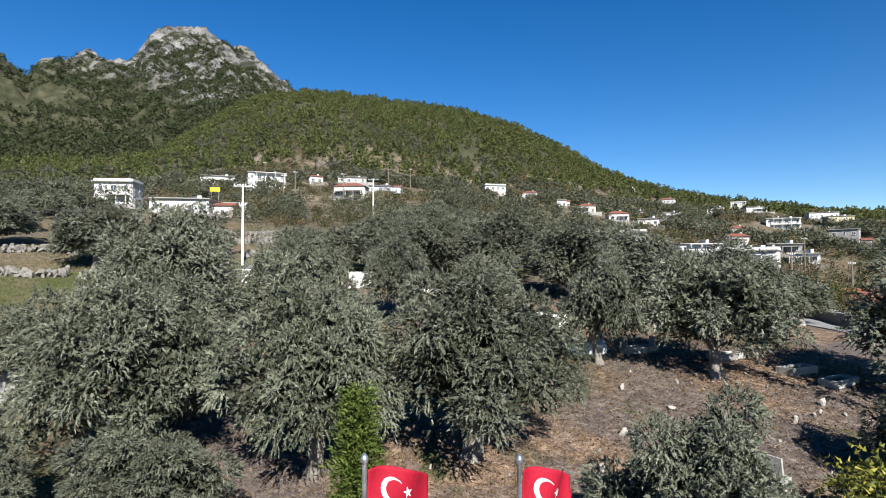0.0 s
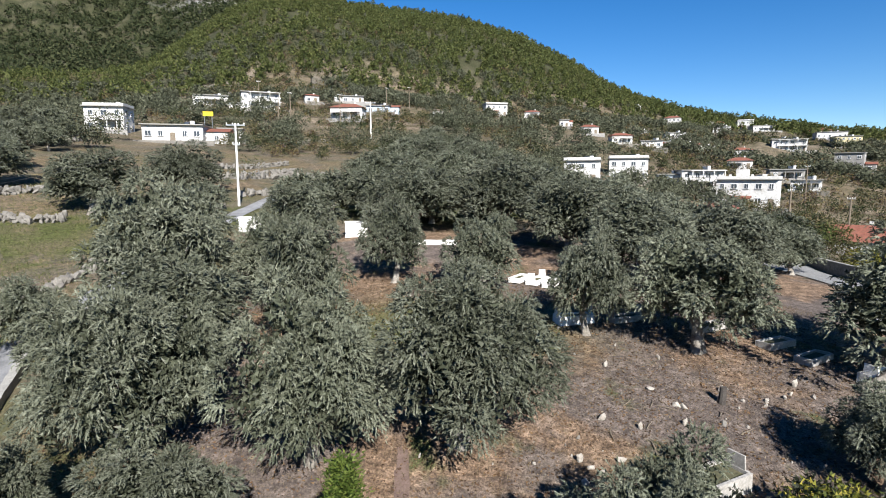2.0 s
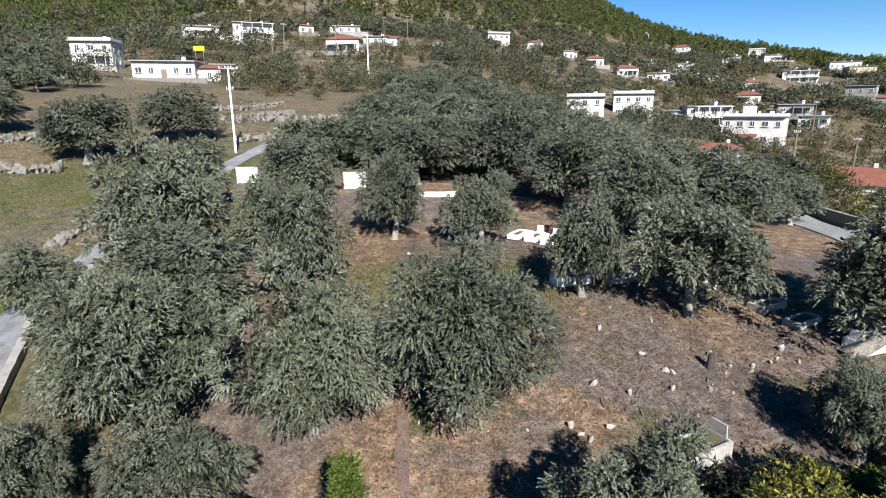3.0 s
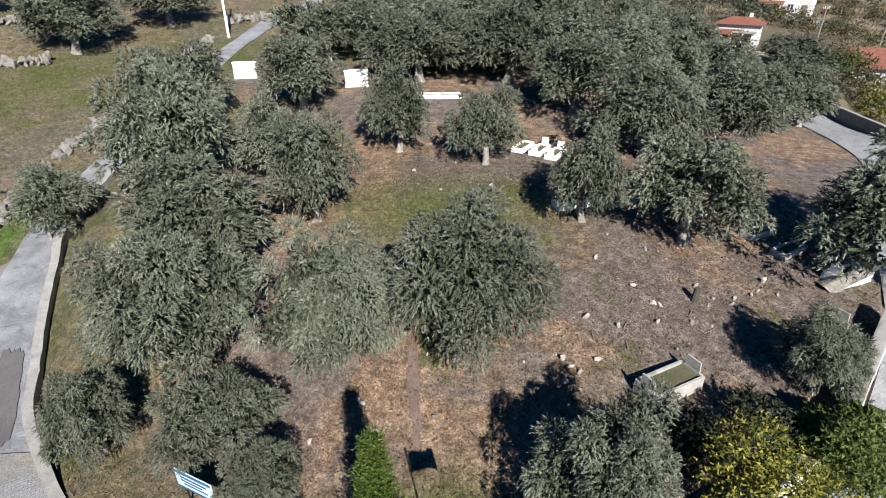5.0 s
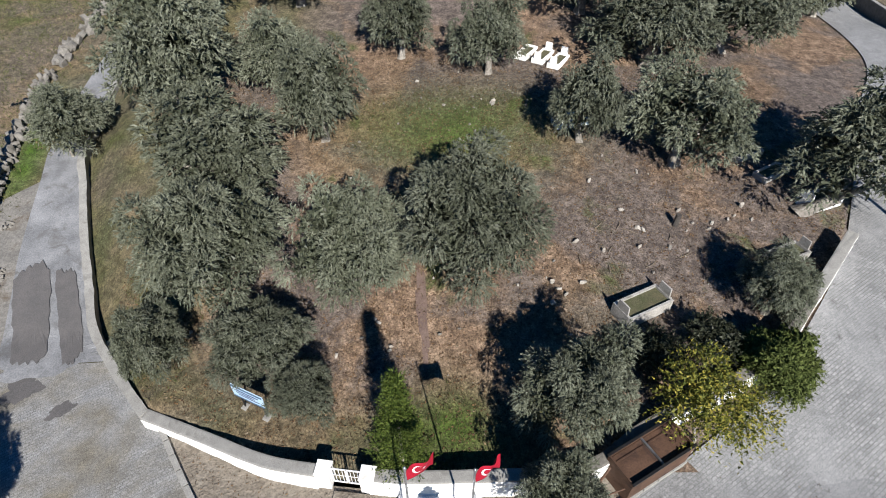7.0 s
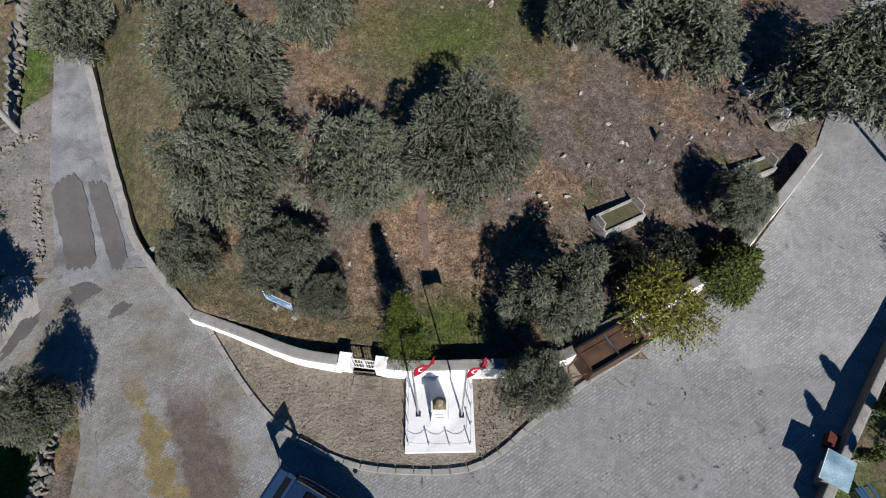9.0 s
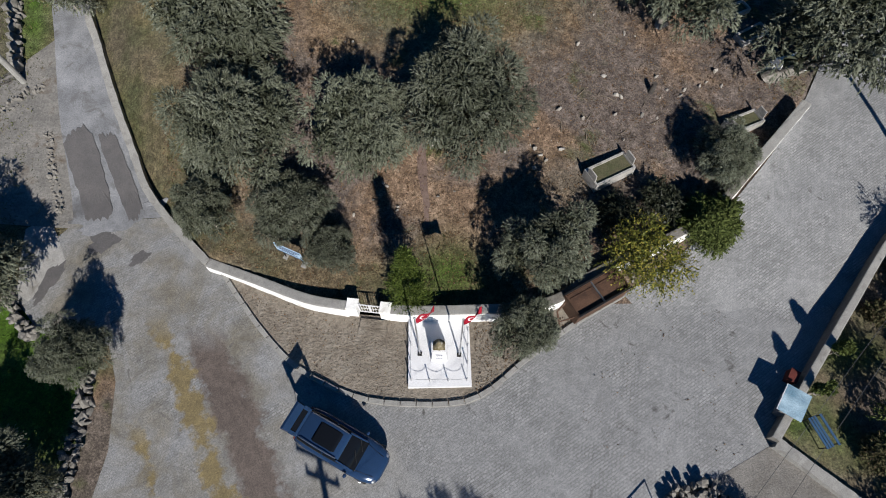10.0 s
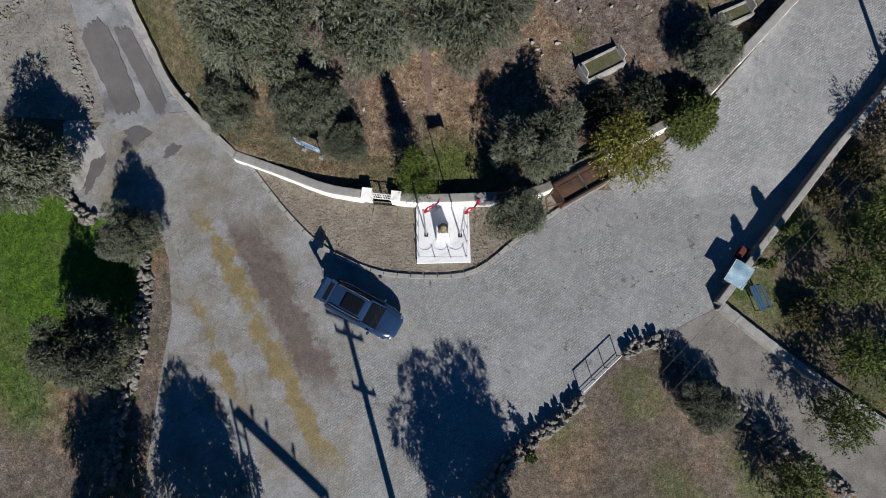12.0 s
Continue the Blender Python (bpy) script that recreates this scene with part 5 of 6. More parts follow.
# ---- graves and stones ----
def grave(x, y, L, W, tall, turn, label, soil=True, plates=True, material=None, z=None):
    mat_ = material or MARBLE
    g = thing("grave", pose(x, y, (hz(x, y) if z is None else z) - 0.05, 0, 0, turn), label, "grave", "box graves")
    t = 0.1
    for sx in (-1, 1):
        part("side_slab", Shape().box((0, sx * (W - t) / 2, tall / 2), (L, t, tall), 0, 0.985), mat_, g)
        part("end_slab", Shape().box((sx * (L - t) / 2, 0, tall / 2 + 0.01), (t, W - 2 * t - 0.006, tall), 0, 0.985), mat_, g)
    part("soil", Shape().box((0, 0, tall / 2 - 0.05), (L - 2 * t - 0.01, W - 2 * t - 0.01, tall - 0.1)), GRAVESOIL if soil else mat_, g, "grassy soil")
    if plates:
        for sx in (-1, 1):
            part("headstone", Shape().box((sx * (L / 2 - 0.05), 0, tall + 0.16), (0.07, W * 0.62, 0.55), 0, 0.85), mat_, g)
    return g


grave(8.2, 14.5, 2.3, 1.05, 0.62, 27, "weathered pale marble box grave with grassy soil inside")
grave(15.1, 17.0, 1.9, 0.85, 0.5, 24, "pale marble box grave with grassy soil beside the wall")
for x, y, t in ((5.2, 32.9, 58), (6.2, 32.5, 58), (7.1, 32.0, 58)):
    grave(x, y, 1.8, 0.75, 0.3, t, "whitewashed box grave with earth inside under the olives", True, x > 6, LIME)
for x, y in ((-1.0, 41.0), (0.6, 41.0), (18.3, 42.4), (19.6, 43.0)):
    grave(x, y, 1.9, 0.85, 0.28, 5, "whitewashed box grave under the olives", True, False, LIME)
grave(17.9, 20.2, 1.9, 0.95, 0.5, 20, "whitewashed box grave beside a leaning olive trunk", True, True, LIME)
grave(6.9, 26.0, 1.9, 0.8, 0.45, 15, "whitewashed box grave with a tall headstone behind an olive", True, True, LIME)
for x, y, t in ((16.4, 22.2, 30), (9.6, 26.3, 20), (13.4, 25.4, 25), (15.6, 23.6, 25)):
    grave(x, y, 1.8, 0.75, 0.3, t, "pale marble box grave in the shade of an olive", True, x < 10)
for x, y, L, t in ((-15.9, 45.4, 1.8, 4), (-6.6, 43.4, 1.8, 10)):
    b2 = thing("white_wall", pose(x, y, hz(x, y), 0, 0, t), "short whitewashed wall block at the graveyard's edge", "wall")
    part("block", Shape().box((0, 0, 0.55), (L, 0.4, 1.3), 0, 0.98), LIME, b2)
    part("coping", Shape().box((0, 0, 1.22), (L + 0.1, 0.5, 0.08), 0, 0.95), LIME, b2)

rng = np.random.default_rng(77)
spots = [(6.0, 17.9, 0.3, 0), (7.2, 21.6, 0.3, 0), (10.75, 19.0, 0.34, 1), (2.8, 27.5, 0.35, 0), (-2.1, 12.9, 0.3, 0), (11.6, 19.0, 0.3, 0), (12.3, 18.7, 0.3, 0), (9.2, 18.6, 0.35, 0), (10.2, 17.6, 0.3, 1), (8.4, 19.8, 0.4, 0), (13.3, 19.2, 0.3, 0), (5.2, 15.2, 0.3, 0), (4.6, 14.8, 0.35, 0), (-10.2, 13.5, 0.25, 0)]
spots += [(6.05, 17.97, 0.32, 0), (11.1, 19.7, 0.3, 0), (9.0, 18.7, 0.34, 0), (7.17, 17.4, 0.3, 0), (4.7, 15.8, 0.36, 0), (4.95, 15.5, 0.3, 0), (9.7, 22.3, 0.3, 0), (-1.3, 20.9, 0.25, 0), (14.2, 20.0, 0.36, 0), (14.4, 19.2, 0.3, 0), (-2.8, 14.1, 0.28, 0), (-4.2, 12.5, 0.28, 0),
          (5.98, 15.8, 0.42, 0), (3.2, 15.7, 0.25, 0), (2.8, 27.7, 0.36, 0), (0.06, 27.5, 0.3, 0), (-1.5, 29.9, 0.3, 0), (9.14, 16.3, 0.3, 0), (12.5, 19.0, 0.3, 0), (8.8, 17.6, 0.3, 0), (-2.64, 13.95, 0.3, 0)]
while len(spots) < 290:
    x, y = rng.uniform(-8, 17), rng.uniform(11.5, 31)
    if y < 13 and x > 3:
        continue
    spots.append((x, y, 0.06 + 0.16 * rng.random() ** 2, int(rng.random() < 0.2)))
for i, (x, y, s, dark) in enumerate(spots):
    tall = rng.random() < 0.35
    s *= 0.78
    me = ROCKS[i % 7] if dark or s < 0.18 and rng.random() < 0.65 else PALEROCKS[i % 4]
    ob = new("grave_marker" if tall else "stone", me)
    ob.matrix_basis = pose(x, y, hz(x, y) + s * (0.35 if tall else 0.15), *(rng.random(3) * (25 if tall else 360))) @ Matrix.Diagonal((s * 1.1, s * (0.5 if tall else 1), s * (1.6 if tall else 0.6), 1))
    tagged(ob, "rough upright field stone marking an old grave" if tall else "loose pale field stone on dry ground", "stone", "stones in the graveyard")
stump = thing("stump", pose(10.75, 18.9, hz(10.75, 18.9)), "charred dark upright wooden stump", "stump")
part("trunk", Shape().tube([(0, 0, -0.1), (0.02, 0, 0.3), (0.03, 0.01, 0.62)], [0.15, 0.13, 0.12], 9), DARKSTONE, stump)
for i in range(15):
    x, y, a = rng.uniform(5, 16), rng.uniform(16.5, 21), rng.uniform(0, 180)
    b2 = new("branch", Shape().tube([(-0.4, 0, 0), (0, 0.05 * rng.normal(), 0.03), (0.45, 0, 0.0)], [0.02, 0.018, 0.008], 5).mesh("branch", WOOD))
    b2.matrix_basis = pose(x, y, hz(x, y) + 0.03, 0, -4, a) @ Matrix.Diagonal((0.4 + 0.5 * rng.random(), 1, 1, 1))
    tagged(b2, "dry fallen grey branch on dry ground", "branch", "fallen branches")


# ---- refuse container ----
skip = thing("refuse_container", pose(7.0, 8.42, 0.05, 0, 0, 29), "brown rusty steel refuse container, open at the top", "container")
L, W, Hh, t = 2.75, 1.15, 1.25, 0.05
for sx in (-1, 1):
    part("end_wall", Shape().box((sx * L / 2, 0, Hh / 2 + 0.1), (t, W, Hh)), RUST, skip)
    part("rim", Shape().box((0, sx * W / 2, Hh + 0.12), (L + 0.1, 0.08, 0.07)), BLACK, skip, "dark rim")
part("side_wall", Shape().box((0, -W / 2 + 0.02, Hh / 2 + 0.1), (L, t, Hh)), RUST, skip)
part("side_wall", Shape().box((0, W / 2 - 0.02, Hh / 2 + 0.1), (L, t, Hh)), RUST, skip)
for sx in (-1, 1):
    part("lid", Shape().box((sx * 0.68, 0, Hh - 0.02), (1.28, W - 0.12, 0.03)).box((sx * 0.68, 0.3, Hh + 0.005), (1.2, 0.05, 0.03)), RUST, skip, "brown steel lid")
part("divider", Shape().box((0, 0, Hh + 0.02), (0.06, W - 0.1, 0.1)), STEEL, skip, "pale dividing bar")
for x in (-1.2, 1.2):
    for y in (-0.45, 0.45):
        part("foot", Shape().box((x, y, 0.05), (0.12, 0.12, 0.14)), BLACK, skip)
hinge = part("drawbar", Shape().tube([(-L / 2 - 0.05, 0.35, 0.9), (-L / 2 - 0.55, 0.2, 0.75), (-L / 2 - 0.75, -0.35, 0.5)], 0.045, 8), RUST, skip, "rusty bent drawbar")
part("drawbar_link", Shape().tube([(-L / 2 - 0.05, -0.4, 0.8), (-L / 2 - 0.7, -0.2, 0.55)], 0.03, 8), RUST, hinge)
for i, (x, y, s) in enumerate([(8.6, 9.25, 0.35), (8.75, 9.0, 0.28), (8.5, 8.85, 0.3), (5.3, 8.1, 0.3), (6.1, 9.0, 0.35), (6.6, 9.3, 0.35)]):
    ob = new("stone", PALEROCKS[i % 4])
    ob.matrix_basis = pose(x, y, hz(x, y) + 0.3 * s, 20 * i, 35 * i, 50 * i) @ Matrix.Diagonal((s, s, s * 0.7, 1))
    tagged(ob, "white painted loose stone beside the container", "stone", "stones by the container")


# ---- car ----
def loft(sections, material_sides=14):
    """A closed body through rounded sections (x, half width, bottom, top, squareness)."""
    s = Shape()
    n = 20
    for x, w, zb, zt, e in sections:
        for k in range(n):
            a = 2 * math.pi * (k + 0.5) / n
            ca, sa = math.cos(a), math.sin(a)
            s.v.append((x, w * math.copysign(abs(ca) ** e, ca), (zb + zt) / 2 + (zt - zb) / 2 * math.copysign(abs(sa) ** e, sa)))
    m = len(sections)
    s.f += [(i * n + k, i * n + (k + 1) % n, (i + 1) * n + (k + 1) % n, (i + 1) * n + k) for i in range(m - 1) for k in range(n)]
    s.f += [tuple(range(n))[::-1], tuple((m - 1) * n + k for k in range(n))]
    return s


def car(x, y, turn):
    c = thing("car", pose(x, y, 0.05, 0, 0, turn), "blue estate car with a dark glass roof and its tailgate raised", "car")
    c.scale = (0.9, 0.92, 0.95)
    body = part("body", loft([(-2.12, 0.72, 0.42, 0.9, 0.5), (-2.05, 0.84, 0.3, 1.0, 0.42), (-1.4, 0.9, 0.24, 1.03, 0.36), (0.2, 0.9, 0.22, 1.03, 0.36), (0.9, 0.9, 0.22, 1.0, 0.36), (1.5, 0.86, 0.24, 0.94, 0.42), (1.9, 0.76, 0.28, 0.85, 0.55), (2.08, 0.6, 0.34, 0.76, 0.62), (2.16, 0.42, 0.4, 0.68, 0.7)]), CARBLUE, c, "blue painted body", True)
    part("cabin_glass", loft([(-2.0, 0.62, 0.95, 1.05, 0.4), (-1.85, 0.7, 0.9, 1.42, 0.4), (-1.3, 0.73, 0.9, 1.52, 0.4), (-0.3, 0.73, 0.9, 1.54, 0.4), (0.35, 0.7, 0.9, 1.46, 0.4), (1.05, 0.66, 0.9, 1.03, 0.4)]), DARKGLASS, c, "dark windows", True)
    roof = part("roof", loft([(-1.95, 0.55, 1.4, 1.5, 0.4), (-1.8, 0.6, 1.4, 1.54, 0.4), (-1.0, 0.63, 1.44, 1.58, 0.4), (-0.2, 0.62, 1.44, 1.57, 0.4), (0.28, 0.58, 1.4, 1.5, 0.4)]), CARBLUE, c, "blue roof", True)
    part("glass_roof", loft([(-1.2, 0.4, 1.54, 1.592, 0.3), (-1.1, 0.44, 1.54, 1.6, 0.3), (-0.2, 0.44, 1.53, 1.595, 0.3), (-0.05, 0.4, 1.5, 1.575, 0.3)]), DARKGLASS, roof, "dark glass roof panel", True)
    for sy in (-1, 1):
        part("roof_rail", Shape().tube([(-1.75, sy * 0.56, 1.56), (-1.6, sy * 0.57, 1.62), (-0.3, sy * 0.58, 1.64), (0.15, sy * 0.56, 1.56)], 0.022, 6), GREYMETAL, roof, "silver roof rail")
        part("pillar", Shape().tube([(0.98, sy * 0.66, 1.02), (0.4, sy * 0.63, 1.44), (0.2, sy * 0.62, 1.5)], 0.045, 6), CARBLUE, c)
        part("pillar", Shape().tube([(-0.45, sy * 0.73, 1.0), (-0.5, sy * 0.66, 1.5)], 0.04, 6), CARBLUE, c)
        mir = part("mirror", loft([(0.72, 0.06, 1.0, 1.1, 0.6), (0.78, 0.1, 0.98, 1.14, 0.6), (0.86, 0.06, 1.0, 1.1, 0.6)]), CARBLUE, c, "wing mirror", True)
        mir.location.y = sy * 0.98
        part("headlight", loft([(1.78, 0.1, 0.62, 0.76, 0.6), (1.95, 0.13, 0.6, 0.78, 0.6), (2.06, 0.06, 0.62, 0.74, 0.6)]), GREYMETAL, c, "clear headlight", True).location.y = sy * 0.58
        part("tail_light", Shape().box((-2.08, sy * 0.7, 0.86), (0.08, 0.16, 0.22), 0, 0.9), REDOBJ, c, "red tail light")
        for wx in (-1.3, 1.35):
            w = part("wheel", Shape().tube([(wx, sy * 0.7, 0.33), (wx, sy * 0.72, 0.33), (wx, sy * 0.86, 0.33), (wx, sy * 0.9, 0.33)], [0.3, 0.33, 0.33, 0.29], 20), RUBBER, c, "black tyre", True)
            part("rim", Shape().tube([(wx, sy * 0.88, 0.33), (wx, sy * 0.91, 0.33)], [0.21, 0.2], 14), GREYMETAL, w, "alloy rim")
    part("bonnet_line", Shape().tube([(1.0, 0.6, 1.0), (1.9, 0.45, 0.87)], 0.008, 4).tube([(1.0, -0.6, 1.0), (1.9, -0.45, 0.87)], 0.008, 4), BLACK, c)
    part("bumper", loft([(-2.2, 0.6, 0.36, 0.6, 0.5), (-2.1, 0.82, 0.3, 0.64, 0.45), (-1.9, 0.86, 0.3, 0.64, 0.45)]), BLACK, c, "dark rear bumper", True)
    # the tailgate stands open above the boot
    slope = pose(-1.9, 0, 1.5, 0, 62, 0)
    g = part("tailgate", Shape().box((-0.08, 0, 0), (0.16, 1.3, 0.07), 0, 0.97, slope).box((-0.33, -0.57, 0), (0.36, 0.16, 0.07), 0, 0.97, slope).box((-0.33, 0.57, 0), (0.36, 0.16, 0.07), 0, 0.97, slope).box((-0.74, 0, -0.03), (0.48, 1.3, 0.12), 0, 0.92, slope), CARBLUE, c, "raised tailgate")
    pane = part("rear_window", Shape().box((-0.33, 0, 0.0), (0.36, 0.98, 0.02), 0, 1.0, slope), DARKGLASS, g, "rear window")
    pane.visible_shadow = False
    for sy in (-1, 1):
        part("gas_strut", Shape().tube([(-2.0, sy * 0.6, 1.1), (-1.96, sy * 0.58, 1.75)], 0.014, 6), BLACK, g)
    for y0 in (-0.3, 0.2):
        part("windscreen_wiper", Shape().tube([(0.98, y0, 1.1), (0.7, y0 + 0.4, 1.29)], 0.012, 5), BLACK, c)
    part("grille", Shape().box((2.1, 0, 0.55), (0.06, 0.8, 0.2), 0, 0.95), BLACK, c, "dark grille")
    part("number_plate", Shape().box((-2.22, 0, 0.5), (0.02, 0.5, 0.11)), PAINT, c, "blank plate")


car(-4.02, 2.02, -28.5)


# ---- booth, bench, fence ----
booth = thing("wall_booth", pose(14.6, 3.6, 0.05, 0, 0, -36), "small booth with a pale blue metal roof leaning over the wall", "booth")
part("body", Shape().box((0.1, 0, 0.7), (0.6, 1.1, 1.4)), GREYWALL, booth, "grey body")
part("roof", Shape().add([(-0.5, -0.7, 1.35), (0.55, -0.7, 1.5), (0.55, 0.7, 1.5), (-0.5, 0.7, 1.35), (-0.5, -0.7, 1.4), (0.55, -0.7, 1.55), (0.55, 0.7, 1.55), (-0.5, 0.7, 1.4)], [(3, 2, 1, 0), (4, 5, 6, 7), (0, 1, 5, 4), (1, 2, 6, 5), (2, 3, 7, 6), (3, 0, 4, 7)]), PALEBLUE, booth, "pale blue roof sheet")
booth.scale = (0.9, 0.9, 0.72)
part("gutter", Shape().tube([(-0.52, -0.7, 1.37), (-0.52, 0.7, 1.37)], 0.03, 6), PAINT, booth)
crate = thing("crate", pose(15.35, 4.75, hz(15.35, 4.75), 0, 0, -35), "faded red box standing by the wall", "box")
part("box", Shape().box((-0.1, 0, 0.25), (0.36, 0.55, 0.5), 0, 0.95).box((-0.1, 0, 0.52), (0.4, 0.6, 0.05)), REDOBJ, crate)
bench = thing("bench", pose(15.8, 2.5, hz(15.8, 2.5), 0, 0, -70), "blue slatted bench on a dark metal frame", "bench")
for k in range(4):
    part("slat", Shape().box((0, -0.2 + 0.13 * k, 0.55 + (0.22 if k == 3 else 0)), (1.3, 0.1, 0.03)), BLUEPAINT, bench, "blue slat")
for x in (-0.6, 0.6):
    part("leg", Shape().tube([(x, -0.2, 0), (x, -0.2, 0.53)], 0.025, 6).tube([(x, 0.2, 0), (x, 0.25, 0.8)], 0.025, 6), BLACK, bench)
fence = thing("railing", pose(7.6, -1.18, 0.0, 0, 0, 41.3), "iron railing with a white top rail above the garden wall", "railing")
part("top_rail", Shape().tube([(-1.32, 0, 0.8), (1.32, 0, 0.8)], 0.03, 8), PAINT, fence, "white top rail")
part("bottom_rail", Shape().tube([(-1.3, 0, 0.15), (1.3, 0, 0.15)], 0.018, 6), BLACK, fence)
for k in range(4):
    x = -1.3 + 2.6 * k / 3
    part("post", Shape().tube([(x, 0, -0.1), (x, 0, 0.8)], 0.022, 6), BLACK, fence)


# ---- power line behind the camera and poles up the slope ----
def pole(x, y, tall, r, arms, label, turn=0.0, material=None, base=None):
    p = thing("utility_pole", pose(x, y, hz(x, y) if base is None else base, 0, 0, turn), label, "utility pole", "utility poles")
    part("shaft", Shape().tube([(0, 0, -0.3), (0, 0, tall)], [r, r * 0.65], 10), material or CONCRETE, p)
    for z, w in arms:
        a = part("crossarm", Shape().box((0, 0.02, z), (w, 0.1, 0.12)), STEEL, p)
        for k in (-0.46, -0.15, 0.15, 0.46):
            part("insulator", Shape().tube([(k * w, 0.02, z + 0.05), (k * w, 0.02, z + 0.16), (k * w, 0.02, z + 0.24)], [0.03, 0.06, 0.03], 7), LIME, a)
    return p


pole(23.6, 14.0, 7.5, 0.14, [(7.2, 1.3)], "slim wooden utility pole behind the road wall", 0, WOOD)
pole(-1.75, -10.1, 9.0, 0.17, [(8.6, 2.1), (8.0, 1.5), (6.0, 1.2)], "round concrete utility pole with two crossarms", -20)
PALE_POLE = "pale concrete utility pole with a crossarm on the slope"
pole(-22.5, 20.6, 8.5, 0.17, [(8.2, 1.6)], "pale concrete utility pole beside the lane", 30, CONCRETE)
pole(-21.1, 57.1, 8.6, 0.13, [(8.4, 1.9), (6.4, 0.7)], PALE_POLE, 8, LIME)
pole(-17.3, 138, 9.5, 0.2, [(9.2, 2.6)], PALE_POLE, 0, LIME)
for x, y, h in ((-38.8, 133, 9), (-42.9, 158.7, 9), (-19.5, 202, 9), (62, 81, 8), (49.6, 76, 7), (-62, 190, 9), (-30, 166, 9), (88, 130, 9), (-12, 215, 9)):
    pole(x, y, h, 0.16, [(h - 0.3, 1.4)], "weathered utility pole with a crossarm between houses", 15 * x % 40, WOOD)


def cable(a, b2, sag, label):
    path = [(a[0] + (b2[0] - a[0]) * t, a[1] + (b2[1] - a[1]) * t, a[2] + (b2[2] - a[2]) * t - 4 * sag * t * (1 - t)) for t in [k / 20 for k in range(21)]]
    tagged(new("power_cable", Shape().tube(path, 0.007, 5).mesh("power_cable", CABLE)), label, "cable", "power cables")


CABLE = plain("grey_cable", (0.05, 0.05, 0.05), (0.075, 0.075, 0.075), 2, 40, 0.6)
for k in (-0.5, 0.5):
    cable((-1.75 + k, -10.1 - 0.3 * k, 8.7), (23.6 + 0.5 * k, 14.0, hz(23.6, 14.0) + 7.3), 0.5, "thin grey power cable between utility poles")
    cable((-22.5 + k, 20.6, hz(-22.5, 20.6) + 8.35), (-21.1 + k, 57.1, hz(-21.1, 57.1) + 8.5), 0.6, "thin grey power cable above the lane")


def lattice_mast(x, y, tall, base=0.0):
    m = Shape()
    w = 0.32
    for sx in (-1, 1):
        m.box((sx * w, 0, tall / 2), (0.08, 0.1, tall))
    for k in range(int(tall / 0.75)):
        m.box((0, 0, 0.4 + 0.75 * k), (2 * w, 0.06, 0.07))
    return m


tower = thing("transformer_pole", pose(-4.75, -16.65, 0, 0, 0, -41), "paired lattice power masts joined by a heavy beam", "power mast")
for x in (-2.9, 2.9):
    s = lattice_mast(0, 0, 9.0)
    s.v = [(vx + x, vy, vz) for vx, vy, vz in s.v]
    part("mast", s, STEEL, tower)
part("beam", Shape().box((0, 0, 8.7), (5.8, 0.3, 0.3)), STEEL, tower)
for x in (-1.6, -0.6, 1.2):
    part("insulator", Shape().tube([(x, 0, 8.9), (x, 0, 9.3), (x + 0.1, 0, 9.6)], [0.08, 0.11, 0.05], 7), BLACK, tower)


# ---- other plants near by ----
def conifer(x, y, tall, R, label, material=None, seed=1, n=2600):
    rng = np.random.default_rng(seed)
    t = thing("conifer", pose(x, y, hz(x, y)), label, "tree")
    part("trunk", Shape().tube([(0, 0, -0.1), (0.03, 0, tall * 0.5), (0, 0, tall * 0.95)], [0.09, 0.06, 0.015], 8), BARK, t)
    out = []
    tiers = 22
    for k in range(tiers):
        h = 0.06 + 0.92 * k / tiers
        for j in range(9):
            a = j * 0.7 + k * 2.4 + rng.normal() * 0.2
            L = R * (1 - h) ** 1.15 * (0.65 + 0.5 * rng.random()) + 0.12
            m = n // (tiers * 9)
            u = rng.random(m) ** 0.7
            pts = np.stack([np.cos(a) * L * u, np.sin(a) * L * u, h * tall + 0.35 * L * u + 0.02 * rng.normal(size=m)], 1) + rng.normal(size=(m, 3)) * 0.09
            way = unit(np.array([math.cos(a), math.sin(a), 0.6]) + rng.normal(size=(m, 3)) * 0.5)
            out.append(leaf_quads(rng, pts, way, 0.06 + 0.06 * rng.random(m), np.full(m, 0.034), np.array([math.cos(a), math.sin(a), 0.7]), 0.6))
    part("crown", quads_mesh("crown", np.concatenate(out), material or CYPRESS), CYPRESS, t)
    return t


conifer(-1.4, 8.35, 5.5, 1.1, "slender bright green young conifer behind the wall", n=19000)


def bush(name, x, y, R, tall, material, label, seed, leaf=0.14, sprays=700, droop=0.3, base=None, category="tree", stem=True, leaves=10):
    rng = np.random.default_rng(seed)
    t = thing(name, pose(x, y, hz(x, y) if base is None else base), label, category)
    if stem:
        part("trunk", gnarled_trunk(rng, tall * 0.3, 0.07, R * 0.8, 4), BARK, t, smooth=True)
    lobes = crown_lobes(rng, R, tall * 0.6, tall * 0.45, 9)
    part("crown", quads_mesh("crown", spray_crown(rng, lobes, sprays, leaves, 0.45 * R, leaf, droop), material), material, t)
    return t


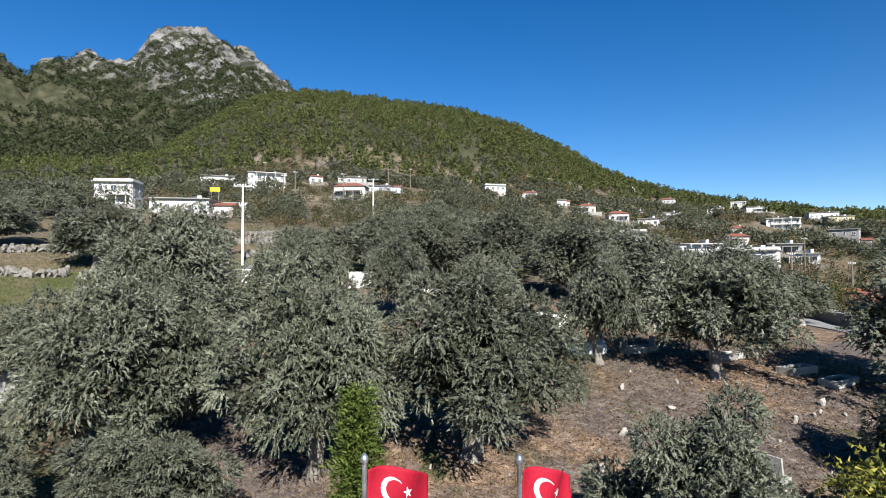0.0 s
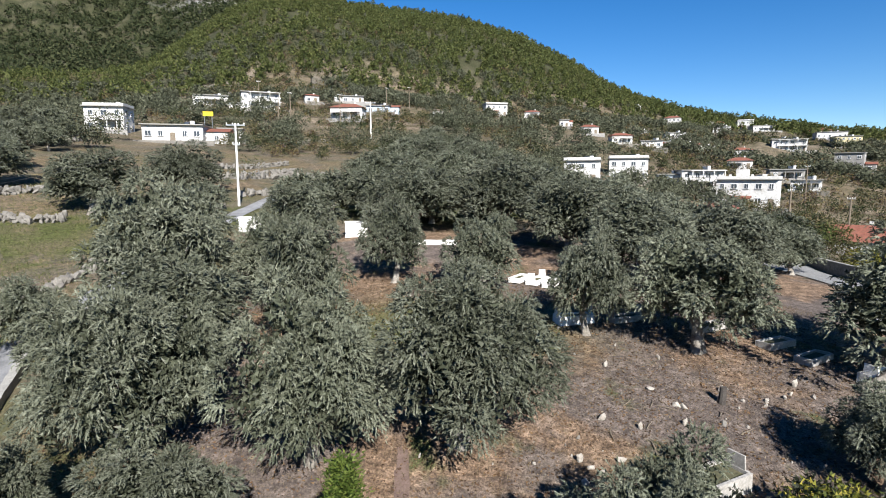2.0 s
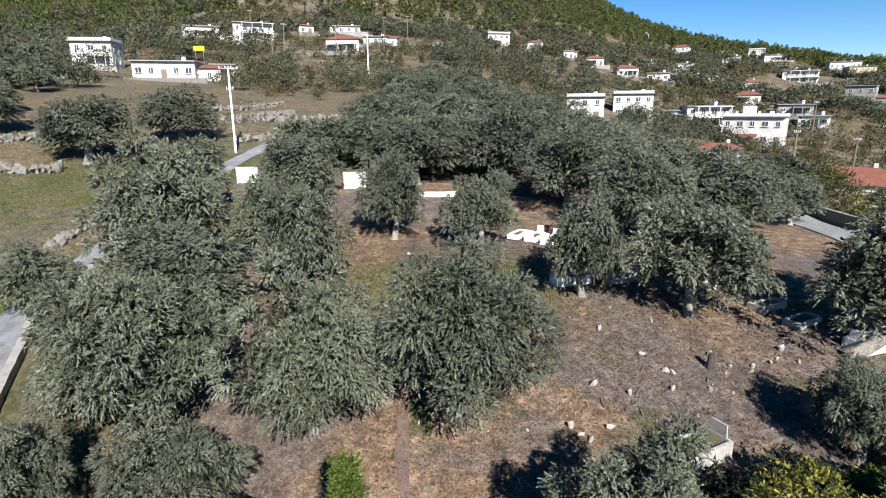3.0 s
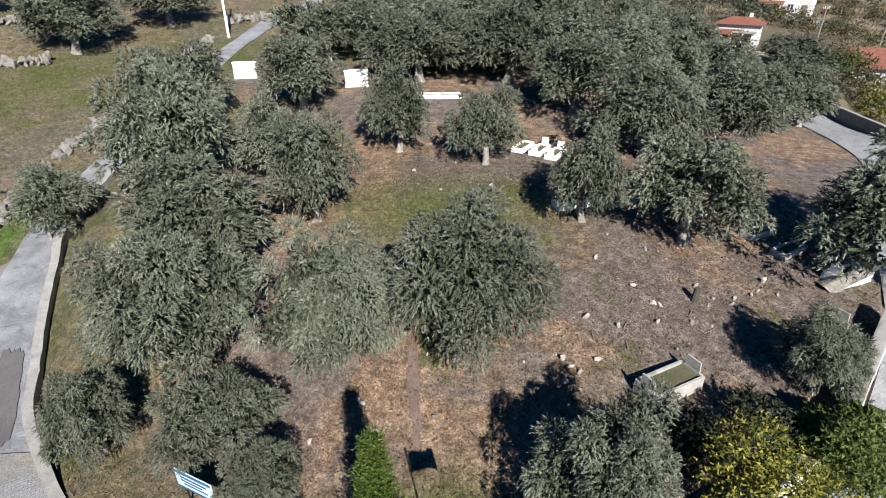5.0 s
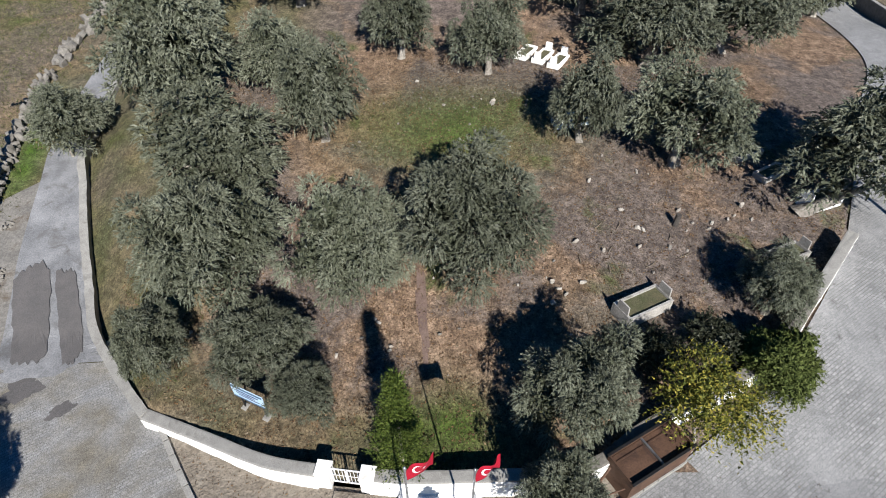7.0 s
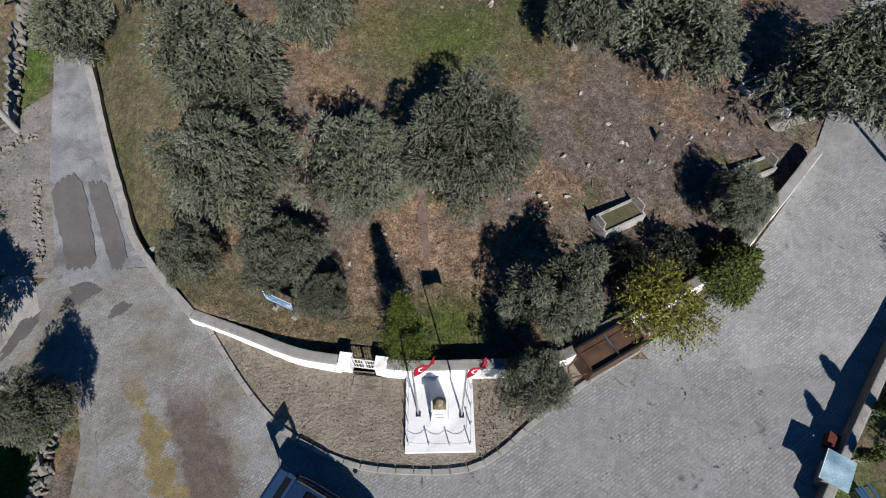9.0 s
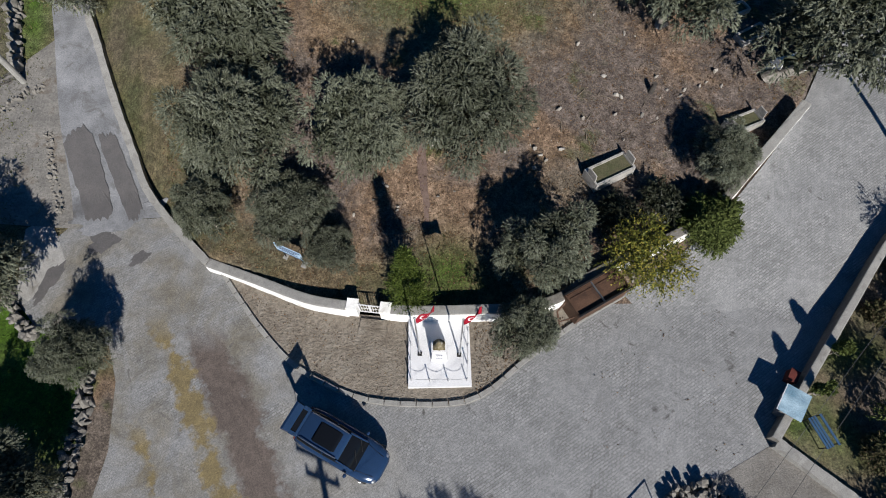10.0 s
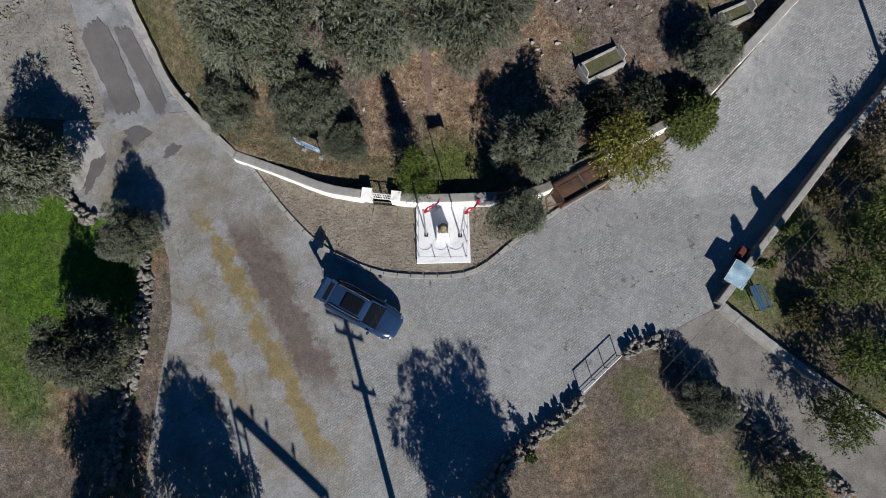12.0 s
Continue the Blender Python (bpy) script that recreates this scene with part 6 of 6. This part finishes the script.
TAMARISK = leafy("tamarisk_leaves", [(0.0, (0.034, 0.047, 0.012)), (0.5, (0.076, 0.1, 0.026)), (1.0, (0.128, 0.152, 0.047))], 0.8)
bush("yellow_tree", 9.1, 9.35, 1.5, 4.0, YELLOW, "small tree with yellowing autumn leaves overhanging the road", 3, 0.115, 900, 0.5)
bush("feathery_tree", 12.4, 11.45, 1.02, 2.6, TAMARISK, "soft feathery green tamarisk-like tree leaning over the wall", 4, 0.12, 2600, 0.5, leaves=14)
for i, (x, y, R, tall) in enumerate([(8.2, 12.2, 0.8, 1.3), (10.4, 12.6, 0.9, 1.5)]):
    bush("shrub", x, y, R, tall, OLIVE, "dark grey-green shrub behind the roadside wall", 20 + i, 0.13, 420, 0.3, category="shrub")
for i, (x, y, R, tall, mt) in enumerate([(19.3, 3.0, 1.1, 3.2, FEATHER), (22.0, 6.4, 1.2, 3.4, FEATHER), (19.6, -0.4, 1.1, 3.0, FEATHER), (23.0, 9.8, 1.4, 3.4, SCRUB), (17.2, 5.8, 0.2, 2.3, FEATHER), (15.9, 4.1, 0.2, 2.2, FEATHER), (20.0, 7.6, 0.5, 1.0, SCRUB), (24, 3, 1.6, 3, FEATHER), (22.4, -2, 1.6, 2.8, FEATHER), (25.5, 12, 1.8, 3, FEATHER), (18.0, 1.6, 0.6, 1.2, SCRUB), (22.6, 4.2, 1.5, 3.8, FEATHER), (18.4, -3.4, 1.2, 2.8, FEATHER), (21.6, 9.2, 0.8, 1.6, SCRUB), (16.2, -6.4, 1.2, 2.4, FEATHER)]):
    bush("garden_tree", x, y, R, tall, mt, "leafy green garden tree behind the road wall" if mt is FEATHER else "low brown-green garden shrub behind the road wall", 40 + i, 0.12, 520, 0.3)
rng = np.random.default_rng(91)
for i in range(26):
    x, y = rng.uniform(36.5, 56), rng.uniform(28, 66)
    if y < 1.1 * x - 16 or math.hypot(x - 58, y - 76) < 14:
        continue
    bush("roadside_tree", x, y, rng.uniform(1.6, 2.6), rng.uniform(2.8, 4.6), (DARKSCRUB, FEATHER, OLIVE_FAR, SCRUB, YELLOW, DARKSCRUB)[i % 6], "yellow-leaved autumn tree beyond the road wall" if i % 6 == 4 else "leafy dark green tree beyond the road wall", 200 + i, 0.26, 330, 0.3, leaves=7)
for i, (x, y, R, tall) in enumerate([(38, 60, 3.4, 4.6), (31, 62, 3.4, 4.8), (25, 52, 3.8, 5.4), (27, 58, 3.4, 5.0), (44, 70, 3.2, 4.4), (20, 50, 3.9, 5.2)]):
    olive(x, y, R, tall, 71 * i, i, "grey-green olive tree on the terraced slope", None, True)
olive(2.1, -9.9, 2.7, 6.9, 20, 1, "tall dense grey-green tree beside the forecourt", 0)
olive(-11.0, -9.0, 2.5, 5.6, 50, 2, "grey-green olive tree beside the forecourt", 0)
bush("shrub", 3.9, -4.95, 0.25, 1.9, FEATHER, "slim upright shrub by the rubble wall", 60, 0.12, 60, 0.1, category="shrub")
bush("bare_tree", -20.3, 25.0, 1.0, 2.0, SCRUB, "thin half-bare bush at the lane's edge", 61, 0.1, 160, 0.3)
litter("road_leaves", 900, (4, 13, 0.5, 8.5), lambda x, y: (np.sin(x * 1.9 + np.sin(y * 1.3)) * np.sin(y * 2.1 + x * 0.6) > 0.35) & (y < 8.2) & (y > 0.78 * x - 8) & (y > 4.4 - 3 * (x > 5)) & (y < 4.0 + 0.72 * (x - 3.6)), DEADLEAF, 0.07, "dark fallen leaves on the paving", "leaf litter", 0.0, 31, 0.056)
litter("verge_weeds", 2600, (-27, -18.5, 9.5, 22), lambda x, y: (x < lerp(y, (9, 12.5, 16.4, 18.6, 23), (-20.6, -18.6, -19.9, -20.7, -21.8))) & (np.sin(x * 1.3 + y * 0.4) * np.sin(y * 1.1 - 0.3 * x) > 0.2), GRASSBLADE, 0.16, "weeds in the gravel verge", "weeds", 0.9, 32)
MEADOW = leafy("meadow_blades", [(0.0, (0.024, 0.055, 0.007)), (0.5, (0.055, 0.115, 0.013)), (1.0, (0.1, 0.16, 0.03))], 0.8)
soil_rule = lambda x, y: (y < np.interp(x, (1, 3, 6.7, 10.7, 14.2, 27), (-8.0, -6.0, -3.3, -0.6, 1.2, 1.2)) - 0.3) & ((y < 0.0 - 0.87 * (x - 10.9) - 0.4) | (y > 2.1 - 0.77 * (x - 13.9) + 0.5)) | (x > 15.5) & (y > 2.1 - 0.77 * (x - 13.9) + 0.5) & (y < 5.3 + 1.36 * (x - 18.5))
litter("garden_litter", 9000, (2, 27, -14, 10), soil_rule, DEADLEAF, 0.055, "brown leaves on the garden's bare soil", "leaf litter", 0.0, 33)
litter("garden_weeds", 9000, (2, 27, -14, 10), lambda x, y: soil_rule(x, y) & (np.sin(x * 0.9 + np.sin(y)) * np.sin(y * 0.8 + 0.5 * x) > 0.3), MEADOW, 0.1, "green weeds on the garden's soil", "weeds", 0.9, 34)
meadow = lambda x, y: (x < np.interp(y, (-14, -6, 0, 5, 7.5), (-17, -17, -16.3, -16.3, -20.5))) & (0.5 + 0.13 * y + 0.6 * np.sin(x * 0.9 + 1.7 * np.sin(y * 0.5)) * np.sin(y * 0.7 + x * 0.3) > 0.4)
litter("meadow_grass", 14000, (-30, -15.5, -14, 8), meadow, MEADOW, 0.17, "bright green meadow grass under the olives", "grass", 0.9, 35)

# ---- village ----
def opening(owner, cx, cz, wide, tall, face, side=0, door=False):
    """A framed window or door set in a wall; side: 0 the front, -1 or 1 an end wall."""
    def slab(w, deep, h, out, dz=0.0):
        return Shape().box((cx, -face - out, cz + dz), (w, deep, h)) if not side else Shape().box((side * (face + out), cx, cz + dz), (deep, w, h))
    wd = part("door" if door else "window", slab(wide, 0.1, tall, 0.012), WOOD if door else PAINT, owner, "brown door" if door else "")
    if not door:
        part("pane", slab(wide - 0.2, 0.06, tall - 0.2, 0.05), PANE, wd)
        part("mullion", slab(0.07, 0.07, tall - 0.2, 0.06), PAINT, wd)
        part("sill", slab(wide + 0.15, 0.2, 0.07, 0.1, -tall / 2 - 0.02), CONCRETE, wd)


def house(x, y, w, h, storeys, style, turn=0.0, deep=None, kind_=0):
    """A village house with storeys, openings, a wing or porch, and a flat, parapet or tiled roof."""
    walls = {"f": HOUSEWHITE, "b": HOUSEWHITE, "p": HOUSEWHITE, "r": HOUSEWHITE, "y": CREAM, "c": GREYWALL, "d": GREYWALL, "l": PALEWALL}[style]
    words = {"f": "white flat-roofed village house on the slope", "b": "white village house with shaded balconies", "p": "white two-storey house with a notched parapet", "r": "white village house with a red tiled roof", "y": "cream two-storey village house", "c": "unfinished grey concrete house", "d": "low grey village house", "l": "pale blue-grey low village house"}[style]
    d = deep or w * 0.7
    h = max(h, 2.7 * storeys)
    z = min(hz(x + a * w / 2, y + b2 * d / 2) for a in (-1, 0, 1) for b2 in (-1, 0, 1))
    zc = max(z, hz(x, y - d / 2) - 0.2)
    t = thing("house", pose(x, y, zc, 0, 0, turn), words, "house", "village houses")
    part("wall", Shape().box((0, 0, (h - 3) / 2), (w, d, h + 3)), walls, t)
    if style == "r":
        e = 0.5
        rz = h + 0.22 * d
        s = Shape().add([(-w / 2 - e, -d / 2 - e, h), (w / 2 + e, -d / 2 - e, h), (w / 2 + e, d / 2 + e, h), (-w / 2 - e, d / 2 + e, h), (-w / 2 + d * 0.4, 0, rz), (w / 2 - d * 0.4, 0, rz)], [(0, 1, 5, 4), (1, 2, 5), (2, 3, 4, 5), (3, 0, 4), (3, 2, 1, 0)])
        roof = part("roof", s, TILE, t, "red tiled hip roof")
        part("chimney", Shape().box((w * 0.2, d * 0.15, rz), (0.5, 0.5, 1.0)), walls, roof)
    else:
        roof = part("roof", Shape().box((0, -0.2, h + 0.08), (w + 0.6, d + 0.9, 0.2)), CONCRETE if style != "c" else GREYWALL, t, "flat concrete roof")
        if style in "pf" and storeys == 2:
            for sx in (-1, 1):
                part("parapet", Shape().box((sx * w / 2, 0, h + 0.45), (0.2, d, 0.6)), walls, roof)
            part("parapet", Shape().box((0, -d / 2, h + 0.45), (w, 0.2, 0.6)), walls, roof)
        if style == "p":
            for k in range(6):
                part("merlon", Shape().box((-w / 2 + 0.6 + k * (w - 1.2) / 5, -d / 2, h + 0.95), (0.5, 0.2, 0.45)), walls, roof)
            part("stair_head", Shape().box((-w * 0.12, d * 0.1, h + 1.2), (2.4, 2.4, 2.2)), walls, roof)
        if style == "c":
            for k in range(5):
                part("starter_bar", Shape().tube([(-w / 2 + 0.2 + k * (w - 0.4) / 4, -d / 2 + 0.2, h), (-w / 2 + 0.2 + k * (w - 0.4) / 4, -d / 2 + 0.2, h + 1.1)], 0.06, 5), RUST, roof)
        elif w > 5:
            part("water_tank", Shape().tube([(w * 0.25, 0, h + 0.2), (w * 0.25, 0, h + 1.2)], 0.45, 10), PAINT, roof, "white roof tank")
            part("solar_panel", Shape().add([(w * 0.25 - 1.6, -0.9, h + 0.3), (w * 0.25 - 0.6, -0.9, h + 0.3), (w * 0.25 - 0.6, 0.4, h + 1.1), (w * 0.25 - 1.6, 0.4, h + 1.1), (w * 0.25 - 1.6, -0.85, h + 0.24), (w * 0.25 - 0.6, -0.85, h + 0.24), (w * 0.25 - 0.6, 0.45, h + 1.04), (w * 0.25 - 1.6, 0.45, h + 1.04)], [(0, 1, 2, 3), (7, 6, 5, 4), (0, 4, 5, 1), (1, 5, 6, 2), (2, 6, 7, 3), (3, 7, 4, 0)]), PANE, roof, "dark solar panel")
    n = max(2, int(w / 2.3))
    sh = h / storeys
    for fl in range(storeys):
        for k in range(n):
            cx = -w / 2 + w * (k + 0.5) / n
            door = fl == 0 and k == (n // 2 if kind_ % 2 else n - 1)
            opening(t, cx, 1.05 if door else fl * sh + sh * 0.54, 1.0 if door else 0.95 + 0.3 * ((k + kind_) % 2), 2.1 if door else 1.2, d / 2, 0, door)
        for sx in (-1, 1):
            for q in (-0.22, 0.22):
                opening(t, q * d, fl * sh + sh * 0.54, 0.9, 1.1, w / 2, sx)
    if kind_ % 3 == 0 and style != "b":
        porch = part("porch", Shape().box((w * 0.16, -d / 2 - 0.95, 2.45), (w * 0.55, 1.9, 0.14)).box((w * 0.16, -d / 2 - 0.95, -0.6), (w * 0.55, 1.9, 1.3)), CONCRETE, t, "shaded concrete porch")
        for k in range(3):
            part("post", Shape().box((w * 0.16 + (k - 1) * w * 0.25, -d / 2 - 1.75, 1.2), (0.18, 0.18, 2.4)), walls, porch)
    if kind_ % 3 == 1 or style == "p":
        sx = 1 if kind_ % 2 else -1
        wg = part("wing", Shape().box((sx * (w * 0.5 + w * 0.19), d * 0.12, (2.5 - 3) / 2), (w * 0.38, d * 0.7, 5.5)), walls, t, "lower wing")
        if style == "r" or kind_ % 2:
            xa, xb = sx * (w * 0.5 + 0.05), sx * (w * 0.9 + 0.2)
            part("wing_roof", Shape().add([(xa, -d * 0.28, 2.5), (xb, -d * 0.28, 2.5), (xb, d * 0.52, 2.5), (xa, d * 0.52, 2.5), (xa, d * 0.12, 3.4), (xb, d * 0.12, 3.4)], [(0, 1, 5, 4), (2, 3, 4, 5), (1, 2, 5), (3, 0, 4), (3, 2, 1, 0)]), TILE, wg, "red tiled roof")
        else:
            part("wing_roof", Shape().box((sx * w * 0.69, d * 0.1, 2.56), (w * 0.4, d * 0.8, 0.14)), CONCRETE, wg)
        opening(wg, sx * w * 0.69, 1.3, 0.9, 1.0, d * 0.23)
    if kind_ % 4 == 2:
        aw = part("awning", Shape().add([(-w * 0.45, -d / 2, 2.7), (w * 0.1, -d / 2, 2.7), (w * 0.1, -d / 2 - 2.0, 2.2), (-w * 0.45, -d / 2 - 2.0, 2.2), (-w * 0.45, -d / 2, 2.62), (w * 0.1, -d / 2, 2.62), (w * 0.1, -d / 2 - 2.0, 2.12), (-w * 0.45, -d / 2 - 2.0, 2.12)], [(0, 3, 2, 1), (4, 5, 6, 7), (0, 4, 7, 3), (1, 2, 6, 5), (2, 3, 7, 6), (0, 1, 5, 4)]), TILE if kind_ % 8 == 2 else GREYWALL, t, "sloping lean-to roof")
        for k in (-0.44, 0.09):
            part("post", Shape().box((k * w, -d / 2 - 1.9, 0.6), (0.12, 0.12, 3.1)), WOOD, aw)
    yard = part("yard_wall", Shape().box((w * 0.1, -d / 2 - 3.4, -0.9), (w * 1.3, 0.3, 2.4)), STONE if kind_ % 2 else GREYWALL, t, "low retaining wall of the yard")
    if style == "b":
        for fl in range(storeys):
            b2 = part("balcony", Shape().box((0.1 * w, -d / 2 - 0.75, fl * sh + 0.02), (w * 0.8, 1.5, 0.16)).box((0.1 * w, -d / 2 - 0.75, (fl + 1) * sh - 0.05), (w * 0.85, 1.6, 0.16)), walls, t)
            for k in range(4):
                part("column", Shape().box((0.1 * w - w * 0.38 + k * w * 0.76 / 3, -d / 2 - 1.4, (fl + 0.5) * sh), (0.22, 0.22, sh - 0.2)), walls, b2)
            part("rail", Shape().box((0.1 * w, -d / 2 - 1.45, fl * sh + 0.9), (w * 0.78, 0.05, 0.06)), BLACK, b2)
    return t


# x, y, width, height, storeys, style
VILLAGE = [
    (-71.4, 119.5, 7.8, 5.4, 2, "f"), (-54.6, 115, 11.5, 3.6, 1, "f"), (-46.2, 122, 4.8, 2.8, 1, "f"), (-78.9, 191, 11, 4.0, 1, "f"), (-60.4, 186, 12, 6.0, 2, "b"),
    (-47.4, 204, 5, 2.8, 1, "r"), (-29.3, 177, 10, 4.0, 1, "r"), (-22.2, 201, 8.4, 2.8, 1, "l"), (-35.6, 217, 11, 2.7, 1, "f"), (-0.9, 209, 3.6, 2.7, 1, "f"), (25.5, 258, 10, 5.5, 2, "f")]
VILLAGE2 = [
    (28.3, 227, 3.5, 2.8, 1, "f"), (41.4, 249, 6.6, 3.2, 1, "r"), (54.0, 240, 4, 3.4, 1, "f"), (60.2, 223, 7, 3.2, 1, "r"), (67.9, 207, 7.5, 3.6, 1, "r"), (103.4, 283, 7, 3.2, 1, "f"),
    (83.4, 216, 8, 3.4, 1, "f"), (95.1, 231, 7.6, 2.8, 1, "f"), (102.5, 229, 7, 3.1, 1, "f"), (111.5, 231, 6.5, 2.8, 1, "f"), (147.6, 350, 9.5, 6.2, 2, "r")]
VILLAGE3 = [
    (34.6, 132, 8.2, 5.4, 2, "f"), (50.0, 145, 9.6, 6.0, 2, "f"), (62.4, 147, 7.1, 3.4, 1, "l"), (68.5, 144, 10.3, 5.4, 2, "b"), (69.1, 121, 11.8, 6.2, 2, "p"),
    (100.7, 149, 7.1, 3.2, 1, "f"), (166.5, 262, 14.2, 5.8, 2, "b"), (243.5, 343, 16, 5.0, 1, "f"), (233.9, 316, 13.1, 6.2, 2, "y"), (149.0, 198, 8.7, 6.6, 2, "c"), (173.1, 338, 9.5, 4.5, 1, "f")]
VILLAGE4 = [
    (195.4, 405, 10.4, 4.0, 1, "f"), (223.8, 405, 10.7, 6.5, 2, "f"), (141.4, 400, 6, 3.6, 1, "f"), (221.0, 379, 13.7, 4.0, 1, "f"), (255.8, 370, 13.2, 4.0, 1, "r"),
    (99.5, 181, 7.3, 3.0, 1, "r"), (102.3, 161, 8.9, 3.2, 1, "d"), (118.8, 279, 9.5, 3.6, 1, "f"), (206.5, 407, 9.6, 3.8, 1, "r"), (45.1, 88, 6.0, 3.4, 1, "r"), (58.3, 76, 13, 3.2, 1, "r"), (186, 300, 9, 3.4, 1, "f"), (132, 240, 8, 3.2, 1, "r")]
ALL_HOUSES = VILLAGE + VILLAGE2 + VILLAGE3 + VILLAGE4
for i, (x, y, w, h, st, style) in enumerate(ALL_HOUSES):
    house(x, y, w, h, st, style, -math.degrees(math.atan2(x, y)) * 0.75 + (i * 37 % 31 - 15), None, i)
tank = thing("yellow_tank", pose(-52.0, 124, hz(-52, 124), 0, 0, 10), "bright yellow sign panel on posts behind a low house", "sign panel")
part("panel", Shape().box((0, 0, 5.2), (2.2, 0.2, 1.0)), YELLOWPAINT, tank)
for x in (-0.8, 0.8):
    part("post", Shape().tube([(x, 0, -0.3), (x, 0, 4.75)], 0.07, 6), STEEL, tank)


def hides_house(x, y, r, near=False, low=False):
    """Yards stay open: nothing grows in a house or close before its front."""
    for hx, hy, w, *_ in ALL_HOUSES:
        d = math.hypot(hx, hy)
        if d - ((60 if hx < 0 else 34) if near else 6 if low else 20 if hx < 0 and hy < 150 else 10) < r < d + w and abs(x * hy - y * hx) / d < w * 0.62 + 0.8:
            return True
    return False


placed = []
for x, y, R, tall in scatter(420, 47, 125, -46, 42, 8, slope_rule):
    if len(placed) < 150 and all(math.hypot(x - u, y - v) > 3.9 for u, v in placed):
        placed.append((x, y))
        olive(x, y, R, tall, len(placed) * 53 % 360, len(placed), "grey-green olive tree on the terraced slope", None, True)


grove("olive_grove", scatter(1150, 105, 380, -48, 48, 4, olive_rule), OLIVE_FAR, "scattered grey-green olive trees on the village slopes", "olive grove", 200, leaf=0.9)
grove("scrub", scatter(5600, 70, 520, -48, 48, 5, scrub_rule), SCRUB, "low brown and green scrub on the hillside", "scrub", 44, leaf=0.75)
AUTUMN = leafy("autumn_scrub_leaves", [(0.0, (0.03, 0.02, 0.018)), (0.4, (0.07, 0.048, 0.038)), (0.75, (0.11, 0.085, 0.03)), (1.0, (0.15, 0.12, 0.06))], 0.8)
grove("autumn_scrub", scatter(1300, 90, 400, -46, 46, 15, scrub_rule), AUTUMN, "russet, purple and yellow autumn bushes between the houses", "scrub", 60, leaf=0.7)
grove("green_scrub", scatter(2600, 95, 420, -46, 46, 16, scrub_rule), DARKSCRUB, "dark green shrubs on the village slopes", "scrub", 50, leaf=0.75)
